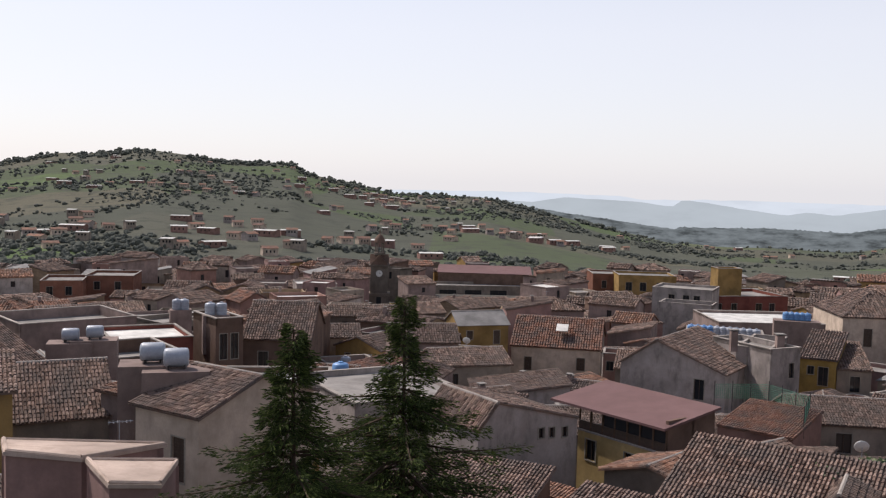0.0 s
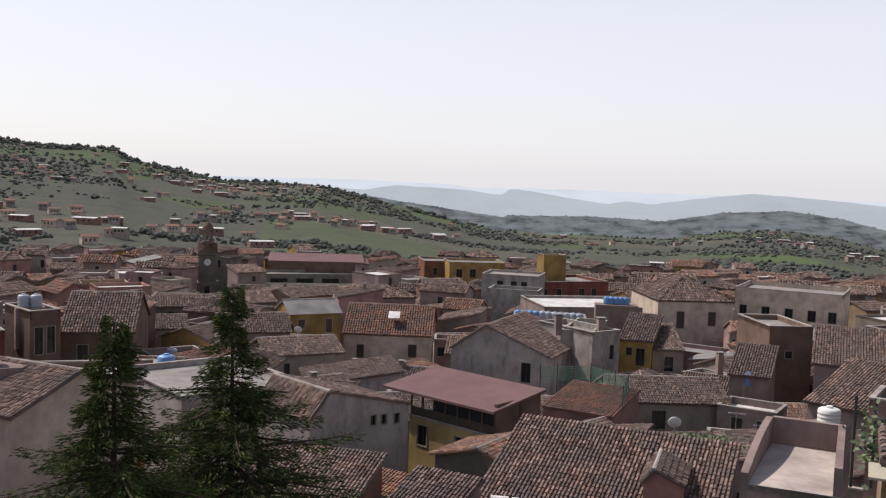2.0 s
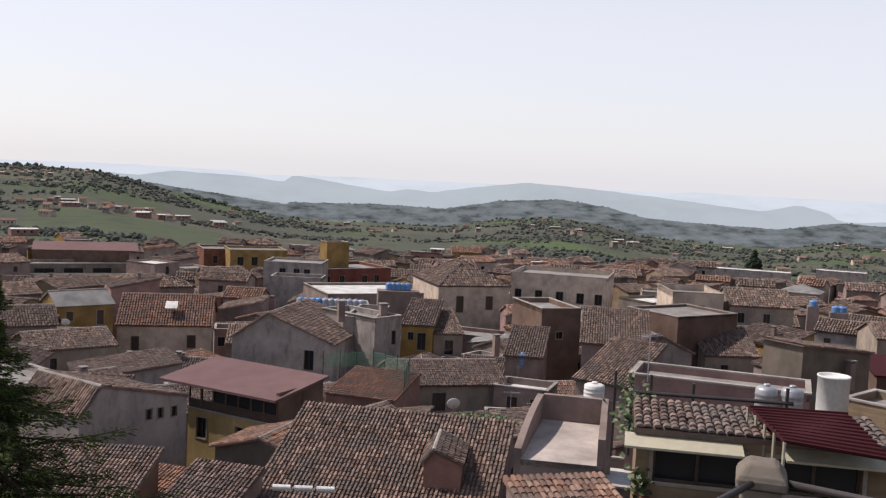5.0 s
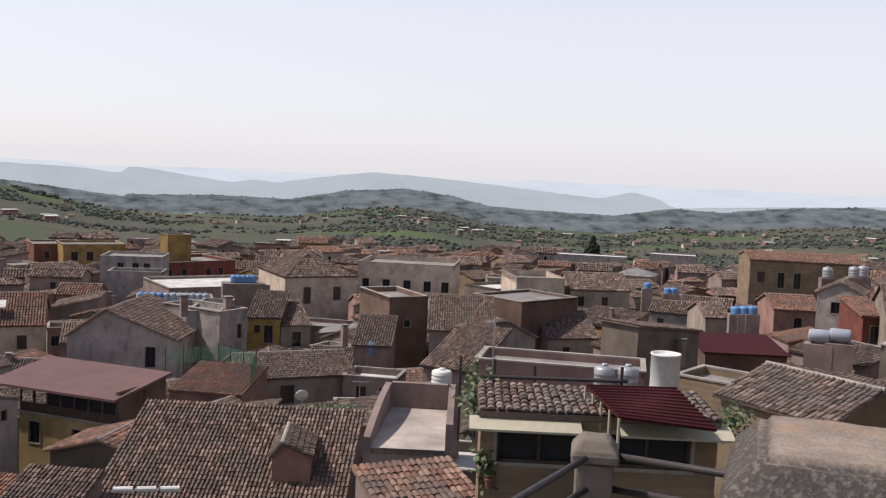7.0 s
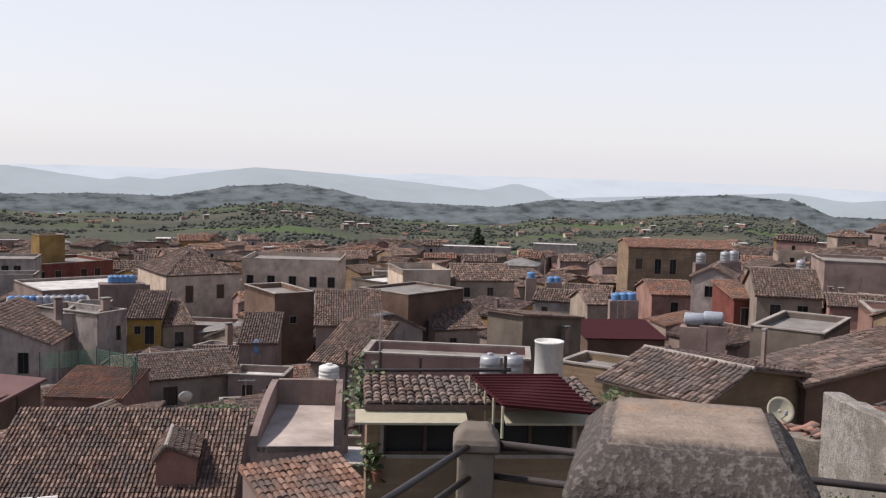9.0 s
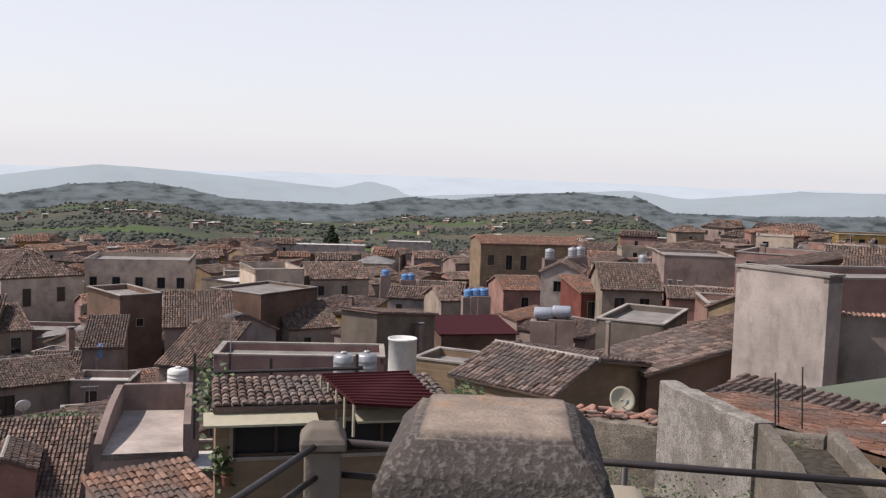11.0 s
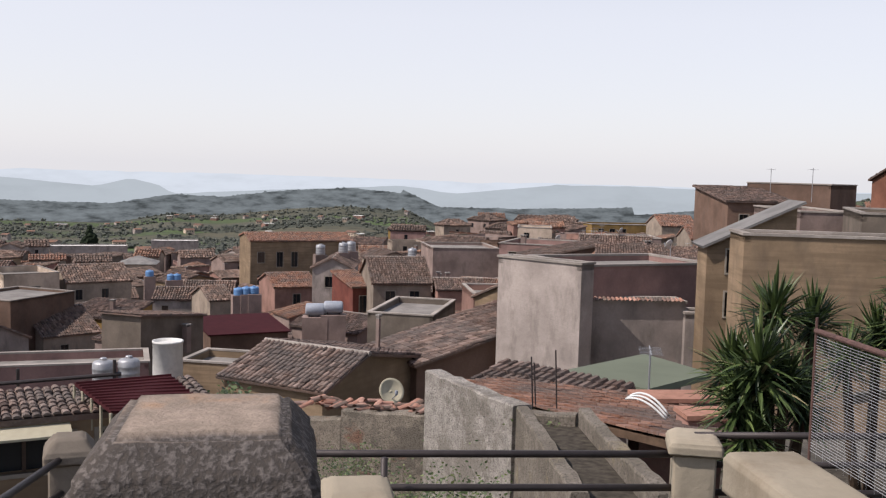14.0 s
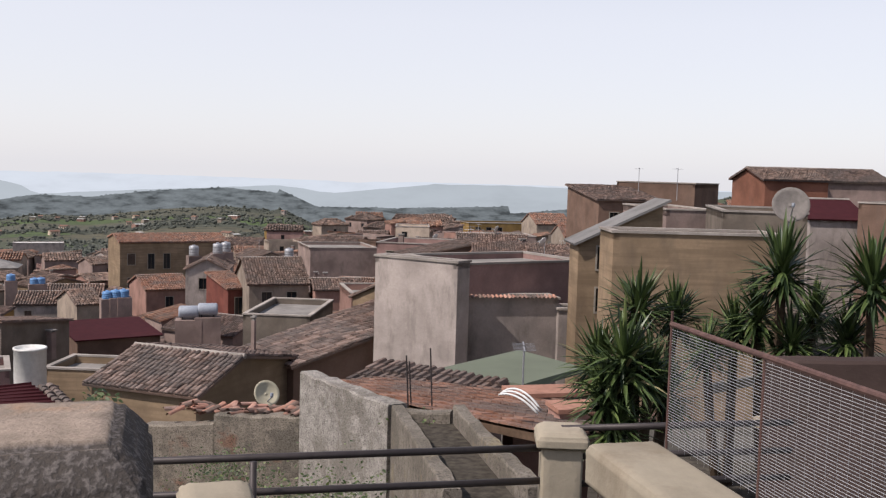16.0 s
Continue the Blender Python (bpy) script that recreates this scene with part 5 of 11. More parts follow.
town(143.4, 139.9, -15, 8.1, 7.8, -21.6, 'end', 1.1, 'pink', 'old')
town(147.5, 132.7, -21, 7.8, 7.8, -21.4, 'gable', 1.1, 'pink', 'old')
town(158.5, 124.3, -22, 7.6, 6.9, -19.8, 'hip', 1.6, 'cream', 'old')
town(159.2, 115.8, -39, 9.2, 7.9, -19.4, 'gable', 1.5, 'beige', 'old')
town(171.4, 107.6, -49, 6.4, 6.8, -13.5, 'flat', 0.6, 'cream', 'dark')
town(174.1, 97.9, -76, 7.2, 7.1, -14.5, 'hip', 1.2, 'cream', 'old')
town(188.3, 70.3, -91, 6.8, 7.9, -12.3, 'hip', 1.5, 'cream', 'old')
town(198.7, 33.8, -48, 6.7, 6.7, -3.7, 'hip', 1.5, 'ochre', 'dark')
town(201.6, 3.2, -85, 9.3, 6.0, -6.3, 'flat', 0.6, 'grey', 'dark')
town(-115.1, 177.0, 69, 9.0, 6.6, -21.7, 'side', 1.4, 'grey', 'dark')
town(-111.3, 182.9, -5, 5.8, 8.0, -22.5, 'gable', 1.1, 'beige', 'old')
town(-97.6, 185.2, 17, 5.6, 6.3, -24.2, 'shed', 1.0, 'grey', 'warm')
town(-86.9, 193.3, 42, 9.0, 6.6, -24.5, 'flat', 0.6, 'beige', 'new')
town(-76.1, 197.6, 62, 7.9, 5.7, -25.4, 'fall', 1.0, 'white', 'old')
town(-69.8, 203.2, -1, 9.2, 6.9, -24.6, 'gable', 1.1, 'mauve', 'old')
town(-58.3, 202.7, -0, 9.0, 5.7, -22.4, 'gable', 1.5, 'beige', 'old')
town(-46.6, 206.5, -3, 8.6, 8.1, -23.0, 'end', 1.6, 'beige', 'old')
town(-38.3, 210.0, 4, 8.6, 6.1, -23.1, 'flat', 0.6, 'brown', 'old')
town(-21.5, 209.5, 38, 5.7, 6.9, -22.5, 'flat', 0.6, 'cream', 'old')
town(-16.8, 214.5, -37, 5.7, 7.8, -26.3, 'flat', 0.6, 'stone', 'warm')
town(-2.0, 213.3, -36, 7.4, 5.8, -24.9, 'hip', 1.1, 'white', 'old')
town(11.8, 211.2, 10, 6.6, 7.8, -25.2, 'gable', 1.1, 'grey', 'warm')
town(22.7, 207.5, 37, 6.9, 8.5, -20.4, 'flat', 0.4, 'grey', 'old')
town(32.7, 206.1, 2, 9.1, 8.5, -22.9, 'gable', 1.5, 'grey', 'dark')
town(75.2, 193.2, 18, 7.2, 7.0, -23.0, 'gable', 1.1, 'ochre', 'dark')
town(85.2, 193.6, -16, 8.9, 8.4, -24.3, 'shed', 1.2, 'pink', 'old')
town(94.4, 188.3, -13, 9.5, 7.8, -24.3, 'flat', 0.5, 'cream', 'warm')
town(116.8, 173.8, 11, 6.1, 8.4, -22.4, 'gable', 1.3, 'beige', 'dark')
town(124.8, 176.2, -71, 6.5, 5.8, -22.5, 'flat', 0.6, 'mauve', 'old')
town(130.7, 163.8, -23, 6.9, 6.2, -22.4, 'hip', 1.6, 'grey', 'old')
town(140.9, 153.6, -11, 8.6, 6.9, -23.0, 'side', 1.2, 'cream', 'dark')
town(147.8, 153.3, -67, 8.5, 6.9, -22.7, 'fall', 0.9, 'brown', 'old')
town(154.6, 138.5, -21, 7.7, 6.1, -19.0, 'gable', 1.2, 'grey', 'dark')
town(165.2, 132.9, -13, 6.5, 6.0, -21.2, 'gable', 1.4, 'stone', 'old')
town(169.0, 122.3, -17, 9.4, 6.7, -18.8, 'gable', 1.3, 'cream', 'dark')
town(177.1, 113.9, -17, 8.1, 7.2, -17.7, 'end', 1.3, 'mauve', 'old')
town(183.0, 108.9, -101, 9.3, 6.9, -14.8, 'gable', 1.5, 'grey', 'old')
town(187.9, 99.2, -98, 8.9, 7.5, -12.4, 'flat', 0.5, 'grey', 'old')
town(192.7, 82.5, -23, 7.1, 6.5, -12.3, 'end', 1.3, 'cream', 'old')
town(195.4, 76.8, -89, 6.0, 7.5, -11.4, 'flat', 0.4, 'mauve', 'dark')
town(209.2, 43.5, -99, 8.4, 7.1, -5.9, 'gable', 1.6, 'cream', 'old')
town(208.5, 20.5, -79, 7.3, 7.9, -5.9, 'shed', 1.3, 'white', 'old')
town(209.2, -11.9, -106, 7.9, 6.7, -7.7, 'flat', 0.4, 'cream', 'dark')
town(-124.7, 183.1, 44, 7.0, 5.9, -23.4, 'gable', 1.6, 'mauve', 'dark')
town(-115.9, 189.4, -7, 7.9, 8.4, -23.3, 'fall', 1.1, 'mauve', 'old')
town(-103.5, 193.0, 28, 8.9, 6.0, -21.9, 'flat', 0.5, 'brown', 'dark')
town(-93.0, 201.5, 28, 7.0, 8.3, -20.8, 'gable', 1.2, 'white', 'warm')
town(-58.7, 210.9, 59, 7.4, 6.4, -24.5, 'fall', 0.9, 'grey', 'warm')
town(-53.3, 216.5, 19, 6.9, 6.4, -24.6, 'fall', 1.0, 'stone', 'old')
town(-37.2, 215.0, 24, 6.5, 8.0, -24.5, 'fall', 1.0, 'ochre', 'old')
town(-31.7, 220.4, -11, 5.9, 6.3, -22.0, 'flat', 0.4, 'mauve', 'old')
town(-9.9, 223.8, -14, 8.2, 7.9, -26.6, 'gable', 1.3, 'grey', 'dark')
town(6.3, 221.4, 1, 5.7, 7.2, -26.5, 'gable', 1.3, 'white', 'dark')
town(17.2, 222.6, -0, 8.5, 5.6, -26.7, 'end', 1.4, 'cream', 'dark')
town(30.1, 215.1, 24, 7.1, 8.4, -22.2, 'flat', 0.5, 'cream', 'old')
town(39.6, 219.6, -33, 7.4, 5.7, -24.5, 'hip', 1.4, 'grey', 'old')
town(82.4, 204.0, -24, 6.7, 8.2, -22.7, 'flat', 0.4, 'mauve', 'warm')
town(91.3, 202.6, -11, 7.0, 6.3, -24.6, 'end', 1.5, 'stone', 'old')
town(101.9, 196.8, -15, 7.0, 7.1, -20.8, 'fall', 0.9, 'pink', 'warm')
town(111.7, 193.0, -29, 7.6, 6.8, -22.8, 'end', 1.6, 'cream', 'old')
town(122.6, 188.1, -70, 7.5, 7.8, -24.0, 'flat', 0.5, 'beige', 'old')
town(132.2, 177.6, -7, 7.5, 6.0, -24.0, 'side', 1.0, 'beige', 'new')
town(140.5, 171.7, -30, 7.9, 7.3, -22.8, 'gable', 1.5, 'beige', 'old')
town(148.6, 164.0, -78, 6.2, 8.1, -22.6, 'flat', 0.6, 'stone', 'warm')
town(158.8, 159.5, -85, 6.6, 6.4, -22.9, 'flat', 0.4, 'grey', 'warm')
town(164.9, 147.0, -53, 6.9, 6.7, -21.2, 'end', 1.6, 'ochre', 'old')
town(170.2, 137.2, -28, 9.2, 6.1, -20.5, 'fall', 0.8, 'pink', 'old')
town(180.8, 136.7, -95, 8.1, 7.8, -17.9, 'end', 1.5, 'beige', 'warm')
town(184.4, 122.4, -50, 6.3, 7.4, -18.2, 'fall', 1.1, 'stone', 'dark')
town(191.3, 114.4, -79, 8.6, 8.0, -14.8, 'side', 1.4, 'grey', 'old')
town(196.7, 100.6, -71, 7.0, 8.2, -13.7, 'gable', 1.4, 'cream', 'old')
town(202.8, 90.0, -54, 7.9, 5.8, -10.8, 'gable', 1.1, 'pink', 'warm')
town(203.2, 80.0, -57, 5.8, 7.6, -13.3, 'hip', 1.3, 'grey', 'dark')
town(219.5, 28.6, -105, 5.9, 6.0, -6.7, 'end', 1.2, 'brown', 'warm')
town(216.9, 16.0, -60, 8.0, 7.8, -4.1, 'fall', 1.0, 'brown', 'old')
town(222.7, 5.2, -93, 9.4, 8.0, -7.4, 'hip', 1.6, 'white', 'dark')
town(219.5, -5.6, -84, 8.1, 5.8, -6.7, 'flat', 0.5, 'ochre', 'dark')
town(-132.4, 192.1, 14, 7.5, 7.7, -24.3, 'hip', 1.2, 'mauve', 'old')
town(-120.4, 199.3, 15, 7.3, 7.0, -24.9, 'end', 1.2, 'mauve', 'old')
town(-110.4, 202.2, 22, 7.8, 7.3, -21.0, 'flat', 0.5, 'mauve', 'old')
town(-103.6, 208.4, -15, 9.0, 7.2, -24.8, 'shed', 1.0, 'grey', 'old')
town(-68.0, 221.1, 12, 6.6, 7.6, -24.9, 'flat', 0.5, 'cream', 'old')
town(-55.8, 221.2, 31, 9.5, 6.2, -24.8, 'gable', 1.1, 'cream', 'warm')
town(-46.1, 226.0, 5, 9.5, 7.8, -23.1, 'flat', 0.5, 'grey', 'old')
town(-33.9, 226.1, 15, 9.6, 8.6, -23.0, 'flat', 0.4, 'white', 'old')
town(-7.9, 231.2, 26, 7.3, 6.0, -23.1, 'shed', 1.2, 'grey', 'old')
town(-1.9, 234.7, -16, 9.4, 7.5, -27.7, 'fall', 1.1, 'beige', 'old')
town(8.7, 229.8, -6, 9.6, 7.3, -27.5, 'gable', 1.4, 'cream', 'warm')
town(19.3, 229.9, -10, 8.7, 5.9, -27.7, 'end', 1.6, 'cream', 'old')
town(33.5, 232.7, -28, 7.3, 6.3, -24.7, 'fall', 0.9, 'pink', 'warm')
town(43.9, 231.5, -53, 7.0, 6.3, -24.8, 'fall', 1.0, 'pink', 'dark')
town(76.9, 216.3, -17, 7.4, 7.7, -24.2, 'gable', 1.6, 'cream', 'dark')
town(87.9, 210.4, -8, 9.2, 6.5, -21.0, 'gable', 1.5, 'mauve', 'old')
town(98.1, 209.3, -35, 9.6, 7.0, -24.8, 'end', 1.5, 'ochre', 'warm')
town(110.4, 200.5, -30, 5.8, 7.4, -24.2, 'gable', 1.6, 'cream', 'dark')
town(116.7, 200.4, -29, 9.6, 8.5, -24.3, 'end', 1.1, 'grey', 'dark')
town(127.6, 189.6, 2, 7.5, 7.6, -24.8, 'gable', 1.5, 'cream', 'old')
town(140.5, 187.5, -52, 6.1, 6.2, -23.7, 'hip', 1.5, 'grey', 'warm')
town(145.0, 178.9, -41, 8.0, 8.5, -24.9, 'end', 1.4, 'cream', 'new')
town(155.7, 167.0, 1, 7.7, 7.2, -24.2, 'flat', 0.5, 'cream', 'warm')
town(166.5, 162.0, -26, 6.5, 8.0, -22.6, 'fall', 1.0, 'mauve', 'old')
town(171.0, 153.4, -34, 6.3, 7.5, -22.9, 'gable', 1.1, 'grey', 'old')
town(179.9, 144.8, -53, 6.0, 6.2, -22.0, 'side', 1.0, 'grey', 'old')
town(185.4, 139.5, -67, 9.0, 8.1, -20.2, 'side', 1.3, 'grey', 'old')
town(190.6, 128.6, -49, 7.8, 6.4, -18.6, 'gable', 1.5, 'cream', 'warm')
town(197.0, 120.3, -56, 8.4, 6.8, -16.3, 'flat', 0.5, 'brown', 'old')
town(205.5, 107.6, -52, 5.9, 6.5, -14.7, 'flat', 0.6, 'brown', 'old')
town(209.3, 97.6, -54, 7.3, 7.7, -10.9, 'side', 1.2, 'pink', 'warm')
town(212.9, 85.6, -32, 5.8, 6.3, -12.0, 'side', 1.1, 'grey', 'old')
town(225.1, 42.1, -43, 5.9, 5.9, -5.6, 'hip', 1.2, 'white', 'dark')
town(234.0, 25.2, -124, 8.1, 7.2, -4.4, 'flat', 0.5, 'cream', 'old')
town(229.2, 1.2, -79, 9.2, 6.7, -8.2, 'hip', 1.1, 'beige', 'old')
town(228.4, -11.8, -70, 9.2, 8.2, -8.2, 'gable', 1.4, 'mauve', 'old')
town(-135.7, 202.0, 33, 7.7, 7.2, -24.1, 'shed', 1.1, 'grey', 'warm')
town(-125.5, 204.2, 29, 8.6, 8.4, -24.6, 'flat', 0.6, 'cream', 'old')
town(-116.8, 210.8, 19, 8.8, 7.0, -21.4, 'fall', 1.2, 'cream', 'old')
town(-107.3, 222.0, -16, 7.8, 6.6, -24.0, 'gable', 1.4, 'stone', 'old')
town(-90.1, 220.5, 61, 7.4, 6.2, -21.3, 'shed', 1.1, 'beige', 'dark')
town(-60.6, 233.3, 43, 6.9, 7.2, -21.4, 'hip', 1.4, 'pink', 'old')
town(-50.3, 233.6, 16, 7.3, 6.8, -23.3, 'gable', 1.1, 'brown', 'dark')
town(-35.7, 234.3, 52, 9.4, 6.9, -25.1, 'side', 1.3, 'grey', 'old')
town(-26.7, 244.3, -31, 5.8, 6.5, -23.4, 'hip', 1.5, 'mauve', 'old')
town(28.6, 238.2, 19, 8.6, 6.9, -23.4, 'side', 1.1, 'grey', 'dark')
town(39.3, 235.9, -5, 6.8, 7.8, -26.1, 'side', 1.4, 'grey', 'old')
town(53.5, 239.1, -56, 6.6, 8.5, -24.9, 'flat', 0.4, 'brown', 'dark')
town(65.7, 230.6, -2, 5.9, 8.3, -25.2, 'end', 1.4, 'mauve', 'old')
town(73.7, 228.5, -16, 7.8, 6.3, -24.5, 'hip', 1.3, 'grey', 'old')
town(86.4, 225.3, -23, 8.3, 8.5, -24.0, 'gable', 1.6, 'cream', 'dark')
town(96.7, 218.4, -20, 6.4, 7.2, -25.1, 'gable', 1.4, 'cream', 'old')
town(105.1, 221.8, -67, 6.5, 7.3, -23.4, 'hip', 1.3, 'cream', 'dark')
town(114.9, 211.3, -25, 5.9, 6.4, -24.6, 'side', 1.0, 'grey', 'old')
town(124.9, 204.7, -22, 8.4, 6.8, -22.6, 'shed', 1.3, 'stone', 'old')
town(139.6, 195.6, 4, 5.8, 7.8, -23.4, 'flat', 0.6, 'brown', 'old')
town(147.1, 195.7, -59, 7.4, 7.7, -24.1, 'side', 1.1, 'mauve', 'old')
town(154.4, 184.1, -37, 8.2, 6.7, -22.2, 'gable', 1.5, 'mauve', 'dark')
town(160.7, 177.3, -51, 8.8, 8.2, -22.5, 'hip', 1.6, 'cream', 'old')
town(170.4, 170.2, -60, 9.2, 8.0, -24.5, 'end', 1.5, 'grey', 'warm')
town(181.8, 163.9, -69, 7.2, 6.8, -23.1, 'flat', 0.4, 'grey', 'old')
town(187.2, 154.3, -44, 9.6, 8.4, -22.6, 'flat', 0.5, 'mauve', 'old')
town(196.0, 139.8, -25, 6.2, 8.2, -18.3, 'gable', 1.1, 'grey', 'dark')
town(202.0, 136.2, -53, 8.7, 6.4, -18.9, 'flat', 0.4, 'cream', 'old')
town(211.3, 128.2, -98, 9.1, 7.7, -16.9, 'flat', 0.4, 'beige', 'old')
town(215.5, 118.2, -101, 7.3, 8.5, -14.1, 'fall', 1.1, 'stone', 'warm')
town(219.6, 105.8, -82, 8.4, 8.5, -13.4, 'gable', 1.5, 'cream', 'dark')
town(226.1, 98.4, -102, 9.2, 6.2, -12.0, 'side', 1.1, 'grey', 'old')
town(225.8, 81.8, -28, 9.2, 6.7, -13.4, 'flat', 0.5, 'cream', 'old')
town(236.0, 36.2, -41, 8.0, 8.4, -4.7, 'gable', 1.3, 'stone', 'old')
town(242.7, -4.2, -103, 9.2, 8.1, -5.9, 'gable', 1.2, 'ochre', 'old')
town(246.0, -14.8, -134, 7.0, 8.6, -7.9, 'shed', 1.1, 'beige', 'old')
town(-141.0, 207.9, 13, 6.9, 6.5, -23.6, 'fall', 0.8, 'cream', 'dark')
town(-128.5, 215.3, 50, 8.7, 6.0, -24.3, 'gable', 1.3, 'grey', 'old')
town(-119.5, 223.2, 20, 6.6, 8.1, -24.4, 'flat', 0.6, 'grey', 'dark')
town(-110.4, 226.3, 7, 5.9, 6.9, -21.7, 'fall', 1.0, 'cream', 'old')
town(-96.3, 230.1, 39, 5.8, 8.5, -25.5, 'hip', 1.4, 'beige', 'old')
town(-88.4, 235.9, 6, 8.0, 7.3, -23.7, 'shed', 1.0, 'cream', 'warm')
town(-78.6, 240.8, 8, 8.3, 7.8, -25.6, 'fall', 1.2, 'beige', 'old')
town(-67.2, 244.3, 24, 8.1, 5.7, -24.4, 'shed', 1.4, 'grey', 'old')
town(-52.5, 246.8, 26, 6.5, 8.2, -21.8, 'flat', 0.5, 'grey', 'old')
town(-47.2, 248.1, -5, 9.2, 6.4, -22.9, 'gable', 1.6, 'grey', 'warm')
town(-34.1, 251.4, -2, 8.4, 7.8, -24.4, 'gable', 1.2, 'white', 'old')
town(28.7, 249.8, 31, 7.5, 5.7, -24.9, 'gable', 1.5, 'ochre', 'dark')
town(38.3, 250.1, 1, 8.5, 5.9, -26.1, 'flat', 0.5, 'mauve', 'old')
town(49.8, 247.7, -18, 7.0, 6.2, -27.1, 'end', 1.2, 'white', 'dark')
town(60.6, 240.5, 13, 7.1, 8.4, -24.9, 'side', 1.2, 'grey', 'old')
town(72.3, 242.3, -6, 8.7, 6.4, -23.0, 'flat', 0.4, 'beige', 'old')
town(80.6, 236.5, -10, 5.7, 7.2, -23.7, 'gable', 1.1, 'mauve', 'old')
town(92.0, 233.5, -22, 7.2, 6.3, -22.9, 'gable', 1.2, 'beige', 'old')
town(103.9, 228.5, 7, 8.1, 6.7, -21.7, 'gable', 1.2, 'white', 'warm')
town(112.6, 223.1, -8, 5.7, 7.7, -21.7, 'fall', 1.0, 'grey', 'old')
town(123.9, 220.9, -30, 9.6, 8.4, -23.0, 'gable', 1.4, 'brown', 'old')
town(132.3, 212.6, -21, 8.3, 8.3, -24.3, 'side', 1.0, 'stone', 'old')
town(144.5, 207.1, -55, 7.5, 6.6, -24.3, 'gable', 1.3, 'pink', 'old')
town(151.4, 200.8, -26, 8.7, 7.1, -25.5, 'hip', 1.6, 'stone', 'old')
town(161.1, 192.7, -37, 5.6, 6.0, -23.7, 'gable', 1.1, 'cream', 'dark')
town(170.2, 185.2, -60, 5.7, 8.3, -24.8, 'end', 1.2, 'mauve', 'old')
town(179.2, 175.1, -38, 8.5, 6.1, -22.2, 'gable', 1.6, 'grey', 'old')
town(186.9, 171.8, -70, 6.3, 6.7, -23.7, 'side', 1.2, 'ochre', 'old')
town(195.7, 161.4, -34, 9.3, 6.2, -19.3, 'side', 1.1, 'grey', 'old')
town(203.7, 155.2, -74, 7.4, 6.9, -19.2, 'gable', 1.6, 'mauve', 'dark')
town(207.0, 143.8, -71, 8.7, 8.1, -18.3, 'shed', 1.4, 'cream', 'old')
town(212.7, 131.6, -39, 8.3, 7.3, -17.3, 'fall', 1.1, 'grey', 'old')
town(221.0, 121.5, -98, 5.6, 8.1, -16.3, 'gable', 1.2, 'grey', 'old')
town(228.6, 110.9, -66, 5.8, 6.4, -14.7, 'end', 1.6, 'cream', 'old')
town(233.2, 100.5, -63, 8.8, 7.1, -11.2, 'shed', 1.2, 'grey', 'old')
town(246.2, 53.4, -60, 6.4, 6.4, -7.7, 'shed', 1.1, 'grey', 'warm')
town(249.4, 24.0, -77, 9.1, 6.2, -4.9, 'shed', 1.4, 'grey', 'new')
town(252.3, 13.7, -108, 6.9, 6.5, -7.5, 'end', 1.3, 'grey', 'dark')
town(250.0, -14.0, -87, 7.0, 8.5, -4.9, 'gable', 1.2, 'grey', 'dark')
town(-146.6, 217.1, 43, 6.2, 7.0, -25.2, 'hip', 1.2, 'cream', 'old')
town(-136.3, 222.2, 48, 7.8, 7.4, -24.0, 'gable', 1.2, 'brown', 'dark')
town(-122.8, 229.4, 34, 6.2, 6.8, -24.0, 'end', 1.5, 'ochre', 'old')
town(-118.4, 237.3, 18, 8.4, 7.0, -22.1, 'flat', 0.6, 'cream', 'new')
town(-104.0, 238.4, 53, 7.6, 6.0, -25.2, 'gable', 1.4, 'ochre', 'old')
town(-91.7, 245.7, 48, 9.5, 7.6, -25.3, 'fall', 0.8, 'grey', 'old')
town(-87.0, 253.0, -25, 9.1, 7.9, -22.1, 'side', 1.3, 'grey', 'old')
town(-70.7, 251.9, 6, 6.3, 7.0, -25.2, 'end', 1.2, 'cream', 'old')
town(-61.6, 254.5, -3, 6.3, 6.8, -22.0, 'gable', 1.3, 'cream', 'old')
town(-53.2, 259.2, -5, 9.5, 7.7, -25.3, 'gable', 1.6, 'cream', 'dark')
town(-35.3, 261.0, 25, 7.3, 6.9, -24.1, 'side', 1.4, 'mauve', 'dark')
town(-24.3, 262.4, 19, 7.6, 6.9, -24.1, 'gable', 1.4, 'cream', 'new')
town(-17.0, 263.9, -31, 6.9, 5.8, -22.0, 'flat', 0.5, 'stone', 'warm')
town(29.9, 260.8, -26, 7.4, 8.4, -25.2, 'flat', 0.6, 'grey', 'new')
town(42.7, 260.9, -44, 8.1, 7.0, -28.3, 'gable', 1.4, 'cream', 'dark')
town(52.6, 254.2, -8, 8.5, 8.0, -27.9, 'fall', 1.1, 'cream', 'old')
town(69.9, 250.2, 25, 7.2, 5.6, -24.6, 'shed', 1.1, 'beige', 'old')
town(84.3, 248.5, 23, 5.6, 8.4, -22.1, 'side', 1.4, 'stone', 'old')
town(89.1, 250.2, -60, 6.0, 5.8, -24.0, 'hip', 1.2, 'beige', 'dark')
town(101.7, 242.2, -30, 5.6, 8.6, -23.3, 'flat', 0.6, 'cream', 'old')
town(110.4, 237.3, -15, 7.2, 8.0, -25.9, 'gable', 1.3, 'stone', 'dark')
town(120.0, 233.2, -48, 8.5, 7.9, -25.8, 'end', 1.2, 'pink', 'old')
town(130.6, 227.6, -40, 8.2, 5.9, -24.6, 'flat', 0.5, 'mauve', 'old')
town(141.0, 221.9, -28, 8.6, 6.9, -24.7, 'shed', 1.4, 'white', 'old')
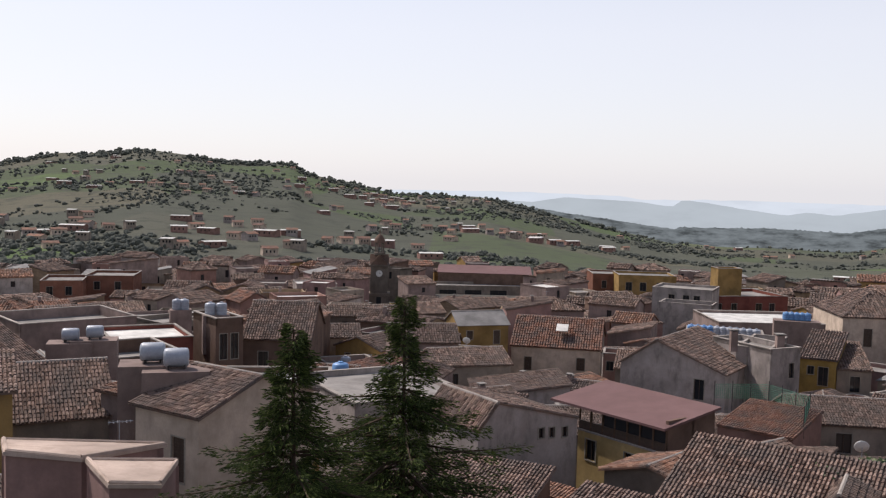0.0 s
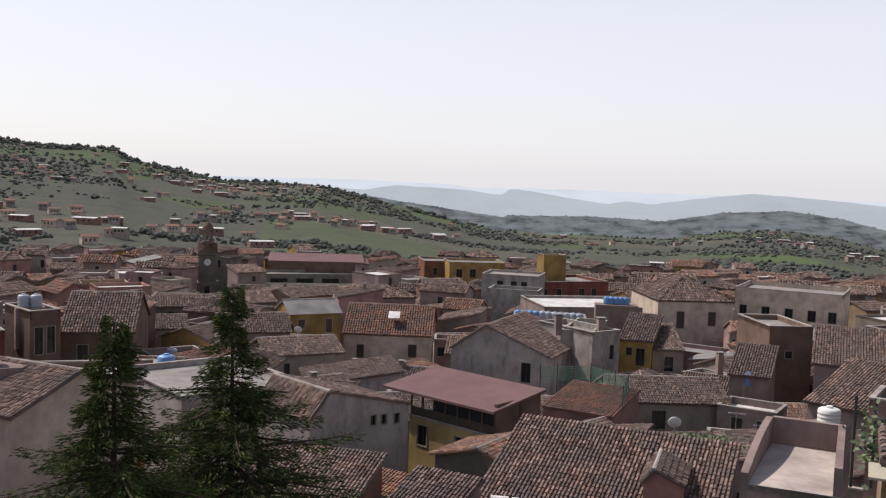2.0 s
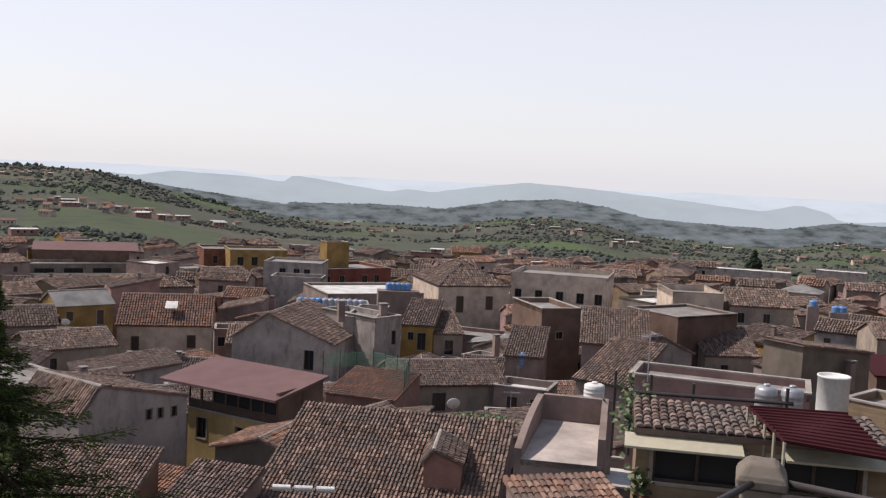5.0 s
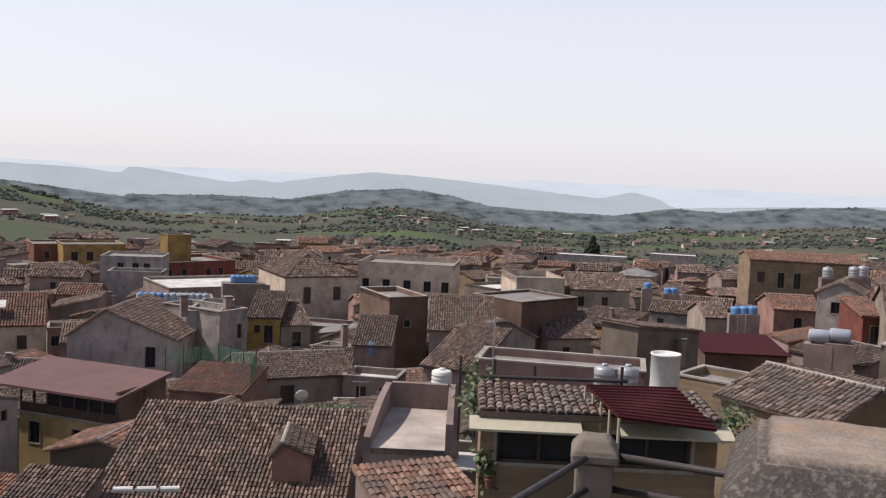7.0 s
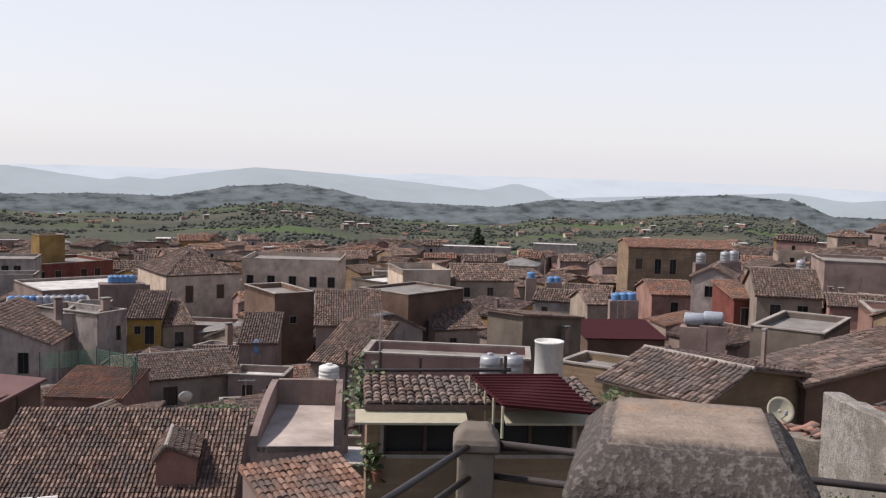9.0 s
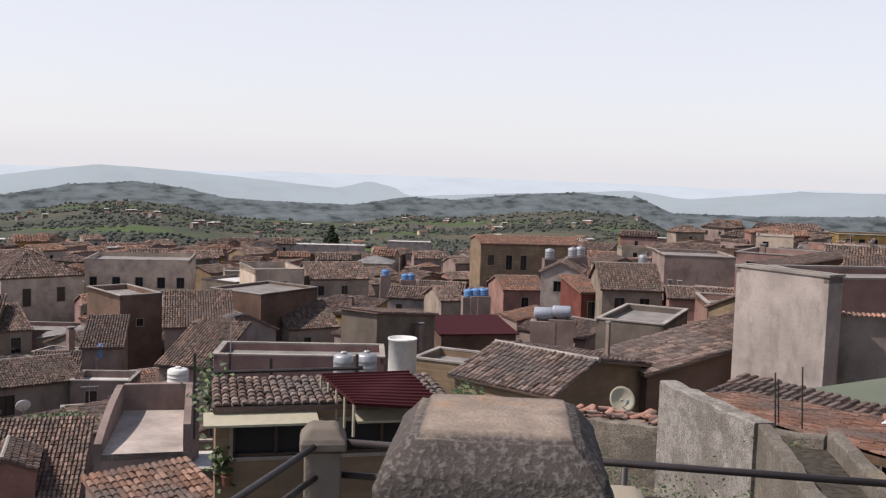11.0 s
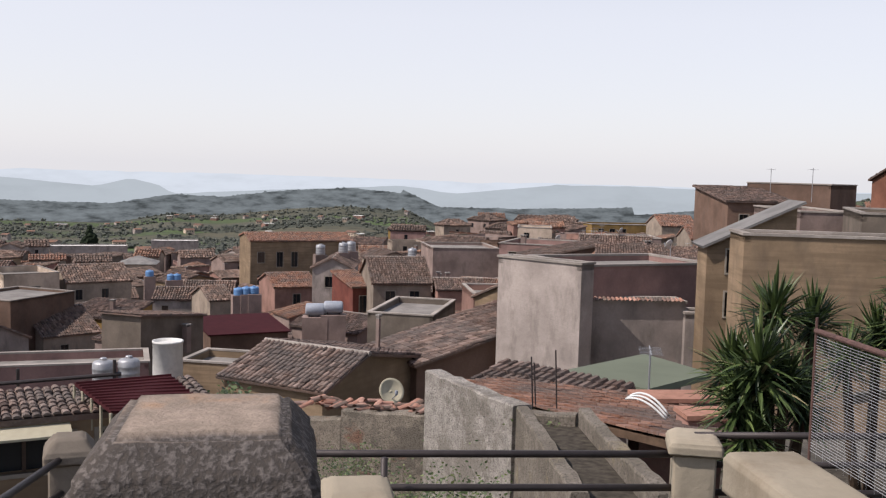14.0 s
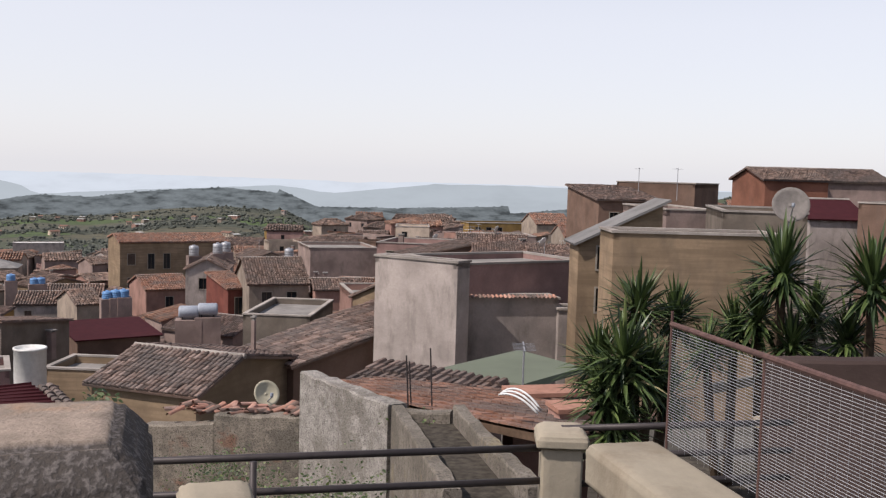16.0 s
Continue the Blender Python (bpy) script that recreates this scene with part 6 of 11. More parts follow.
town(152.4, 211.5, -1, 8.1, 7.9, -23.3, 'gable', 1.5, 'beige', 'old')
town(159.9, 210.1, -41, 7.0, 7.7, -25.9, 'fall', 1.1, 'grey', 'dark')
town(168.6, 203.1, -76, 8.1, 8.4, -25.8, 'end', 1.4, 'cream', 'warm')
town(181.1, 193.6, -57, 6.4, 6.7, -23.2, 'gable', 1.6, 'cream', 'warm')
town(188.3, 184.7, -34, 8.2, 7.8, -24.7, 'flat', 0.4, 'mauve', 'old')
town(193.3, 176.1, -51, 7.3, 6.5, -22.7, 'fall', 1.1, 'cream', 'old')
town(201.8, 169.1, -42, 8.2, 6.1, -23.6, 'gable', 1.3, 'beige', 'old')
town(210.2, 159.5, -70, 8.0, 8.4, -20.1, 'gable', 1.1, 'grey', 'dark')
town(215.6, 146.3, -39, 7.7, 6.6, -19.8, 'shed', 1.2, 'cream', 'old')
town(221.8, 140.1, -63, 9.4, 5.9, -15.1, 'gable', 1.3, 'mauve', 'dark')
town(229.1, 127.6, -36, 8.0, 5.8, -13.4, 'hip', 1.5, 'cream', 'old')
town(236.8, 118.9, -72, 9.3, 6.6, -14.0, 'hip', 1.5, 'cream', 'dark')
town(238.8, 103.8, -41, 8.2, 8.2, -11.8, 'flat', 0.5, 'grey', 'old')
town(254.7, 59.8, -50, 7.3, 6.3, -5.5, 'flat', 0.5, 'brown', 'old')
town(265.8, 28.5, -123, 6.8, 6.6, -7.2, 'hip', 1.3, 'grey', 'warm')
town(261.7, 13.6, -62, 8.0, 6.2, -5.2, 'gable', 1.2, 'mauve', 'old')
town(262.9, 6.4, -78, 8.1, 7.2, -5.2, 'gable', 1.1, 'stone', 'warm')
town(260.8, -6.8, -111, 5.6, 7.9, -7.1, 'flat', 0.6, 'cream', 'new')
town(259.4, -19.5, -67, 7.0, 6.0, -8.4, 'gable', 1.2, 'grey', 'dark')
town(-148.6, 229.3, 63, 6.3, 8.4, -25.0, 'flat', 0.6, 'ochre', 'old')
town(-142.7, 234.5, 42, 6.6, 7.3, -22.4, 'flat', 0.5, 'pink', 'dark')
town(-130.6, 241.4, 56, 8.2, 6.5, -24.5, 'flat', 0.5, 'grey', 'old')
town(-118.2, 242.2, 52, 6.9, 8.5, -24.3, 'hip', 1.3, 'pink', 'old')
town(-109.6, 250.0, 9, 6.5, 7.3, -25.6, 'side', 1.2, 'pink', 'old')
town(-102.2, 254.4, 12, 8.7, 8.3, -26.2, 'flat', 0.6, 'pink', 'old')
town(-86.7, 257.8, 30, 7.4, 6.6, -25.6, 'flat', 0.6, 'stone', 'warm')
town(-75.1, 261.5, 15, 7.6, 6.6, -25.5, 'fall', 0.9, 'stone', 'old')
town(-68.8, 267.9, 10, 9.5, 5.8, -25.7, 'flat', 0.5, 'white', 'old')
town(-50.5, 266.2, 39, 8.0, 7.1, -26.2, 'hip', 1.4, 'white', 'new')
town(-40.8, 268.4, 36, 9.5, 8.2, -25.6, 'end', 1.5, 'cream', 'dark')
town(-30.7, 268.7, 18, 9.4, 6.6, -24.3, 'gable', 1.4, 'grey', 'dark')
town(-16.6, 271.8, 41, 9.3, 8.2, -22.4, 'side', 1.2, 'brown', 'old')
town(27.0, 273.8, -9, 7.7, 7.8, -23.7, 'side', 1.1, 'cream', 'warm')
town(75.8, 263.7, -12, 9.0, 7.2, -25.6, 'flat', 0.5, 'brown', 'dark')
town(88.5, 263.1, -61, 5.8, 5.8, -22.4, 'fall', 1.0, 'beige', 'old')
town(96.2, 257.4, -22, 8.6, 8.2, -25.7, 'end', 1.5, 'ochre', 'old')
town(105.7, 251.2, -25, 7.1, 6.4, -23.6, 'flat', 0.4, 'stone', 'old')
town(117.1, 252.4, -61, 8.6, 6.3, -23.6, 'side', 1.0, 'grey', 'old')
town(129.4, 242.3, -51, 7.4, 7.0, -24.4, 'side', 1.0, 'beige', 'warm')
town(138.1, 239.4, -46, 8.8, 6.6, -26.2, 'hip', 1.3, 'white', 'old')
town(147.5, 229.1, -22, 8.8, 7.1, -25.0, 'gable', 1.4, 'ochre', 'old')
town(162.8, 219.0, -0, 8.5, 8.1, -25.6, 'fall', 1.0, 'grey', 'new')
town(167.9, 217.8, -38, 9.0, 5.9, -25.0, 'gable', 1.2, 'cream', 'new')
town(179.3, 207.4, -48, 7.4, 6.2, -24.9, 'side', 1.2, 'stone', 'dark')
town(184.9, 201.3, -46, 7.0, 8.1, -25.5, 'end', 1.2, 'brown', 'old')
town(195.3, 190.0, -45, 6.5, 7.7, -24.3, 'flat', 0.6, 'stone', 'new')
town(204.7, 184.2, -45, 6.7, 6.4, -23.7, 'flat', 0.6, 'cream', 'dark')
town(211.1, 173.7, -50, 5.6, 5.8, -21.1, 'side', 1.3, 'grey', 'old')
town(219.2, 162.9, -69, 5.8, 7.6, -21.5, 'hip', 1.2, 'grey', 'old')
town(223.3, 152.0, -29, 9.5, 7.7, -19.6, 'shed', 1.0, 'white', 'old')
town(231.0, 146.7, -79, 7.2, 8.0, -15.5, 'gable', 1.2, 'ochre', 'old')
town(238.7, 135.2, -68, 9.3, 5.9, -17.4, 'gable', 1.4, 'grey', 'old')
town(244.5, 128.5, -103, 7.8, 8.0, -12.3, 'hip', 1.6, 'grey', 'dark')
town(250.0, 116.3, -76, 6.9, 5.7, -12.0, 'shed', 1.1, 'brown', 'old')
town(274.2, 8.4, -70, 7.7, 7.4, -6.7, 'hip', 1.3, 'grey', 'old')
town(270.3, -0.3, -58, 9.0, 7.4, -5.4, 'hip', 1.4, 'pink', 'dark')
town(-156.1, 235.7, 65, 8.8, 6.9, -26.5, 'gable', 1.5, 'grey', 'old')
town(-148.6, 240.0, 36, 7.6, 7.0, -26.5, 'flat', 0.4, 'stone', 'old')
town(-135.6, 247.0, 69, 9.5, 5.6, -25.3, 'end', 1.5, 'grey', 'dark')
town(-125.1, 254.8, 20, 6.9, 6.7, -25.9, 'end', 1.5, 'grey', 'old')
town(-113.5, 257.5, 52, 8.6, 8.2, -26.5, 'gable', 1.4, 'mauve', 'dark')
town(-108.8, 264.7, -20, 6.2, 6.6, -25.3, 'flat', 0.4, 'cream', 'dark')
town(-92.5, 270.1, 23, 7.2, 5.9, -25.4, 'hip', 1.5, 'brown', 'dark')
town(-83.5, 269.6, 20, 7.7, 5.7, -25.9, 'side', 1.4, 'cream', 'dark')
town(-71.0, 275.9, 6, 9.3, 8.2, -26.5, 'shed', 1.0, 'grey', 'warm')
town(-57.0, 279.4, 22, 6.3, 6.2, -24.8, 'fall', 0.8, 'grey', 'dark')
town(-51.3, 283.9, -30, 7.6, 7.3, -26.6, 'side', 1.3, 'ochre', 'old')
town(-37.9, 284.2, -4, 8.3, 6.3, -24.8, 'shed', 1.1, 'beige', 'old')
town(-23.4, 281.6, 19, 6.6, 8.5, -25.9, 'gable', 1.3, 'grey', 'old')
town(-14.3, 284.3, -14, 7.7, 8.2, -24.7, 'hip', 1.3, 'pink', 'dark')
town(24.1, 284.0, -49, 6.6, 7.6, -25.3, 'fall', 1.1, 'grey', 'old')
town(74.0, 274.3, 30, 6.0, 6.3, -26.6, 'side', 1.2, 'stone', 'dark')
town(82.4, 274.1, -26, 8.4, 7.5, -25.4, 'flat', 0.6, 'brown', 'old')
town(95.9, 263.6, 10, 7.4, 6.4, -23.8, 'fall', 0.8, 'pink', 'dark')
town(101.6, 265.9, -30, 8.5, 8.3, -22.7, 'fall', 1.1, 'pink', 'dark')
town(116.4, 256.7, -12, 6.5, 7.7, -24.7, 'flat', 0.5, 'cream', 'warm')
town(128.0, 252.8, 10, 9.0, 5.9, -25.4, 'gable', 1.6, 'grey', 'warm')
town(138.7, 247.4, -16, 5.8, 6.8, -24.7, 'gable', 1.3, 'grey', 'warm')
town(147.7, 240.4, -26, 6.9, 5.8, -26.5, 'shed', 1.2, 'beige', 'dark')
town(155.3, 234.6, -28, 8.5, 6.7, -23.8, 'hip', 1.2, 'grey', 'warm')
town(166.4, 229.1, -52, 6.7, 8.5, -24.7, 'gable', 1.2, 'stone', 'old')
town(177.1, 221.9, -28, 8.7, 6.6, -26.1, 'end', 1.4, 'brown', 'old')
town(189.6, 209.8, -4, 6.3, 8.4, -25.9, 'shed', 1.2, 'brown', 'dark')
town(196.4, 207.8, -67, 7.7, 7.1, -24.5, 'end', 1.4, 'grey', 'dark')
town(201.4, 200.4, -42, 9.4, 6.3, -24.0, 'fall', 0.9, 'grey', 'warm')
town(214.2, 186.6, -14, 9.1, 7.0, -24.4, 'gable', 1.3, 'white', 'dark')
town(217.2, 178.5, -27, 5.8, 6.4, -24.1, 'shed', 1.4, 'mauve', 'warm')
town(227.3, 172.0, -66, 8.5, 7.8, -22.6, 'shed', 1.4, 'mauve', 'old')
town(231.1, 161.7, -47, 8.3, 8.1, -20.9, 'hip', 1.6, 'cream', 'warm')
town(242.6, 152.0, -98, 6.4, 6.9, -18.8, 'side', 1.4, 'brown', 'old')
town(249.3, 137.0, -23, 6.0, 7.0, -17.3, 'gable', 1.4, 'cream', 'dark')
town(252.7, 129.1, -61, 7.7, 7.1, -12.4, 'shed', 1.4, 'white', 'warm')
town(254.3, 118.9, -45, 6.6, 7.8, -14.5, 'gable', 1.5, 'pink', 'warm')
town(262.2, 111.8, -57, 8.2, 7.1, -13.8, 'gable', 1.2, 'cream', 'old')
town(277.6, 65.3, -111, 5.9, 7.6, -7.1, 'side', 1.1, 'cream', 'dark')
town(278.6, 49.3, -64, 7.5, 6.0, -8.9, 'flat', 0.5, 'stone', 'dark')
town(280.1, 41.4, -77, 8.0, 7.1, -9.5, 'flat', 0.5, 'ochre', 'warm')
town(285.0, 5.3, -127, 6.0, 5.6, -5.7, 'shed', 1.4, 'cream', 'old')
town(282.8, -31.7, -56, 7.9, 7.2, -7.8, 'side', 1.0, 'ochre', 'warm')
town(-160.1, 242.5, 71, 8.2, 8.6, -25.8, 'gable', 1.4, 'cream', 'old')
town(-154.1, 252.8, 13, 8.2, 6.1, -27.1, 'flat', 0.4, 'cream', 'warm')
town(-143.8, 260.5, 28, 6.4, 6.2, -23.4, 'gable', 1.5, 'grey', 'old')
town(-132.7, 263.7, 11, 8.2, 8.0, -26.5, 'gable', 1.5, 'grey', 'old')
town(-118.2, 266.9, 62, 9.1, 7.0, -26.4, 'side', 1.3, 'beige', 'old')
town(-109.2, 275.3, 59, 6.5, 6.3, -26.6, 'fall', 0.8, 'cream', 'old')
town(-101.1, 278.9, 11, 8.6, 8.1, -24.6, 'flat', 0.6, 'pink', 'dark')
town(-87.0, 280.6, 7, 6.8, 6.2, -27.0, 'shed', 1.2, 'white', 'old')
town(-74.6, 285.2, 13, 8.2, 8.3, -27.1, 'flat', 0.5, 'ochre', 'dark')
town(-63.5, 288.4, 23, 6.5, 7.2, -27.2, 'gable', 1.2, 'grey', 'warm')
town(-51.7, 287.5, 20, 6.5, 6.6, -23.2, 'flat', 0.4, 'mauve', 'new')
town(-39.7, 291.1, -13, 7.4, 8.1, -25.2, 'flat', 0.4, 'grey', 'old')
town(-29.6, 293.5, -8, 5.9, 5.8, -26.4, 'end', 1.3, 'white', 'old')
town(-18.2, 293.3, -4, 6.6, 7.1, -25.2, 'flat', 0.5, 'stone', 'old')
town(28.8, 298.6, -47, 9.2, 7.3, -27.2, 'shed', 1.0, 'grey', 'dark')
town(42.0, 293.2, -1, 7.5, 7.1, -26.6, 'fall', 0.9, 'cream', 'old')
town(57.8, 286.9, -7, 5.7, 6.2, -25.8, 'flat', 0.4, 'cream', 'warm')
town(67.9, 286.5, -2, 6.3, 8.3, -25.9, 'hip', 1.2, 'white', 'new')
town(80.1, 283.0, 20, 9.2, 7.3, -26.6, 'shed', 1.0, 'grey', 'dark')
town(89.8, 282.3, -57, 7.0, 5.9, -25.8, 'gable', 1.4, 'grey', 'dark')
town(100.5, 278.4, -31, 8.6, 6.5, -25.9, 'hip', 1.4, 'cream', 'old')
town(110.3, 270.9, -11, 7.2, 8.6, -25.2, 'side', 1.1, 'pink', 'dark')
town(123.9, 267.3, -32, 7.0, 5.7, -25.8, 'side', 1.1, 'mauve', 'warm')
town(136.1, 260.1, -4, 9.1, 7.6, -24.5, 'flat', 0.5, 'grey', 'dark')
town(143.4, 257.2, -14, 9.6, 7.3, -25.4, 'flat', 0.5, 'ochre', 'old')
town(155.9, 245.9, -3, 8.7, 7.3, -26.4, 'side', 1.3, 'ochre', 'warm')
town(164.1, 246.1, -73, 6.8, 6.0, -23.2, 'gable', 1.2, 'pink', 'dark')
town(172.9, 237.3, -50, 6.1, 8.2, -23.2, 'end', 1.2, 'white', 'dark')
town(185.6, 233.6, -44, 6.6, 5.6, -27.3, 'shed', 1.1, 'brown', 'dark')
town(193.4, 224.0, -30, 9.4, 6.9, -27.2, 'hip', 1.4, 'stone', 'old')
town(202.0, 215.2, -49, 6.0, 8.3, -25.8, 'hip', 1.6, 'brown', 'old')
town(211.4, 207.3, -83, 6.8, 8.3, -25.2, 'side', 1.2, 'grey', 'old')
town(222.7, 196.8, -56, 5.7, 7.0, -24.7, 'gable', 1.2, 'brown', 'old')
town(230.5, 189.8, -71, 9.1, 5.7, -23.7, 'flat', 0.4, 'cream', 'old')
town(236.3, 177.3, -58, 6.4, 6.0, -21.9, 'shed', 1.1, 'cream', 'old')
town(244.7, 171.3, -92, 9.4, 8.5, -21.4, 'gable', 1.2, 'pink', 'old')
town(249.3, 157.0, -66, 7.2, 6.3, -17.2, 'hip', 1.6, 'grey', 'old')
town(256.2, 152.8, -82, 7.7, 7.6, -20.1, 'flat', 0.5, 'ochre', 'dark')
town(260.9, 135.3, -35, 7.1, 6.2, -18.0, 'gable', 1.4, 'ochre', 'dark')
town(266.0, 123.0, -54, 5.9, 7.0, -16.8, 'gable', 1.2, 'ochre', 'old')
town(275.7, 120.0, -109, 9.3, 7.4, -12.8, 'end', 1.4, 'grey', 'dark')
town(283.7, 79.9, -64, 5.6, 8.1, -12.9, 'hip', 1.6, 'cream', 'warm')
town(291.0, 57.9, -92, 8.8, 5.6, -11.9, 'shed', 1.4, 'beige', 'warm')
town(291.9, 48.9, -95, 6.8, 7.9, -8.8, 'flat', 0.5, 'grey', 'old')
town(299.5, 22.7, -129, 8.0, 8.6, -13.3, 'side', 1.3, 'grey', 'old')
town(293.8, -1.9, -106, 6.3, 6.9, -9.2, 'shed', 1.1, 'grey', 'warm')
town(297.3, -12.3, -100, 6.2, 7.3, -10.7, 'flat', 0.5, 'grey', 'dark')
town(293.6, -24.1, -108, 6.8, 6.0, -9.3, 'hip', 1.6, 'grey', 'old')
town(-169.1, 256.5, 15, 6.6, 6.0, -23.9, 'side', 1.3, 'white', 'new')
town(-159.1, 262.5, 17, 7.5, 7.0, -26.6, 'fall', 0.9, 'grey', 'dark')
town(-152.6, 267.3, 15, 9.0, 8.0, -26.6, 'end', 1.1, 'pink', 'old')
town(-136.5, 272.0, 67, 7.7, 7.3, -26.6, 'shed', 1.1, 'beige', 'old')
town(-125.1, 277.3, 14, 6.8, 7.6, -25.8, 'flat', 0.5, 'white', 'dark')
town(-116.0, 283.6, -15, 5.6, 8.1, -26.5, 'side', 1.0, 'stone', 'old')
town(-103.8, 287.3, 52, 9.5, 8.5, -25.3, 'side', 1.2, 'grey', 'old')
town(-95.1, 290.1, 12, 8.7, 6.6, -27.1, 'flat', 0.5, 'cream', 'old')
town(-79.8, 297.0, 6, 6.7, 5.6, -26.6, 'gable', 1.3, 'cream', 'warm')
town(-70.0, 298.1, 48, 8.8, 6.0, -26.1, 'shed', 1.2, 'brown', 'dark')
town(-55.7, 299.0, 50, 8.1, 8.6, -26.6, 'flat', 0.6, 'grey', 'warm')
town(-44.2, 301.0, -3, 6.0, 8.3, -25.9, 'hip', 1.5, 'pink', 'warm')
town(-38.0, 304.0, -33, 7.9, 8.3, -25.0, 'shed', 1.1, 'white', 'dark')
town(-17.4, 302.5, 18, 5.7, 6.6, -23.8, 'flat', 0.5, 'grey', 'old')
town(-11.3, 307.2, 20, 9.2, 5.9, -25.3, 'gable', 1.3, 'grey', 'new')
town(38.7, 307.1, -30, 5.8, 5.9, -27.3, 'end', 1.1, 'brown', 'dark')
town(51.8, 302.6, -30, 7.0, 6.4, -23.9, 'gable', 1.4, 'cream', 'old')
town(62.4, 299.3, 13, 9.1, 7.9, -24.1, 'hip', 1.7, 'grey', 'old')
town(74.8, 297.7, -20, 6.9, 7.8, -27.2, 'flat', 0.5, 'white', 'old')
town(87.2, 299.2, -55, 9.1, 7.4, -27.9, 'flat', 0.5, 'ochre', 'warm')
town(97.7, 287.0, 17, 5.9, 5.8, -26.4, 'gable', 1.6, 'pink', 'old')
town(109.0, 287.9, -36, 5.9, 6.9, -26.0, 'shed', 1.3, 'white', 'old')
town(121.1, 279.9, -20, 9.3, 6.7, -23.9, 'shed', 1.4, 'ochre', 'new')
town(131.1, 279.1, -32, 7.0, 6.1, -26.1, 'end', 1.4, 'cream', 'old')
town(144.6, 274.7, -46, 8.2, 5.6, -26.1, 'gable', 1.2, 'white', 'warm')
town(152.2, 271.0, -71, 7.5, 7.9, -26.1, 'gable', 1.3, 'grey', 'old')
town(162.1, 263.9, -66, 9.2, 7.4, -26.6, 'end', 1.2, 'grey', 'old')
town(175.0, 250.3, -27, 7.6, 8.0, -26.0, 'shed', 1.4, 'pink', 'old')
town(185.8, 242.7, -35, 6.4, 8.1, -24.0, 'gable', 1.6, 'white', 'old')
town(196.9, 235.1, -13, 6.0, 8.2, -28.0, 'gable', 1.1, 'mauve', 'old')
town(201.3, 226.3, -6, 9.0, 5.7, -27.8, 'gable', 1.2, 'grey', 'dark')
town(209.1, 219.0, -25, 6.6, 6.5, -26.0, 'fall', 1.1, 'white', 'warm')
town(220.2, 209.7, -5, 6.5, 6.7, -27.3, 'flat', 0.4, 'pink', 'dark')
town(226.5, 205.6, -71, 7.3, 6.1, -25.5, 'end', 1.2, 'cream', 'old')
town(236.8, 198.1, -92, 6.7, 7.2, -23.5, 'end', 1.2, 'stone', 'old')
town(244.1, 183.5, -67, 6.5, 6.6, -23.7, 'end', 1.3, 'pink', 'old')
town(252.0, 174.5, -62, 6.8, 7.6, -24.3, 'flat', 0.5, 'grey', 'old')
town(258.9, 164.0, -69, 8.2, 7.4, -21.3, 'hip', 1.3, 'grey', 'old')
town(262.7, 153.7, -56, 5.6, 5.9, -22.0, 'shed', 1.4, 'grey', 'old')
town(270.0, 137.0, -20, 7.3, 8.5, -19.6, 'gable', 1.6, 'grey', 'dark')
town(273.0, 129.9, -53, 6.1, 8.5, -15.8, 'end', 1.2, 'ochre', 'dark')
town(282.7, 123.0, -110, 5.8, 7.8, -18.5, 'shed', 1.4, 'pink', 'dark')
town(287.3, 109.2, -84, 5.8, 5.7, -15.6, 'flat', 0.5, 'cream', 'dark')
town(297.5, 77.6, -77, 6.2, 6.7, -14.4, 'side', 1.4, 'pink', 'old')
town(297.0, 63.6, -47, 9.0, 5.7, -14.1, 'fall', 1.0, 'grey', 'warm')
town(304.0, 54.7, -120, 5.7, 8.1, -12.7, 'hip', 1.5, 'cream', 'warm')
town(306.0, 18.4, -94, 7.4, 5.8, -16.0, 'flat', 0.5, 'cream', 'dark')
town(305.1, -10.1, -79, 6.2, 6.2, -15.4, 'fall', 1.1, 'ochre', 'dark')
town(305.8, -21.3, -94, 6.6, 7.0, -14.6, 'gable', 1.1, 'cream', 'old')
town(-178.6, 263.2, -1, 6.0, 8.0, -27.8, 'gable', 1.1, 'stone', 'dark')
town(-165.3, 270.2, 26, 9.0, 8.1, -25.8, 'end', 1.2, 'beige', 'warm')
town(-153.7, 276.8, 21, 8.5, 7.6, -24.6, 'gable', 1.4, 'grey', 'old')
town(-145.3, 283.3, 32, 7.0, 7.7, -28.6, 'side', 1.3, 'brown', 'dark')
town(-132.4, 287.6, 53, 6.0, 7.3, -27.9, 'end', 1.4, 'cream', 'dark')
town(-121.6, 294.9, 27, 7.5, 6.7, -26.8, 'hip', 1.4, 'grey', 'old')
town(-108.9, 294.6, 50, 9.3, 6.9, -24.6, 'flat', 0.6, 'white', 'dark')
town(-101.4, 304.2, -18, 9.5, 7.4, -24.6, 'gable', 1.4, 'white', 'old')
town(-89.4, 304.3, 2, 7.5, 7.6, -28.4, 'flat', 0.6, 'grey', 'old')
town(-75.8, 307.6, 16, 8.0, 6.2, -27.8, 'gable', 1.2, 'ochre', 'old')
town(-64.3, 313.7, -32, 7.7, 5.9, -27.8, 'side', 1.3, 'cream', 'old')
town(-52.9, 313.3, 22, 7.9, 5.6, -26.7, 'side', 1.1, 'ochre', 'old')
town(-40.9, 315.5, 6, 6.2, 8.3, -24.7, 'flat', 0.5, 'grey', 'warm')
town(-29.1, 316.3, -8, 8.7, 6.7, -26.6, 'gable', 1.6, 'cream', 'old')
town(-14.9, 318.3, -15, 7.9, 6.5, -26.6, 'fall', 0.9, 'beige', 'old')
town(-2.4, 319.0, 12, 8.7, 5.7, -28.0, 'side', 1.1, 'ochre', 'old')
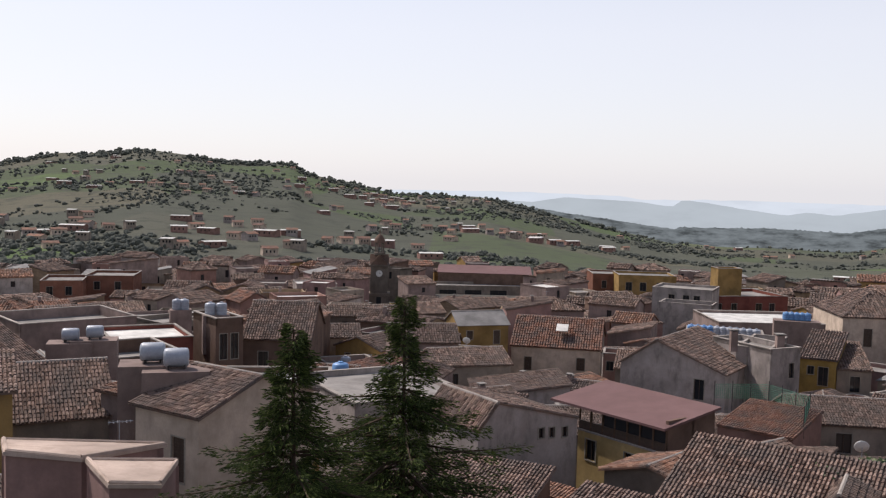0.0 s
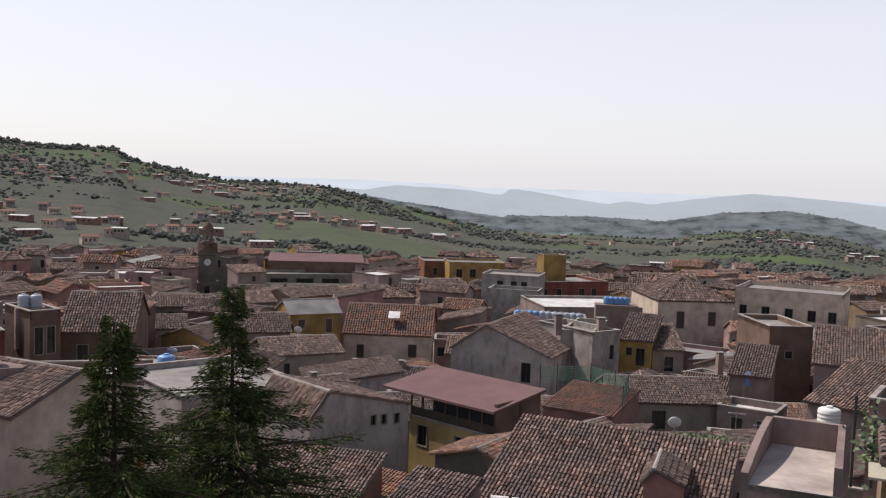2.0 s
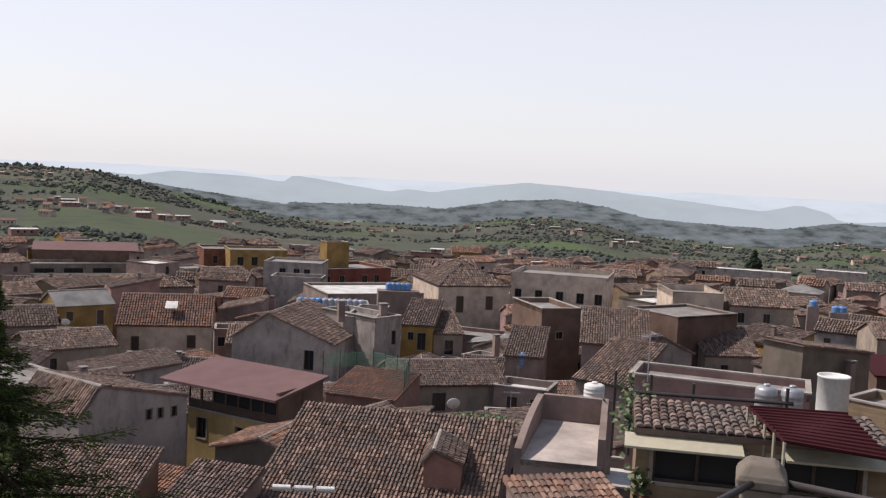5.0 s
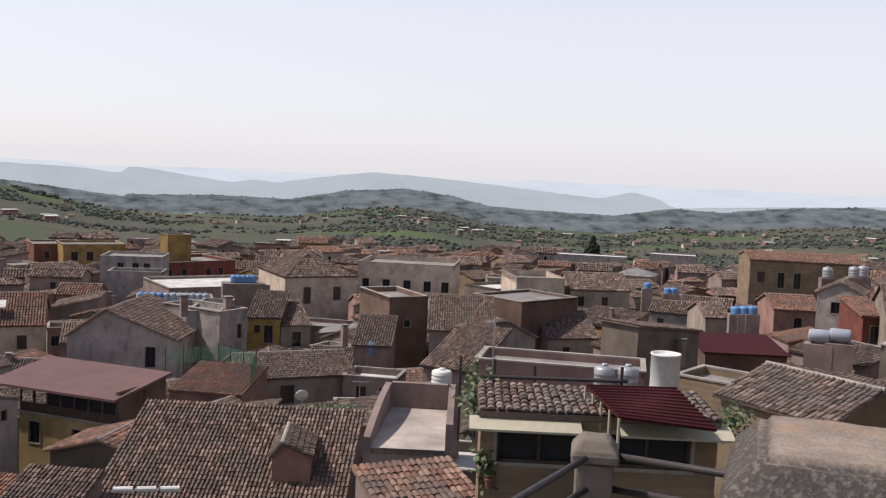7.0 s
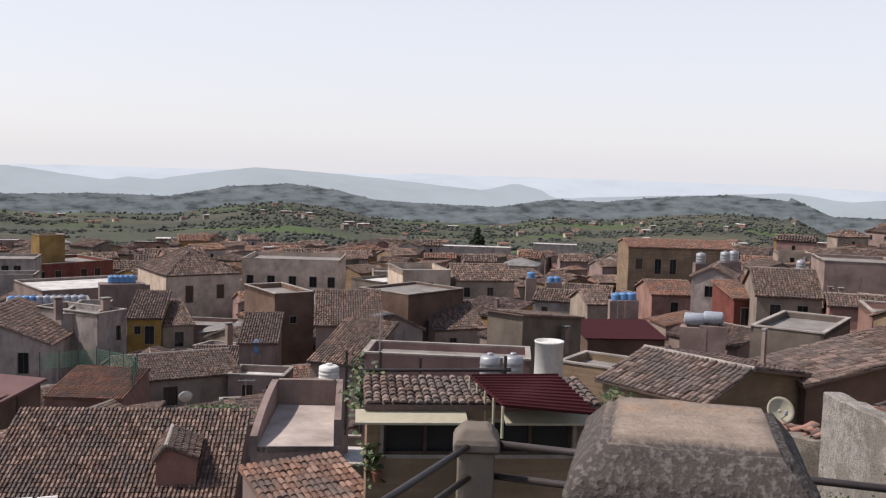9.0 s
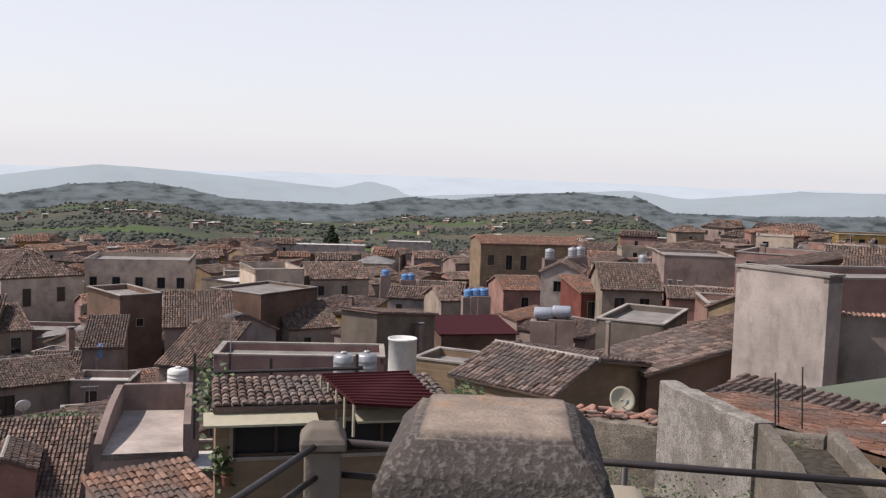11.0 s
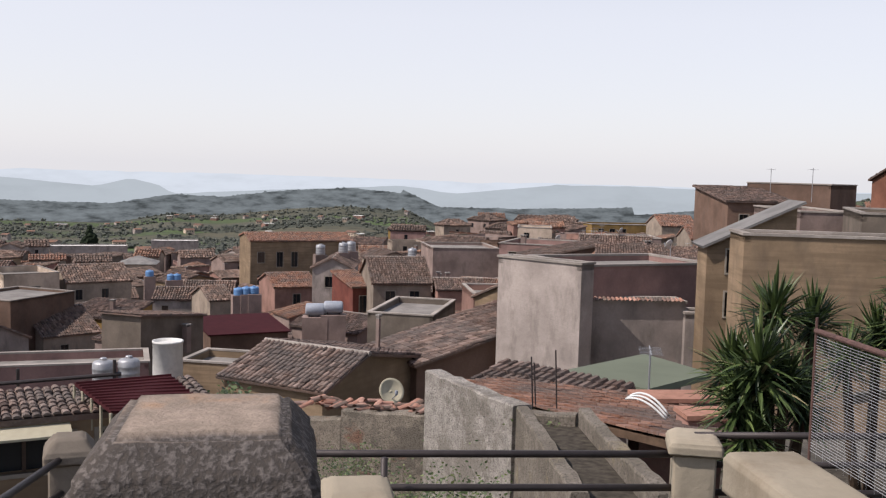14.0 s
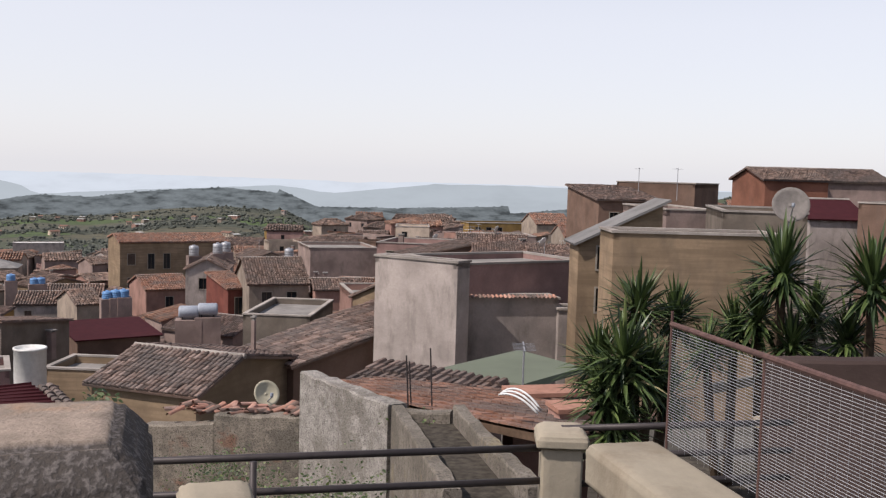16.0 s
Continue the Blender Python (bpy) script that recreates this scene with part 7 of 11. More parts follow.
town(7.9, 318.9, -1, 7.8, 7.5, -24.8, 'flat', 0.4, 'grey', 'old')
town(32.3, 318.7, -44, 5.9, 7.7, -25.9, 'gable', 1.6, 'cream', 'dark')
town(45.4, 313.8, 3, 8.3, 5.7, -27.2, 'end', 1.4, 'mauve', 'warm')
town(58.4, 316.0, -49, 7.6, 8.4, -25.9, 'flat', 0.5, 'grey', 'warm')
town(71.4, 309.2, -23, 7.7, 6.7, -28.4, 'end', 1.3, 'beige', 'dark')
town(83.8, 302.5, 22, 7.2, 7.1, -26.5, 'end', 1.5, 'cream', 'old')
town(93.5, 302.4, -29, 8.9, 7.3, -26.6, 'flat', 0.6, 'white', 'old')
town(107.1, 299.6, -54, 6.4, 7.2, -27.2, 'flat', 0.5, 'grey', 'old')
town(115.1, 299.2, -58, 9.3, 5.8, -25.8, 'fall', 0.9, 'stone', 'old')
town(131.2, 289.9, -14, 5.6, 6.7, -24.7, 'end', 1.5, 'cream', 'old')
town(140.7, 284.2, -13, 5.8, 8.4, -26.7, 'gable', 1.4, 'grey', 'old')
town(148.9, 278.1, -29, 9.6, 6.2, -26.5, 'gable', 1.3, 'grey', 'old')
town(161.6, 269.4, 8, 6.6, 8.5, -25.8, 'gable', 1.4, 'pink', 'old')
town(174.3, 270.6, -71, 7.0, 6.1, -26.7, 'gable', 1.6, 'grey', 'dark')
town(180.4, 261.6, -51, 9.5, 6.5, -24.6, 'gable', 1.3, 'grey', 'old')
town(191.9, 248.4, -1, 8.1, 7.2, -27.8, 'gable', 1.6, 'beige', 'old')
town(200.5, 242.3, -24, 6.0, 5.6, -27.5, 'flat', 0.5, 'beige', 'dark')
town(213.4, 238.3, -46, 8.6, 6.5, -29.5, 'gable', 1.5, 'pink', 'old')
town(219.9, 229.5, -30, 8.6, 6.0, -27.5, 'side', 1.4, 'pink', 'warm')
town(226.3, 216.5, -18, 8.4, 7.4, -27.3, 'gable', 1.5, 'pink', 'dark')
town(236.8, 211.1, -46, 9.0, 7.1, -27.1, 'gable', 1.1, 'cream', 'new')
town(245.8, 198.1, -50, 6.6, 6.8, -23.1, 'side', 1.1, 'white', 'old')
town(251.5, 194.5, -88, 7.2, 7.0, -25.9, 'gable', 1.5, 'brown', 'old')
town(258.3, 179.0, -43, 7.7, 6.6, -24.4, 'gable', 1.1, 'ochre', 'dark')
town(266.3, 172.6, -67, 7.5, 6.3, -24.6, 'gable', 1.2, 'grey', 'old')
town(276.5, 163.5, -101, 7.1, 6.0, -22.0, 'end', 1.1, 'cream', 'old')
town(275.9, 148.2, -18, 9.2, 6.1, -21.7, 'hip', 1.5, 'cream', 'warm')
town(285.2, 139.6, -72, 7.9, 6.2, -20.3, 'fall', 1.0, 'white', 'new')
town(289.7, 122.5, -24, 6.6, 5.8, -21.2, 'shed', 1.4, 'mauve', 'old')
town(291.5, 115.1, -54, 8.8, 8.4, -18.5, 'flat', 0.5, 'ochre', 'old')
town(296.5, 103.5, -33, 9.4, 6.9, -19.7, 'gable', 1.5, 'cream', 'old')
town(303.7, 94.5, -58, 6.5, 5.8, -20.5, 'end', 1.4, 'brown', 'warm')
town(308.4, 84.4, -117, 8.2, 6.3, -16.1, 'hip', 1.2, 'stone', 'old')
town(315.2, 43.5, -88, 6.2, 8.4, -19.3, 'gable', 1.6, 'white', 'dark')
town(315.8, 33.8, -81, 8.3, 5.7, -18.2, 'end', 1.3, 'stone', 'dark')
town(316.9, -13.1, -112, 7.8, 5.9, -19.3, 'gable', 1.2, 'mauve', 'old')
town(316.5, -24.7, -103, 8.4, 8.4, -20.2, 'fall', 0.8, 'grey', 'old')
town(-181.0, 271.2, 58, 9.0, 7.6, -25.3, 'gable', 1.4, 'grey', 'old')
town(-167.6, 277.3, 74, 9.0, 6.3, -29.0, 'shed', 1.2, 'grey', 'dark')
town(-159.1, 288.4, 29, 6.8, 6.9, -25.4, 'flat', 0.5, 'mauve', 'dark')
town(-151.9, 294.1, -10, 8.9, 7.1, -25.3, 'gable', 1.3, 'ochre', 'dark')
town(-138.5, 296.5, 36, 5.6, 7.7, -29.1, 'flat', 0.5, 'brown', 'old')
town(-124.7, 302.2, 40, 6.0, 8.6, -26.5, 'fall', 0.8, 'mauve', 'dark')
town(-115.0, 306.8, 5, 6.7, 8.3, -29.1, 'gable', 1.2, 'cream', 'warm')
town(-105.8, 310.5, 10, 6.2, 7.6, -25.3, 'side', 1.3, 'pink', 'dark')
town(-89.3, 312.7, 41, 8.1, 6.5, -25.2, 'flat', 0.6, 'grey', 'old')
town(-81.0, 323.6, -26, 8.3, 6.6, -26.6, 'shed', 1.0, 'pink', 'old')
town(-65.0, 322.2, 39, 8.3, 7.4, -26.6, 'end', 1.4, 'grey', 'old')
town(-56.0, 320.9, 4, 7.6, 8.4, -26.4, 'end', 1.2, 'mauve', 'old')
town(-41.3, 326.7, 10, 5.7, 5.9, -27.3, 'gable', 1.5, 'grey', 'warm')
town(-29.1, 324.2, 30, 9.0, 7.1, -29.0, 'fall', 0.8, 'beige', 'old')
town(-20.5, 331.0, -36, 8.3, 8.0, -27.3, 'fall', 1.1, 'grey', 'dark')
town(-9.9, 331.2, -41, 5.6, 7.2, -27.3, 'shed', 1.0, 'stone', 'old')
town(8.1, 329.2, 24, 6.3, 7.1, -25.4, 'gable', 1.5, 'ochre', 'old')
town(20.3, 327.7, 0, 6.2, 8.0, -28.6, 'fall', 1.1, 'grey', 'warm')
town(33.9, 323.9, 17, 6.0, 7.8, -27.2, 'end', 1.1, 'pink', 'old')
town(39.7, 329.4, -41, 6.6, 6.7, -29.2, 'gable', 1.3, 'grey', 'warm')
town(57.8, 323.0, 32, 6.6, 7.9, -29.2, 'fall', 1.1, 'pink', 'old')
town(69.1, 320.3, -0, 7.9, 6.7, -27.9, 'flat', 0.5, 'white', 'old')
town(77.7, 316.8, -18, 6.7, 6.8, -25.2, 'flat', 0.4, 'grey', 'dark')
town(93.4, 311.4, 19, 6.4, 6.6, -26.4, 'shed', 1.3, 'grey', 'old')
town(100.4, 313.6, -53, 7.0, 8.1, -29.0, 'gable', 1.6, 'grey', 'warm')
town(114.6, 308.1, -10, 8.7, 5.8, -28.5, 'hip', 1.5, 'cream', 'dark')
town(129.4, 303.4, -16, 6.5, 6.3, -26.6, 'shed', 1.1, 'brown', 'dark')
town(138.0, 296.5, 14, 7.3, 7.3, -25.3, 'end', 1.6, 'cream', 'new')
town(149.3, 294.0, -14, 6.6, 6.3, -25.4, 'shed', 1.0, 'white', 'old')
town(163.0, 283.6, 14, 6.0, 7.4, -27.9, 'flat', 0.4, 'cream', 'warm')
town(172.6, 280.4, -7, 8.3, 6.3, -27.4, 'flat', 0.5, 'white', 'old')
town(179.7, 275.6, -36, 8.0, 8.2, -28.6, 'gable', 1.4, 'grey', 'old')
town(189.1, 263.1, 0, 7.8, 7.7, -25.2, 'flat', 0.5, 'cream', 'dark')
town(220.9, 244.5, -80, 8.8, 7.4, -29.7, 'gable', 1.1, 'cream', 'old')
town(246.1, 220.8, -58, 8.2, 7.5, -28.2, 'hip', 1.6, 'ochre', 'old')
town(255.7, 205.6, -39, 6.5, 7.6, -26.5, 'flat', 0.6, 'stone', 'old')
town(262.8, 194.9, -29, 7.0, 7.4, -26.1, 'gable', 1.5, 'beige', 'old')
town(269.6, 186.7, -45, 6.1, 7.9, -27.0, 'gable', 1.3, 'white', 'new')
town(273.8, 178.3, -52, 6.9, 5.8, -26.9, 'shed', 1.0, 'white', 'new')
town(279.8, 169.4, -74, 7.8, 7.6, -22.6, 'flat', 0.6, 'grey', 'old')
town(289.8, 155.8, -49, 7.1, 6.7, -22.7, 'gable', 1.3, 'cream', 'warm')
town(294.2, 149.1, -80, 6.8, 8.3, -25.5, 'gable', 1.1, 'grey', 'warm')
town(298.7, 133.5, -73, 9.4, 6.0, -20.9, 'flat', 0.5, 'ochre', 'dark')
town(305.3, 121.1, -56, 8.4, 8.4, -23.6, 'gable', 1.4, 'ochre', 'dark')
town(309.3, 111.9, -86, 6.3, 7.7, -24.0, 'fall', 0.9, 'cream', 'dark')
town(314.7, 99.7, -67, 8.7, 6.3, -24.9, 'gable', 1.6, 'ochre', 'new')
town(325.9, 53.7, -75, 7.2, 6.5, -21.9, 'hip', 1.6, 'white', 'old')
town(329.2, 15.7, -90, 7.0, 5.6, -21.4, 'flat', 0.6, 'beige', 'dark')
town(329.1, 0.2, -74, 6.1, 8.4, -23.9, 'gable', 1.5, 'cream', 'new')
town(330.0, -8.3, -96, 8.6, 8.3, -23.4, 'end', 1.5, 'stone', 'dark')
town(328.7, -23.0, -86, 6.3, 6.1, -22.4, 'side', 1.3, 'grey', 'old')
town(323.9, -36.8, -83, 7.8, 5.8, -21.3, 'flat', 0.4, 'brown', 'old')
town(-33.3, 108.0, 21, 5.0, 4.7, -20.5, 'flat', 0.5, 'beige', 'dark')
town(8.6, 122.3, 22, 5.8, 4.2, -23.6, 'flat', 0.5, 'white', 'dark')
town(65.8, 145.6, -3, 4.1, 5.4, -25.4, 'flat', 0.5, 'white', 'warm')
town(42.4, 76.9, -8, 5.6, 4.2, -18.7, 'gable', 1.0, 'beige', 'warm')
town(71.9, 142.4, -44, 4.3, 5.7, -21.8, 'end', 0.8, 'cream', 'old')
town(39.0, 105.0, -32, 5.6, 4.7, -21.8, 'fall', 1.0, 'cream', 'warm')
town(-25.1, 106.3, 36, 5.2, 4.9, -20.3, 'fall', 1.1, 'cream', 'old')
town(-41.7, 95.4, 32, 5.4, 5.2, -18.2, 'end', 0.9, 'stone', 'dark')
town(18.2, 153.3, 14, 5.2, 4.5, -20.9, 'fall', 1.0, 'ochre', 'warm')
town(122.1, 31.5, -92, 4.8, 4.1, -8.7, 'end', 1.0, 'white', 'warm')
town(9.4, 53.2, -43, 5.7, 3.8, -14.2, 'end', 0.8, 'stone', 'warm')
town(89.2, 86.9, -51, 4.9, 4.6, -19.2, 'gable', 0.9, 'grey', 'dark')
town(82.8, 125.1, -9, 5.0, 5.9, -23.2, 'shed', 0.8, 'cream', 'dark')
town(-21.7, 115.7, -8, 5.2, 3.8, -21.6, 'shed', 1.0, 'grey', 'dark')
town(20.5, 65.3, -35, 5.5, 3.9, -16.9, 'side', 0.9, 'cream', 'dark')
town(24.0, 42.5, -37, 5.5, 5.3, -13.8, 'flat', 0.5, 'stone', 'dark')
town(81.7, 66.2, -72, 4.7, 4.4, -17.0, 'fall', 0.9, 'white', 'old')
town(88.3, 92.4, -48, 3.8, 4.5, -22.3, 'flat', 0.5, 'grey', 'old')
town(117.1, 52.9, -59, 4.6, 4.5, -9.4, 'end', 0.9, 'brown', 'warm')
town(115.3, 78.1, -55, 5.0, 5.6, -14.9, 'end', 0.7, 'cream', 'dark')
town(13.4, 106.0, -11, 6.1, 5.5, -21.2, 'fall', 0.8, 'pink', 'old')
town(42.6, 109.1, 5, 5.2, 5.9, -23.0, 'side', 0.8, 'grey', 'old')
town(101.9, 108.8, -15, 5.1, 5.9, -22.2, 'flat', 0.5, 'mauve', 'old')
town(116.7, 61.0, -68, 4.6, 3.6, -13.3, 'flat', 0.5, 'grey', 'warm')
town(55.3, 63.8, -55, 4.0, 4.2, -18.2, 'flat', 0.5, 'brown', 'dark')
town(30.5, 86.4, -51, 5.1, 4.8, -19.2, 'side', 1.1, 'grey', 'dark')
town(150.2, 50.8, -66, 3.9, 3.9, -8.9, 'side', 0.9, 'white', 'dark')
town(98.5, 83.6, -43, 4.2, 4.7, -19.6, 'end', 0.9, 'white', 'dark')
town(78.1, 85.0, -39, 5.3, 4.0, -21.4, 'end', 0.8, 'ochre', 'warm')
town(126.7, 30.8, -51, 4.3, 4.6, -8.9, 'fall', 0.8, 'grey', 'old')
town(41.8, 61.6, -54, 4.0, 5.7, -18.4, 'flat', 0.5, 'pink', 'dark')
town(32.8, 49.0, -40, 4.5, 4.8, -14.7, 'end', 1.0, 'white', 'dark')
town(-38.2, 103.2, 24, 3.9, 4.5, -21.1, 'shed', 0.9, 'pink', 'warm')
town(32.7, 113.6, -4, 4.4, 5.6, -20.1, 'flat', 0.5, 'white', 'warm')
town(105.6, 76.0, -59, 5.1, 4.2, -16.3, 'shed', 0.7, 'grey', 'old')
town(63.5, 51.3, -56, 5.8, 4.9, -15.1, 'side', 1.0, 'grey', 'old')
town(23.8, 70.1, 6, 4.8, 5.9, -18.8, 'side', 0.7, 'brown', 'old')
town(-37.6, 85.7, 24, 6.1, 3.9, -19.0, 'shed', 0.7, 'stone', 'dark')
town(-20.7, 89.3, -18, 3.9, 5.4, -18.8, 'shed', 1.0, 'white', 'old')
town(57.2, 77.5, -39, 5.2, 5.3, -20.1, 'shed', 0.8, 'mauve', 'warm')
town(58.8, 28.4, -95, 3.8, 5.7, -7.2, 'flat', 0.5, 'white', 'warm')
town(87.3, 48.8, -54, 4.9, 4.8, -10.8, 'gable', 0.9, 'pink', 'old')
town(35.7, 94.0, -19, 4.2, 4.2, -19.3, 'end', 0.7, 'beige', 'old')
town(21.1, 123.5, -11, 4.7, 4.0, -19.8, 'flat', 0.5, 'pink', 'dark')
town(-21.0, 37.9, 37, 5.6, 4.7, -12.7, 'gable', 0.7, 'beige', 'old')
town(-6.2, 49.4, -8, 3.9, 5.4, -15.6, 'shed', 0.9, 'ochre', 'old')
town(-8.5, 43.2, 14, 4.6, 4.0, -15.3, 'shed', 0.8, 'white', 'old')
town(36.3, 73.3, -42, 4.7, 3.9, -16.4, 'flat', 0.5, 'grey', 'dark')
town(47.2, 116.0, -58, 5.0, 5.0, -23.2, 'flat', 0.5, 'pink', 'old')
town(-0.6, 69.1, 11, 4.2, 3.8, -18.0, 'shed', 0.9, 'pink', 'warm')
town(37.2, 87.5, -15, 5.2, 5.2, -19.1, 'flat', 0.5, 'ochre', 'old')
town(109.2, 54.4, -92, 5.1, 4.4, -12.1, 'flat', 0.5, 'pink', 'old')
town(67.0, 85.1, -41, 5.4, 4.2, -20.7, 'end', 1.0, 'pink', 'old')
town(44.1, 129.6, -14, 4.2, 5.2, -22.8, 'flat', 0.5, 'pink', 'old')
town(16.3, 59.5, -53, 5.0, 5.1, -15.2, 'end', 1.0, 'pink', 'old')
town(6.6, 154.8, 3, 3.8, 5.0, -21.7, 'flat', 0.5, 'cream', 'old')
town(92.4, 77.2, -30, 6.4, 5.8, -18.1, 'side', 0.9, 'ochre', 'warm')
town(97.0, 24.4, -68, 4.3, 5.4, -6.9, 'shed', 1.0, 'stone', 'old')
town(117.6, 35.2, -45, 4.8, 4.5, -7.6, 'flat', 0.5, 'grey', 'dark')
town(85.2, 27.1, -62, 4.1, 5.9, -6.2, 'shed', 1.1, 'beige', 'dark')
town(115.5, 86.9, -87, 4.6, 5.2, -19.0, 'fall', 1.0, 'white', 'old')
town(76.9, 60.2, -49, 6.5, 4.2, -15.9, 'side', 0.7, 'pink', 'old')
town(80.4, 50.5, -31, 4.8, 4.4, -13.8, 'gable', 1.1, 'grey', 'warm')
town(65.7, 40.3, -52, 3.9, 4.2, -10.6, 'gable', 0.9, 'mauve', 'dark')
town(29.3, 93.5, -38, 4.7, 4.4, -22.2, 'gable', 0.9, 'white', 'old')
town(23.2, 130.9, 2, 5.9, 4.7, -21.8, 'gable', 1.1, 'white', 'old')
town(50.5, 38.8, -44, 3.9, 5.9, -12.9, 'flat', 0.5, 'cream', 'old')
town(48.4, 107.2, -60, 4.1, 3.9, -20.7, 'flat', 0.5, 'white', 'warm')
town(108.5, 69.3, -61, 4.9, 3.8, -13.6, 'flat', 0.5, 'white', 'warm')
town(-20.1, 80.9, 21, 4.1, 5.4, -19.1, 'shed', 0.8, 'cream', 'old')
town(88.9, 69.4, -30, 4.3, 5.1, -16.0, 'side', 0.9, 'grey', 'warm')
town(86.3, 134.2, -24, 6.6, 4.8, -21.8, 'flat', 0.5, 'grey', 'warm')
town(29.1, 134.6, -28, 4.2, 4.1, -21.9, 'flat', 0.5, 'ochre', 'old')
town(71.5, 113.3, -60, 5.0, 4.8, -21.0, 'flat', 0.5, 'white', 'warm')
town(139.4, 76.6, -92, 3.9, 4.4, -13.7, 'shed', 0.8, 'brown', 'old')
town(-28.8, 58.2, 35, 6.2, 4.0, -16.0, 'gable', 0.9, 'stone', 'dark')
town(130.8, 87.9, -46, 4.1, 3.8, -17.1, 'side', 0.8, 'stone', 'old')
town(155.9, 47.9, -71, 4.0, 5.2, -9.1, 'side', 0.8, 'stone', 'warm')
town(-12.1, 56.1, -4, 4.4, 4.4, -16.1, 'side', 0.7, 'ochre', 'old')
town(22.8, 93.1, -44, 5.5, 4.5, -21.4, 'end', 0.8, 'pink', 'old')
town(13.9, 127.6, -27, 3.9, 5.1, -24.5, 'flat', 0.5, 'beige', 'warm')
town(44.7, 56.2, -52, 5.1, 4.2, -18.1, 'gable', 0.9, 'grey', 'old')
town(-21.8, 74.1, 3, 4.2, 4.1, -17.7, 'side', 0.9, 'pink', 'dark')
town(-67.7, 132.5, 16, 4.1, 3.6, -22.2, 'end', 1.0, 'cream', 'old')
town(79.2, 99.7, -17, 4.7, 3.8, -23.4, 'shed', 1.1, 'white', 'old')
town(26.2, 127.1, -32, 3.8, 4.7, -20.8, 'shed', 1.0, 'grey', 'old')
town(54.9, 119.7, -39, 5.1, 4.9, -21.7, 'side', 0.9, 'cream', 'old')


# ---- special buildings ----
def slab(name, corners, thick, mat, parent=None, ribs=0, rib_mat=None, label="", category="", along=0):
    """A sheet roof or plate over four corners (near left, near right, far right, far left), with raised ribs from near to far."""
    q = [Vector(p) for p in corners]
    n = (q[1] - q[0]).cross(q[3] - q[0]).normalized()
    s = Soup().add([*q, *[p - n * thick for p in q]], [(0, 1, 2, 3), (7, 6, 5, 4), (0, 4, 5, 1), (1, 5, 6, 2), (2, 6, 7, 3), (3, 7, 4, 0)])
    if along:
        q = [q[1], q[2], q[3], q[0]]
    for i in range(ribs):
        k = (i + 0.5) / ribs
        a, b = q[0].lerp(q[1], k), q[3].lerp(q[2], k)
        e = (q[1] - q[0]).normalized() * 0.025
        s.add([a - e, a + e, b + e, b - e, a - e * 0.5 + n * 0.035, a + e * 0.5 + n * 0.035, b + e * 0.5 + n * 0.035, b - e * 0.5 + n * 0.035],
              [(0, 1, 5, 4), (1, 2, 6, 5), (2, 3, 7, 6), (3, 0, 4, 7), (4, 5, 6, 7)])
    ob = new(name, s.mesh(name, mat))
    if parent:
        ob.parent = parent
        ob.matrix_parent_inverse = parent.matrix_basis.inverted()
    return tagged(ob, label, category)


def in_world(ob, parent):
    ob.parent = parent
    ob.matrix_parent_inverse = parent.matrix_basis.inverted()
    return ob


def path_wall(name, points, thick, depth, mat, label, category="wall", cap=None):
    """A free-standing wall along points (x, y, top)."""
    root = empty(name, pose(points[0][0], points[0][1], points[0][2] - depth), label, category)
    for (x0, y0, z0), (x1, y1, z1) in zip(points, points[1:]):
        d = Vector((x1 - x0, y1 - y0, 0)).normalized()
        n = Vector((-d.y, d.x, 0)) * thick / 2
        steps = max(2, int(math.hypot(x1 - x0, y1 - y0) / 0.35))
        v, f = [], []
        for i in range(steps + 1):
            k = i / steps
            p = Vector((x0 + (x1 - x0) * k, y0 + (y1 - y0) * k, 0))
            z = z0 + (z1 - z0) * k + random.uniform(-0.025, 0.025)
            for q, zz in ((p - n, z - depth), (p - n, z - 0.03), (p - n * 0.85, z), (p + n * 0.85, z), (p + n, z - 0.03), (p + n, z - depth)):
                v.append((q.x, q.y, zz))
        for i in range(steps):
            for j in range(5):
                f.append((i * 6 + j, i * 6 + 6 + j, i * 6 + 7 + j, i * 6 + 1 + j))
        f.append((0, 1, 2, 3, 4, 5))
        f.append(tuple(steps * 6 + j for j in (5, 4, 3, 2, 1, 0)))
        in_world(new("wall", mesh_of("wall", v, f, mat)), root)
    return root


# yellow house with a glazed loggia under a red metal roof
YELLOW2 = plaster("mustard_plaster", (0.46, 0.33, 0.15), wear=0.3)
WALL["mustard"] = YELLOW2
yl, yr = Vector((9.05, 61.3, -14.0)), Vector((13.37, 55.74, -14.0))
yd = (yr - yl)
yrot = math.degrees(math.atan2(yd.y, yd.x))
ywd = math.hypot(yd.x, yd.y)
yh = house(yl.x, yl.y, yrot, ywd, 4.6, -14.0, "flat", 0.15, "mustard", wins=[(ywd * 0.1, 0.45, 0.85, 1.3, "glass"), (ywd * 0.56, 0.55, 0.95, 2.0, "door")], label="mustard yellow house with a glazed loggia and red metal roof")
yz0 = yh.matrix_basis.translation.z
loggia = Soup()
for i in range(8):
    u = ywd * i / 7
    loggia.box(max(0, u - 0.06), min(ywd, u + 0.06), 0.05, 0.17, -14.0 - yz0 + 0.1, -12.4 - yz0)
child("loggia_frame", loggia.mesh("loggia_frame", WOOD), yh, "dark wooden posts")
child("loggia_parapet", Soup().box(0.0, ywd, 0.06, 0.14, -14.0 - yz0 + 0.1, -13.35 - yz0).mesh("loggia_parapet", SHUTTER), yh)
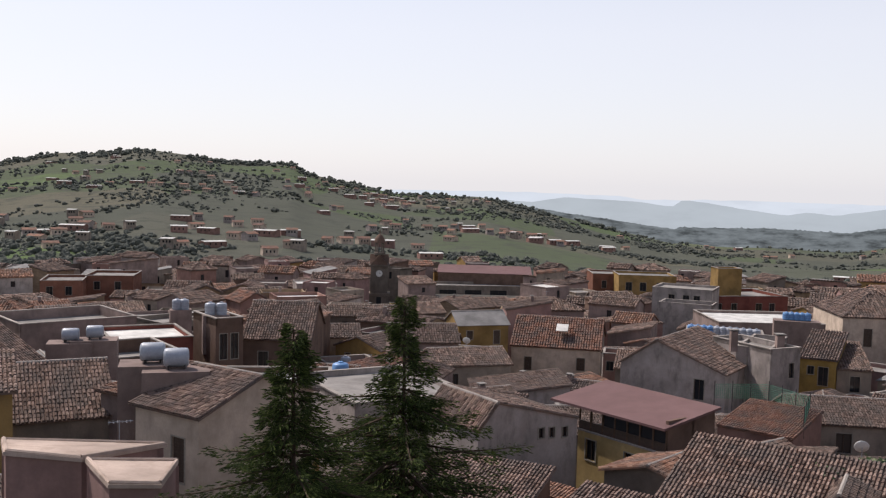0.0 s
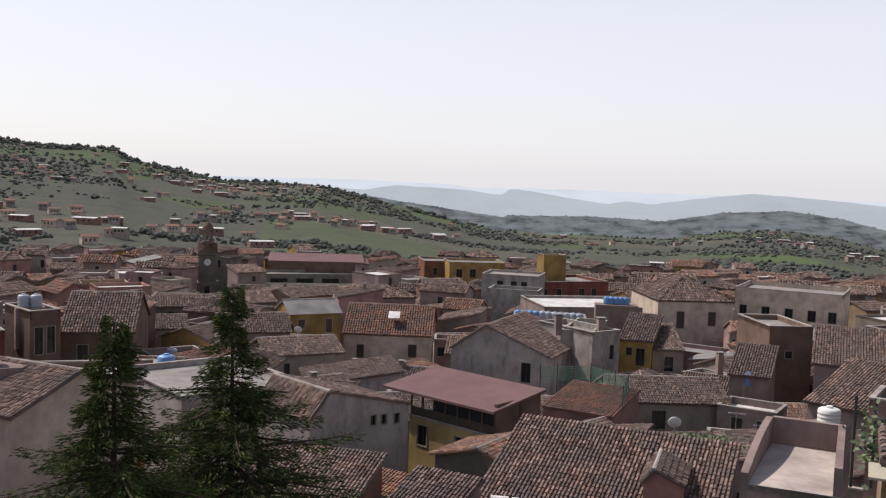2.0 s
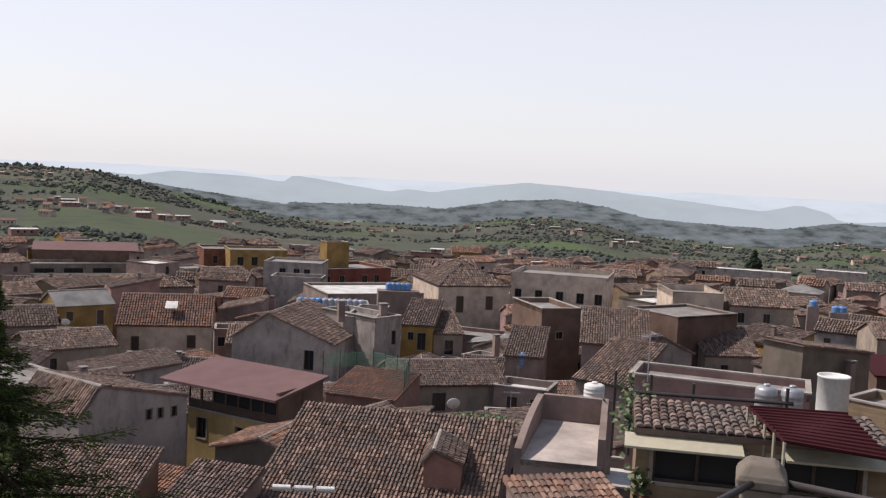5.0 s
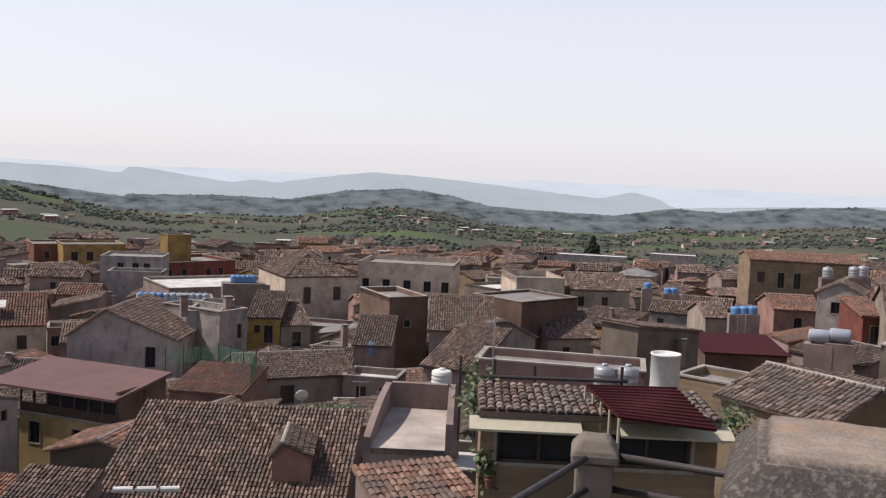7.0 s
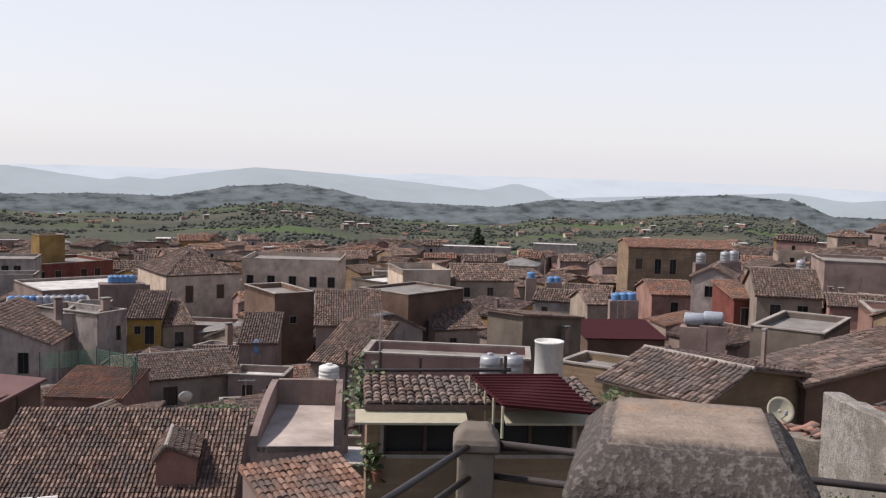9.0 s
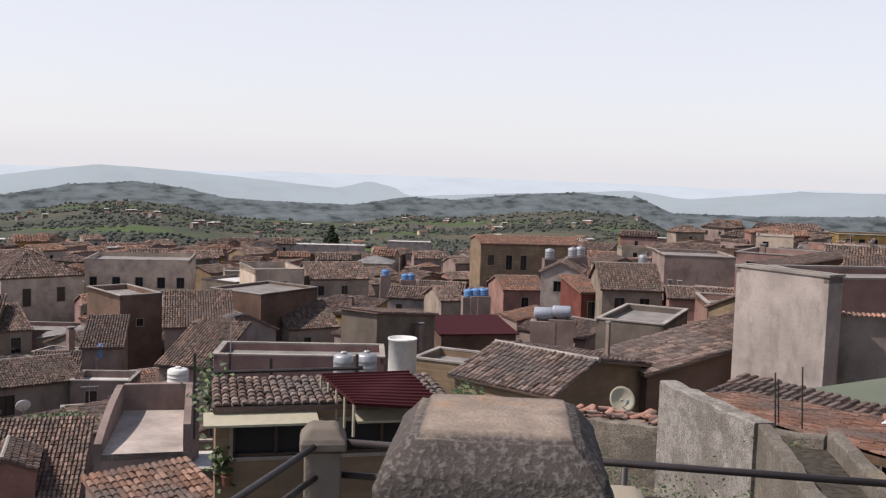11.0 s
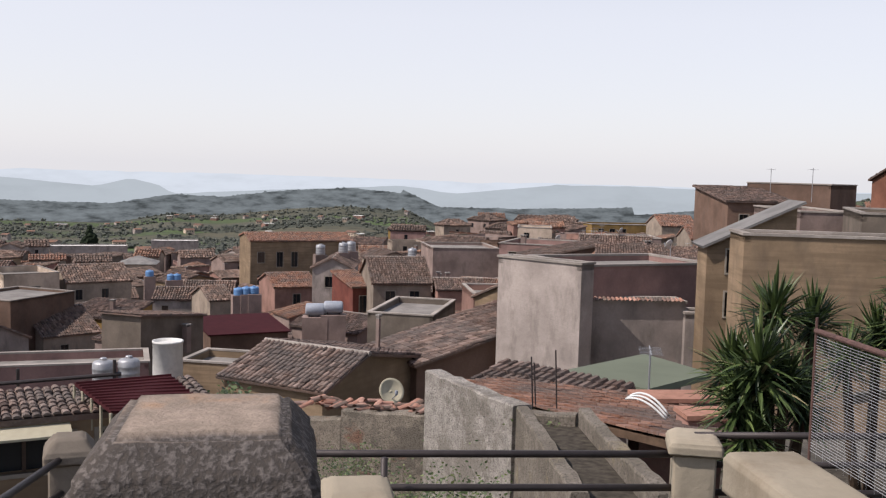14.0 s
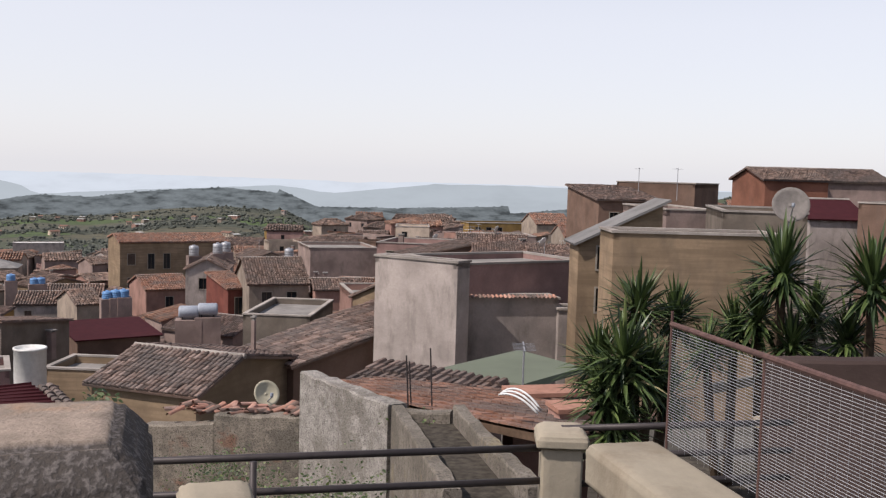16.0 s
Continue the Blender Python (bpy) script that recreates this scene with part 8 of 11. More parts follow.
child("loggia_glass", Soup().box(ywd * 0.3, ywd, 0.1, 0.12, -13.34 - yz0, -12.45 - yz0).mesh("loggia_glass", GLASS), yh)
child("loggia_back", Soup().box(0.0, ywd, 2.4, 2.6, -14.0 - yz0, -12.1 - yz0).box(ywd - 0.2, ywd, 0.2, 4.6, -13.9 - yz0, -12.0 - yz0).mesh("loggia_back", WALL["brown"]), yh)
child("roof_panel", Soup().add([(-2.1, -0.5, 1.75), (ywd + 0.3, -0.5, 1.75), (ywd + 0.3, 4.8, 2.4), (-2.1, 4.8, 2.4), (-2.1, -0.5, 1.6), (ywd + 0.3, -0.5, 1.6), (ywd + 0.3, 4.8, 2.25), (-2.1, 4.8, 2.25)],
      [(0, 1, 2, 3), (7, 6, 5, 4), (0, 4, 5, 1), (1, 5, 6, 2), (2, 6, 7, 3), (3, 7, 4, 0)]).mesh("roof_panel", REDMETAL), yh, "faded red metal roof panel").matrix_basis = pose(0, 0, -14.05 - yz0)

# low near house whose worn roof steps forward
WORN = plaster("worn_pinkish_roof", (0.5, 0.39, 0.32), (0.2, 0.14, 0.11), wear=0.6)
low = empty("house", pose(-11.5, 30.5, -16), "low near house with a worn pinkish roof in two steps", "house")
low_wings = (
    ("roof", (Vector((-13.3, 29.2, -7.0)), Vector((-10.95, 29.4, -7.2)), Vector((-9.3, 32.9, -7.65)), Vector((-14.6, 31.9, -7.35)))),
    ("roof", (Vector((-9.3, 26.95, -7.2)), Vector((-7.9, 27.38, -7.3)), Vector((-8.4, 31.0, -7.65)), Vector((-10.9, 29.5, -7.24)))),
)
for nm, q in low_wings:
    slab(nm, q, 0.12, WORN, low)
    mid = sum(q, Vector()) / 4
    for a, b in zip(q, q[1:] + q[:1]):
        d = (b - a).normalized()
        u = (mid - a).normalized() * 0.12
        in_world(new("coping", Soup().tube([a + u + Vector((0, 0, 0.03)), b + (mid - b).normalized() * 0.12 + Vector((0, 0, 0.0))], 0.07, 6).mesh("coping", WORN)), low)
        a, b = a.lerp(mid, 0.04), b.lerp(mid, 0.04)
        n2 = Vector((-d.y, d.x, 0)) * 0.25
        in_world(new("wall", mesh_of("wall", [(a.x, a.y, -18), (b.x, b.y, -18), (b.x, b.y, b.z - 0.13), (a.x, a.y, a.z - 0.13), *[(p.x + n2.x, p.y + n2.y, z) for p, z in ((a, -18), (b, -18), (b, b.z - 0.13), (a, a.z - 0.13))]],
                                      [(0, 1, 2, 3), (7, 6, 5, 4), (3, 2, 6, 7), (0, 3, 7, 4), (1, 5, 6, 2)], WALL["mauve"])), low)

# roof under repair, ringed by a green safety net
house(20.9, 71.2, -40.0, 5.6, 6.0, -16.0, "shed", 1.0, "pink", tile="new", over=0.1, label="house with a reddish tile roof under repair")
NET = plain("green_safety_net", (0.07, 0.2, 0.13), 0.7)
net = empty("safety_net", pose(22.4, 77.6, -15.2), "green plastic safety net on thin posts round a roof", "safety net")
net_line = ((22.4, 77.6, -15.1), (26.6, 77.0, -14.9), (28.4, 73.0, -15.0), (26.6, 69.3, -15.1))
mesh_soup = Soup()
for a, b in zip(net_line, net_line[1:]):
    a, b = Vector(a), Vector(b)
    for k in range(8):
        up = Vector((0, 0, -0.15 + 0.16 * k))
        mesh_soup.tube([a + up, b + up], 0.018, 3, None, False)
    for k in range(28):
        p = a.lerp(b, k / 27)
        mesh_soup.tube([p + Vector((0, 0, -0.2)), p + Vector((0, 0, 1.0))], 0.014, 3, None, False)
    for k in range(4):
        p = a.lerp(b, k / 3.001)
        in_world(new("post", Soup().tube([p + Vector((0, 0, -1.2)), p + Vector((0, 0, 1.25))], 0.035, 6).mesh("post", IRON)), net)
tagged(in_world(new("net", mesh_soup.mesh("net", NET)), net), kind="stuff")

# roof terrace with solid parapets
TZ = -9.4
tfl, tfr, tbr, tbl = Vector((17.62, 32.71, -9.4)), Vector((20.32, 30.98, -9.4)), Vector((23.81, 36.31, -9.4)), Vector((21.45, 38.0, -9.4))
terrace = empty("roof_terrace", pose(tfl.x, tfl.y, TZ), "grey concrete roof terrace with high solid parapets", "roof terrace")
TERRACE_FLOOR = plaster("worn_terrace_screed", (0.42, 0.36, 0.32), wear=0.35)
slab("floor_slab", [tfl, tfr, tbr, tbl], 0.25, TERRACE_FLOOR, terrace)


def parapet(a, b, za, zb, thick=0.28, low=-16.0):
    d = (b - a).normalized()
    n = Vector((-d.y, d.x, 0)) * thick
    steps = 8
    v, f = [], []
    for i in range(steps + 1):
        k = i / steps
        p = a.lerp(b, k)
        z = za + (zb - za) * (1 - (1 - k) ** 2.2)
        for q, zz in ((p, low), (p, z), (p + n, z), (p + n, low)):
            v.append((q.x, q.y, zz))
    for i in range(steps):
        for j in range(3):
            f.append((i * 4 + j, i * 4 + 4 + j, i * 4 + 5 + j, i * 4 + 1 + j))
    f += [(0, 1, 2, 3), tuple(steps * 4 + j for j in (3, 2, 1, 0))]
    in_world(new("parapet", mesh_of("parapet", v, f, WALL["grey"])), terrace)


parapet(tfl, tbl, -9.0, -8.25)
parapet(tbl, tbr, -8.25, -8.25)
parapet(tbr, tfr, -8.25, -8.35, -0.28)
parapet(tfr, tfl, -9.42, -9.42, -0.2)

# house with cream awnings and a maroon shed roof
ax0, ax1 = Vector((9.82, 13.87, -2.95)), Vector((13.34, 11.57, -2.93))
arot = math.degrees(math.atan2(ax1.y - ax0.y, ax1.x - ax0.x))
aw = (ax1 - ax0).length
# wide dark panes stand for both glass and the shaded recess under the awnings
ah = house(ax0.x, ax0.y, arot, aw, 1.9, -2.77, "shed", 0.04, "beige", tile="old", z0=-9.5, pitch=0.15, over=0.05, pieces=True,
           wins=[(0.3, 0.22, aw * 0.36, 0.6, "glass"), (aw * 0.53, 0.22, aw * 0.36, 0.6, "glass")], label="rough plastered house with awnings and a tiled lean-to roof")
for u0, u1 in ((-0.05, 0.42), (0.58, 1.05)):
    child("awning", Soup().add([(aw * u0, -0.42, 6.6), (aw * u1, -0.42, 6.6), (aw * u1, 0.05, 6.72), (aw * u0, 0.05, 6.72), (aw * u0, -0.42, 6.56), (aw * u1, -0.42, 6.56), (aw * u1, 0.05, 6.68), (aw * u0, 0.05, 6.68)],
          [(0, 1, 2, 3), (7, 6, 5, 4), (0, 4, 5, 1), (1, 5, 6, 2), (2, 6, 7, 3), (3, 7, 4, 0)]).mesh("awning", AWNING), ah, "cream sheet awning")
shed = slab("lean_to_roof", [(11.17, 11.78, -2.41), (12.43, 10.79, -2.51), (13.52, 12.84, -2.35), (12.04, 13.68, -2.36)], 0.05, MAROON, None, 11, None, "small maroon corrugated metal lean-to roof", "lean-to roof", 1)
for k in range(5):
    a, b = Vector((12.04, 13.68, -2.4)), Vector((11.17, 11.78, -2.45))
    q = a.lerp(b, k / 4)
    in_world(new("glazing_bar", Soup().tube([q - Vector((0, 0, 0.55)), q], 0.03, 6).mesh("glazing_bar", AWNING)), shed)
pole = Soup().tube([(11.4, 16.42, -2.71), (13.85, 14.48, -2.61)], 0.04, 8)
tagged(new("pole", pole.mesh("pole", IRON)), "long dark iron clothes line bar over a terrace", "bar")
for (bx, by, bz), hgt in (((13.32, 19.95, -4.22), 1.9), ((12.29, 17.02, -3.36), 1.4), ((13.0, 16.5, -3.34), 1.2), ((12.53, 18.07, -3.6), 1.5), ((13.75, 14.56, -3.04), 1.2)):
    tagged(new("post", Soup().tube([(bx, by, bz - 1), (bx, by, bz + hgt * 0.6)], 0.035, 7).mesh("post", IRON)), "thin rusty iron post on a roof terrace", "post", "terrace posts")


# ---- water tanks, chimneys, aerials ----
def upright_tank(x, y, z, r, h, mat, label, category="water tank"):
    t = empty("water_tank", pose(x, y, z), label, category, "roof water tanks")
    s = Soup()
    prof = [(r * 0.97, 0), (r, 0.04)]
    for i in range(3):
        a = h * (0.12 + 0.26 * i)
        prof += [(r, a), (r * 1.03, a + 0.03 * h), (r * 1.03, a + 0.07 * h), (r, a + 0.1 * h)]
    prof += [(r, h * 0.88), (r * 0.85, h * 0.95), (r * 0.35, h)]
    child("tank_body", s.lathe(prof, 18).mesh("tank_body", mat, True), t)
    child("lid", Soup().lathe([(r * 0.32, h), (r * 0.34, h + 0.05), (r * 0.28, h + 0.09)], 12).mesh("lid", mat), t)
    return t


def lying_tank(x, y, z, rot, r, length, mat, label):
    t = empty("water_tank", pose(x, y, z, 0, 0, rot), label, "water tank", "roof water tanks")
    s = Soup()
    n = 14
    body = Soup()
    for px_, rr in ((-length / 2, 0.6), (-length / 2 + 0.1 * r, 0.9), (-length / 2 + 0.3 * r, 1.0), (length / 2 - 0.3 * r, 1.0), (length / 2 - 0.1 * r, 0.9), (length / 2, 0.6)):
        for j in range(n):
            a = 2 * math.pi * j / n
            body.v.append((px_, rr * r * math.cos(a), r * 1.15 + rr * r * math.sin(a)))
    for i in range(5):
        for j in range(n):
            a0, b0 = i * n + j, i * n + (j + 1) % n
            body.f.append((a0, a0 + n, b0 + n, b0))
    body.f += [tuple(range(n)), tuple(5 * n + j for j in range(n))[::-1]]
    child("tank_body", body.mesh("tank_body", mat, True), t)
    for sx in (-0.3, 0.3):
        child("cradle", Soup().box(sx * length - 0.05, sx * length + 0.05, -r * 0.8, r * 0.8, 0, r * 0.4).mesh("cradle", IRON), t)
    return t


def platform_under(x, y, z, w, d, rot, label):
    ob = new("tank_platform", Soup().box(-w / 2, w / 2, -d / 2, d / 2, -4.0, 0).mesh("tank_platform", WALL["grey"]))
    ob.matrix_basis = pose(x, y, z, 0, 0, rot)
    return tagged(ob, label, "tank platform")


def aerial(x, y, z, h, rot=0.0):
    t = empty("tv_aerial", pose(x, y, z, 0, 0, rot), "thin metal television aerial on a roof mast", "aerial", "television aerials")
    child("mast", Soup().tube([(0, 0, 0), (0, 0, h)], 0.025, 6).mesh("mast", STEEL), t)
    child("boom", Soup().tube([(-0.5, 0, h * 0.95), (0.6, 0, h * 0.97)], 0.018, 5).mesh("boom", STEEL), t)
    el = Soup()
    for i in range(6):
        el.tube([(-0.45 + 0.19 * i, -0.28, h * 0.955), (-0.45 + 0.19 * i, 0.28, h * 0.955)], 0.008, 4)
    child("elements", el.mesh("elements", STEEL), t)
    return t


def dish(x, y, z, r, rot, tilt, mat, label, mast=1.0):
    t = empty("satellite_dish", pose(x, y, z, 0, 0, rot), label, "satellite dish", "satellite dishes")
    s = Soup()
    n, rings = 24, 5
    for i in range(rings + 1):
        q = r * i / rings
        for j in range(n):
            a = 2 * math.pi * j / n
            s.v.append((q * math.cos(a), 0.25 * r * (1 - (i / rings) ** 2), q * math.sin(a)))
    for i in range(rings):
        for j in range(n):
            s.f.append((i * n + j, i * n + (j + 1) % n, (i + 1) * n + (j + 1) % n, (i + 1) * n + j))
    m = s.mesh("reflector", mat, True)
    d_ = child("reflector", m, t)
    d_.matrix_basis = pose(0, 0, 0, -tilt, 0, 0)
    sol = d_.modifiers.new("thick", "SOLIDIFY")
    sol.thickness = 0.015
    child("arm", Soup().tube([(0, 0.1, -r * 0.8), (0, -r * 0.9, -r * 0.1)], 0.018, 6).mesh("arm", STEEL), t)
    child("feed", Soup().lathe([(0.03, 0), (0.05, 0.05), (0.04, 0.12)], 10, (0, -r * 0.9, -r * 0.12)).mesh("feed", TANKGREY), t)
    child("bracket", Soup().tube([(0, 0.2, -mast), (0, 0.2, 0)], 0.03, 8).mesh("bracket", STEEL), t)
    return t


def chimney(x, y, z, w, h, wall="grey", rot=0.0):
    t = empty("chimney", pose(x, y, z, 0, 0, rot), "small rendered chimney with a flat cap on a roof", "chimney", "chimneys")
    child("shaft", Soup().box(-w / 2, w / 2, -w / 2, w / 2, -1.2, h).mesh("shaft", WALL[wall]), t)
    child("cap", Soup().box(-w * 0.65, w * 0.65, -w * 0.65, w * 0.65, h + 0.12, h + 0.2).box(-w * 0.4, -w * 0.3, -w * 0.4, w * 0.4, h, h + 0.12).box(w * 0.3, w * 0.4, -w * 0.4, w * 0.4, h, h + 0.12).mesh("cap", CONCRETE), t)
    return t


tx, ty, tz = (30.99, 30.44, -7.72)
white_tank = empty("water_tank", pose(tx, ty, tz), "tall white cylindrical water tank with an open rim", "water tank", "roof water tanks")
child("tank_body", Soup().lathe([(0.62, -0.1), (0.64, 0.0), (0.64, 1.5), (0.67, 1.52), (0.67, 1.6), (0.6, 1.6), (0.58, 1.5), (0.3, 1.52)], 24).mesh("tank_body", TANKWHITE, True), white_tank)
child("plinth", Soup().box(-0.8, 0.8, -0.8, 0.8, -2.5, -0.1).mesh("plinth", WALL["grey"]), white_tank)
for bx, by, bz in ((26.81, 29.72, -7.18), (27.52, 29.07, -7.13)):
    upright_tank(bx, by, bz - 0.1, 0.42, 1.05, STEEL, "galvanised steel water tank on a roof")
    platform_under(bx, by, bz - 0.1, 1.1, 1.1, -40, "grey block under a water tank")
bx, by, bz = (-7.77, 75.6, -14.33)
upright_tank(bx, by, bz, 0.65, 1.55, BLUE, "bright blue plastic water tank on a platform")
platform_under(bx, by, bz, 2.6, 2.0, 10, "grey slab carrying a blue water tank")
for bx, by, bz in ((-23.74, 99.2, -12.64), (-22.64, 99.46, -12.65), (-31.19, 113.8, -14.24), (-30.38, 114.02, -14.24)):
    upright_tank(bx, by, bz, 0.55, 1.25, TANKGREY, "blue-grey plastic water tank on a flat roof")
    platform_under(bx, by, bz, 1.6, 1.6, 20, "flat roof block under a water tank")
for bx, by, bz in ((-15.18, 50.78, -8.33), (-13.75, 50.15, -8.48), (-28.71, 74.67, -11.54), (-27.04, 75.29, -11.37)):
    lying_tank(bx, by, bz, 15, 0.5, 1.3, TANKGREY, "grey-blue lying water tank on a roof")
    platform_under(bx, by, bz, 3.4, 2.2, 15, "roof block under a lying water tank")
row0, row1 = Vector((30.86, 117.98, -15.98)), Vector((37.53, 113.94, -15.8))
for i in range(11):
    q = row0.lerp(row1, i / 10)
    upright_tank(q.x, q.y, q.z, 0.48, 1.0, BLUE if i < 4 else TANKGREY, "blue plastic water tank in a long row" if i < 4 else "grey plastic water tank in a long row")
platform_under((row0.x + row1.x) / 2, (row0.y + row1.y) / 2, row0.z - 0.05, 9.6, 2.5, math.degrees(math.atan2(row1.y - row0.y, row1.x - row0.x)), "long flat roof block under a row of tanks")
row0, row1 = Vector((51.44, 143.0, -17.39)), Vector((54.17, 141.99, -17.34))
for i in range(5):
    q = row0.lerp(row1, i / 4)
    upright_tank(q.x, q.y, q.z, 0.55, 1.1, BLUE, "blue plastic water tank on a flat roof")
platform_under((row0.x + row1.x) / 2, (row0.y + row1.y) / 2, row0.z - 0.03, 6.5, 3.0, -15, "dark flat roof block under blue tanks")
bx, by, bz = (44.07, 83.03, -16.95)
upright_tank(bx, by, bz, 0.6, 1.2, BLUE, "pale blue water tank on a tiled house")
platform_under(bx, by, bz, 1.4, 1.4, 0, "grey block under a pale blue tank")
bx, by, bz = (27.82, 43.91, -10.14)
upright_tank(bx, by, bz, 0.55, 0.8, TANKWHITE, "white water tank on a roof")
platform_under(bx, by, bz, 1.6, 1.6, 0, "grey block under a white tank")
for bx, by, bz in ((68.49, 50.47, -11.5), (69.42, 49.19, -11.29)):
    lying_tank(bx, by, bz, -55, 0.55, 1.7, TANKGREY, "dusty grey lying water tank on a roof")
    platform_under(bx, by, bz, 2.2, 1.6, -55, "roof block under a lying tank")
for bx, by, bz in ((100.87, 73.96, -9.62), (102.57, 71.6, -9.32), (105.61, 72.48, -9.37), (115.98, 69.3, -10.66)):
    upright_tank(bx, by, bz, 0.6, 1.3, STEEL, "steel water tank on a flat roof")
    platform_under(bx, by, bz, 1.6, 1.6, -40, "roof block under a steel tank")
for bx, by, bz in ((89.19, 77.35, -14.02), (89.8, 76.64, -13.9), (90.36, 75.98, -13.85), (104.29, 107.86, -15.36), (106.48, 105.7, -15.94), (107.1, 105.09, -15.9)):
    upright_tank(bx, by, bz, 0.6, 0.9, BLUE, "blue water tank on a flat roof")
    platform_under(bx, by, bz, 1.6, 1.6, -40, "roof block under a blue tank")

dx, dy, dz = (22.1, 13.28, -4.34)
dish(dx, dy, dz, 0.36, -35, 25, AWNING, "pale beige satellite dish beside a stone gable")
dx, dy, dz = (29.35, 0.76, 1.0)
dish(dx, dy, dz, 0.52, -80, 20, plain("weathered_grey_dish", (0.19, 0.17, 0.155), 0.8), "large weathered grey satellite dish on a roof")
for (bx, by, bz), hgt in (((23.3, 6.59, -3.69), 1.1), ((69.59, 10.0, 0.54), 1.9), ((78.97, 14.49, 0.97), 1.5), ((51.88, 79.56, -15.75), 2.0), ((23.19, 32.59, -6.16), 1.6), ((-14.55, 43.64, -10.85), 1.2)):
    aerial(bx, by, bz - 0.4, hgt + 0.4, 20)
for (bx, by, bz), wd in (((44.35, 89.57, -16.1), 0.6), ((36.38, 23.02, -5.98), 0.16), ((57.83, 55.34, -12.41), 0.5), ((30.42, 99.41, -13.85), 0.7), ((36.07, 101.83, -14.54), 0.8)):
    chimney(bx, by, bz, wd, 0.9)

# small gabled roof hut on the broad roof
hx, hy, hz = (16.9, 40.88, -11.97)
house(hx, hy, -28, 1.75, 3.2, hz, "end", 0.55, "pink", tile="dark", apex=0.25, over=0.12, pitch=0.22, z0=hz - 3.0, label="small pinkish plastered roof hut with a tiled gable", name="roof_hut")
hx, hy, hz = (9.31, 38.85, -11.95)
for i in range(3):
    q = new("vent_pipe", Soup().tube([(0, 0, 0), (0.75, 0, 0.0)], 0.13, 10).mesh("vent_pipe", TANKWHITE))
    q.matrix_basis = pose(hx + 0.85 * i, hy - 0.35 * i, hz + 0.1, 0, 0, -20)
    tagged(q, "short white plastic pipe lying on roof tiles", "pipe", "white roof pipes")
# roof light in the red roof
sx, sy, sz = (17.93, 140.87, -19.48)
sl = new("roof_light", Soup().box(-0.85, 0.85, -1.0, 1.0, 0, 0.1).mesh("roof_light", PALE_SLAB))
sl.matrix_basis = pose(sx, sy, sz + 0.25, 22, 0, -12)
tagged(sl, "bright white roof light in a red tiled roof", "roof light")

# creeper on the broad roof's ridge
LEAF, ln, ll_, lb = material("green_leaves", 0.6)
ll_.new(ramp(ln, ll_, ln.new("ShaderNodeNewGeometry").outputs["Random Per Island"], [(0, (0.02, 0.035, 0.01)), (0.6, (0.045, 0.075, 0.018)), (1, (0.1, 0.12, 0.035))]), lb.inputs["Base Color"])


def leaves(s, centre, spread, count, size, rng=random):
    for _ in range(count):
        p = Vector(centre) + Vector((rng.gauss(0, spread[0]), rng.gauss(0, spread[1]), rng.gauss(0, spread[2])))
        a = Vector((rng.uniform(-1, 1), rng.uniform(-1, 1), rng.uniform(-0.4, 0.8))).normalized()
        b = a.orthogonal().normalized()
        k = size * rng.uniform(0.6, 1.3)
        s.add([p - b * k * 0.4, p + a * k, p + b * k * 0.4, p - a * k * 0.5], [(0, 1, 2), (0, 2, 3)])


for nm, c, sp, cnt, sz, lb_ in (("creeper", (21.34, 46.26, -11.73), (1.3, 0.6, 0.15), 1500, 0.17, "green creeper spreading over a roof ridge"),
                                ("weeds", (11.13, 16.0, -3.01), (0.12, 0.3, 0.35), 200, 0.1, "green weeds on the top of a wall"),
                                ("weeds", (31.14, 13.93, -6.48), (0.5, 0.4, 0.12), 200, 0.13, "low green weeds beside a tiled roof"),
                                ("potted_plant", (9.89, 13.82, -3.65), (0.09, 0.09, 0.16), 130, 0.09, "green plant hanging on a wall"),
                                ("weeds", (19.05, 16.28, -4.45), (0.3, 0.2, 0.2), 200, 0.12, "green weeds at a wall")):
    s = Soup()
    leaves(s, c, sp, cnt, sz)
    tagged(new(nm, s.mesh(nm, LEAF)), lb_, "plant", kind="stuff")
px_, py_, pz_ = (9.92, 13.67, -3.95)
tagged(new("flower_pot", Soup().lathe([(0.06, -0.1), (0.09, 0.05), (0.1, 0.07)], 12, (px_, py_, pz_)).mesh("flower_pot", WALL["orange"])), "small terracotta flower pot hung on a wall", "flower pot")


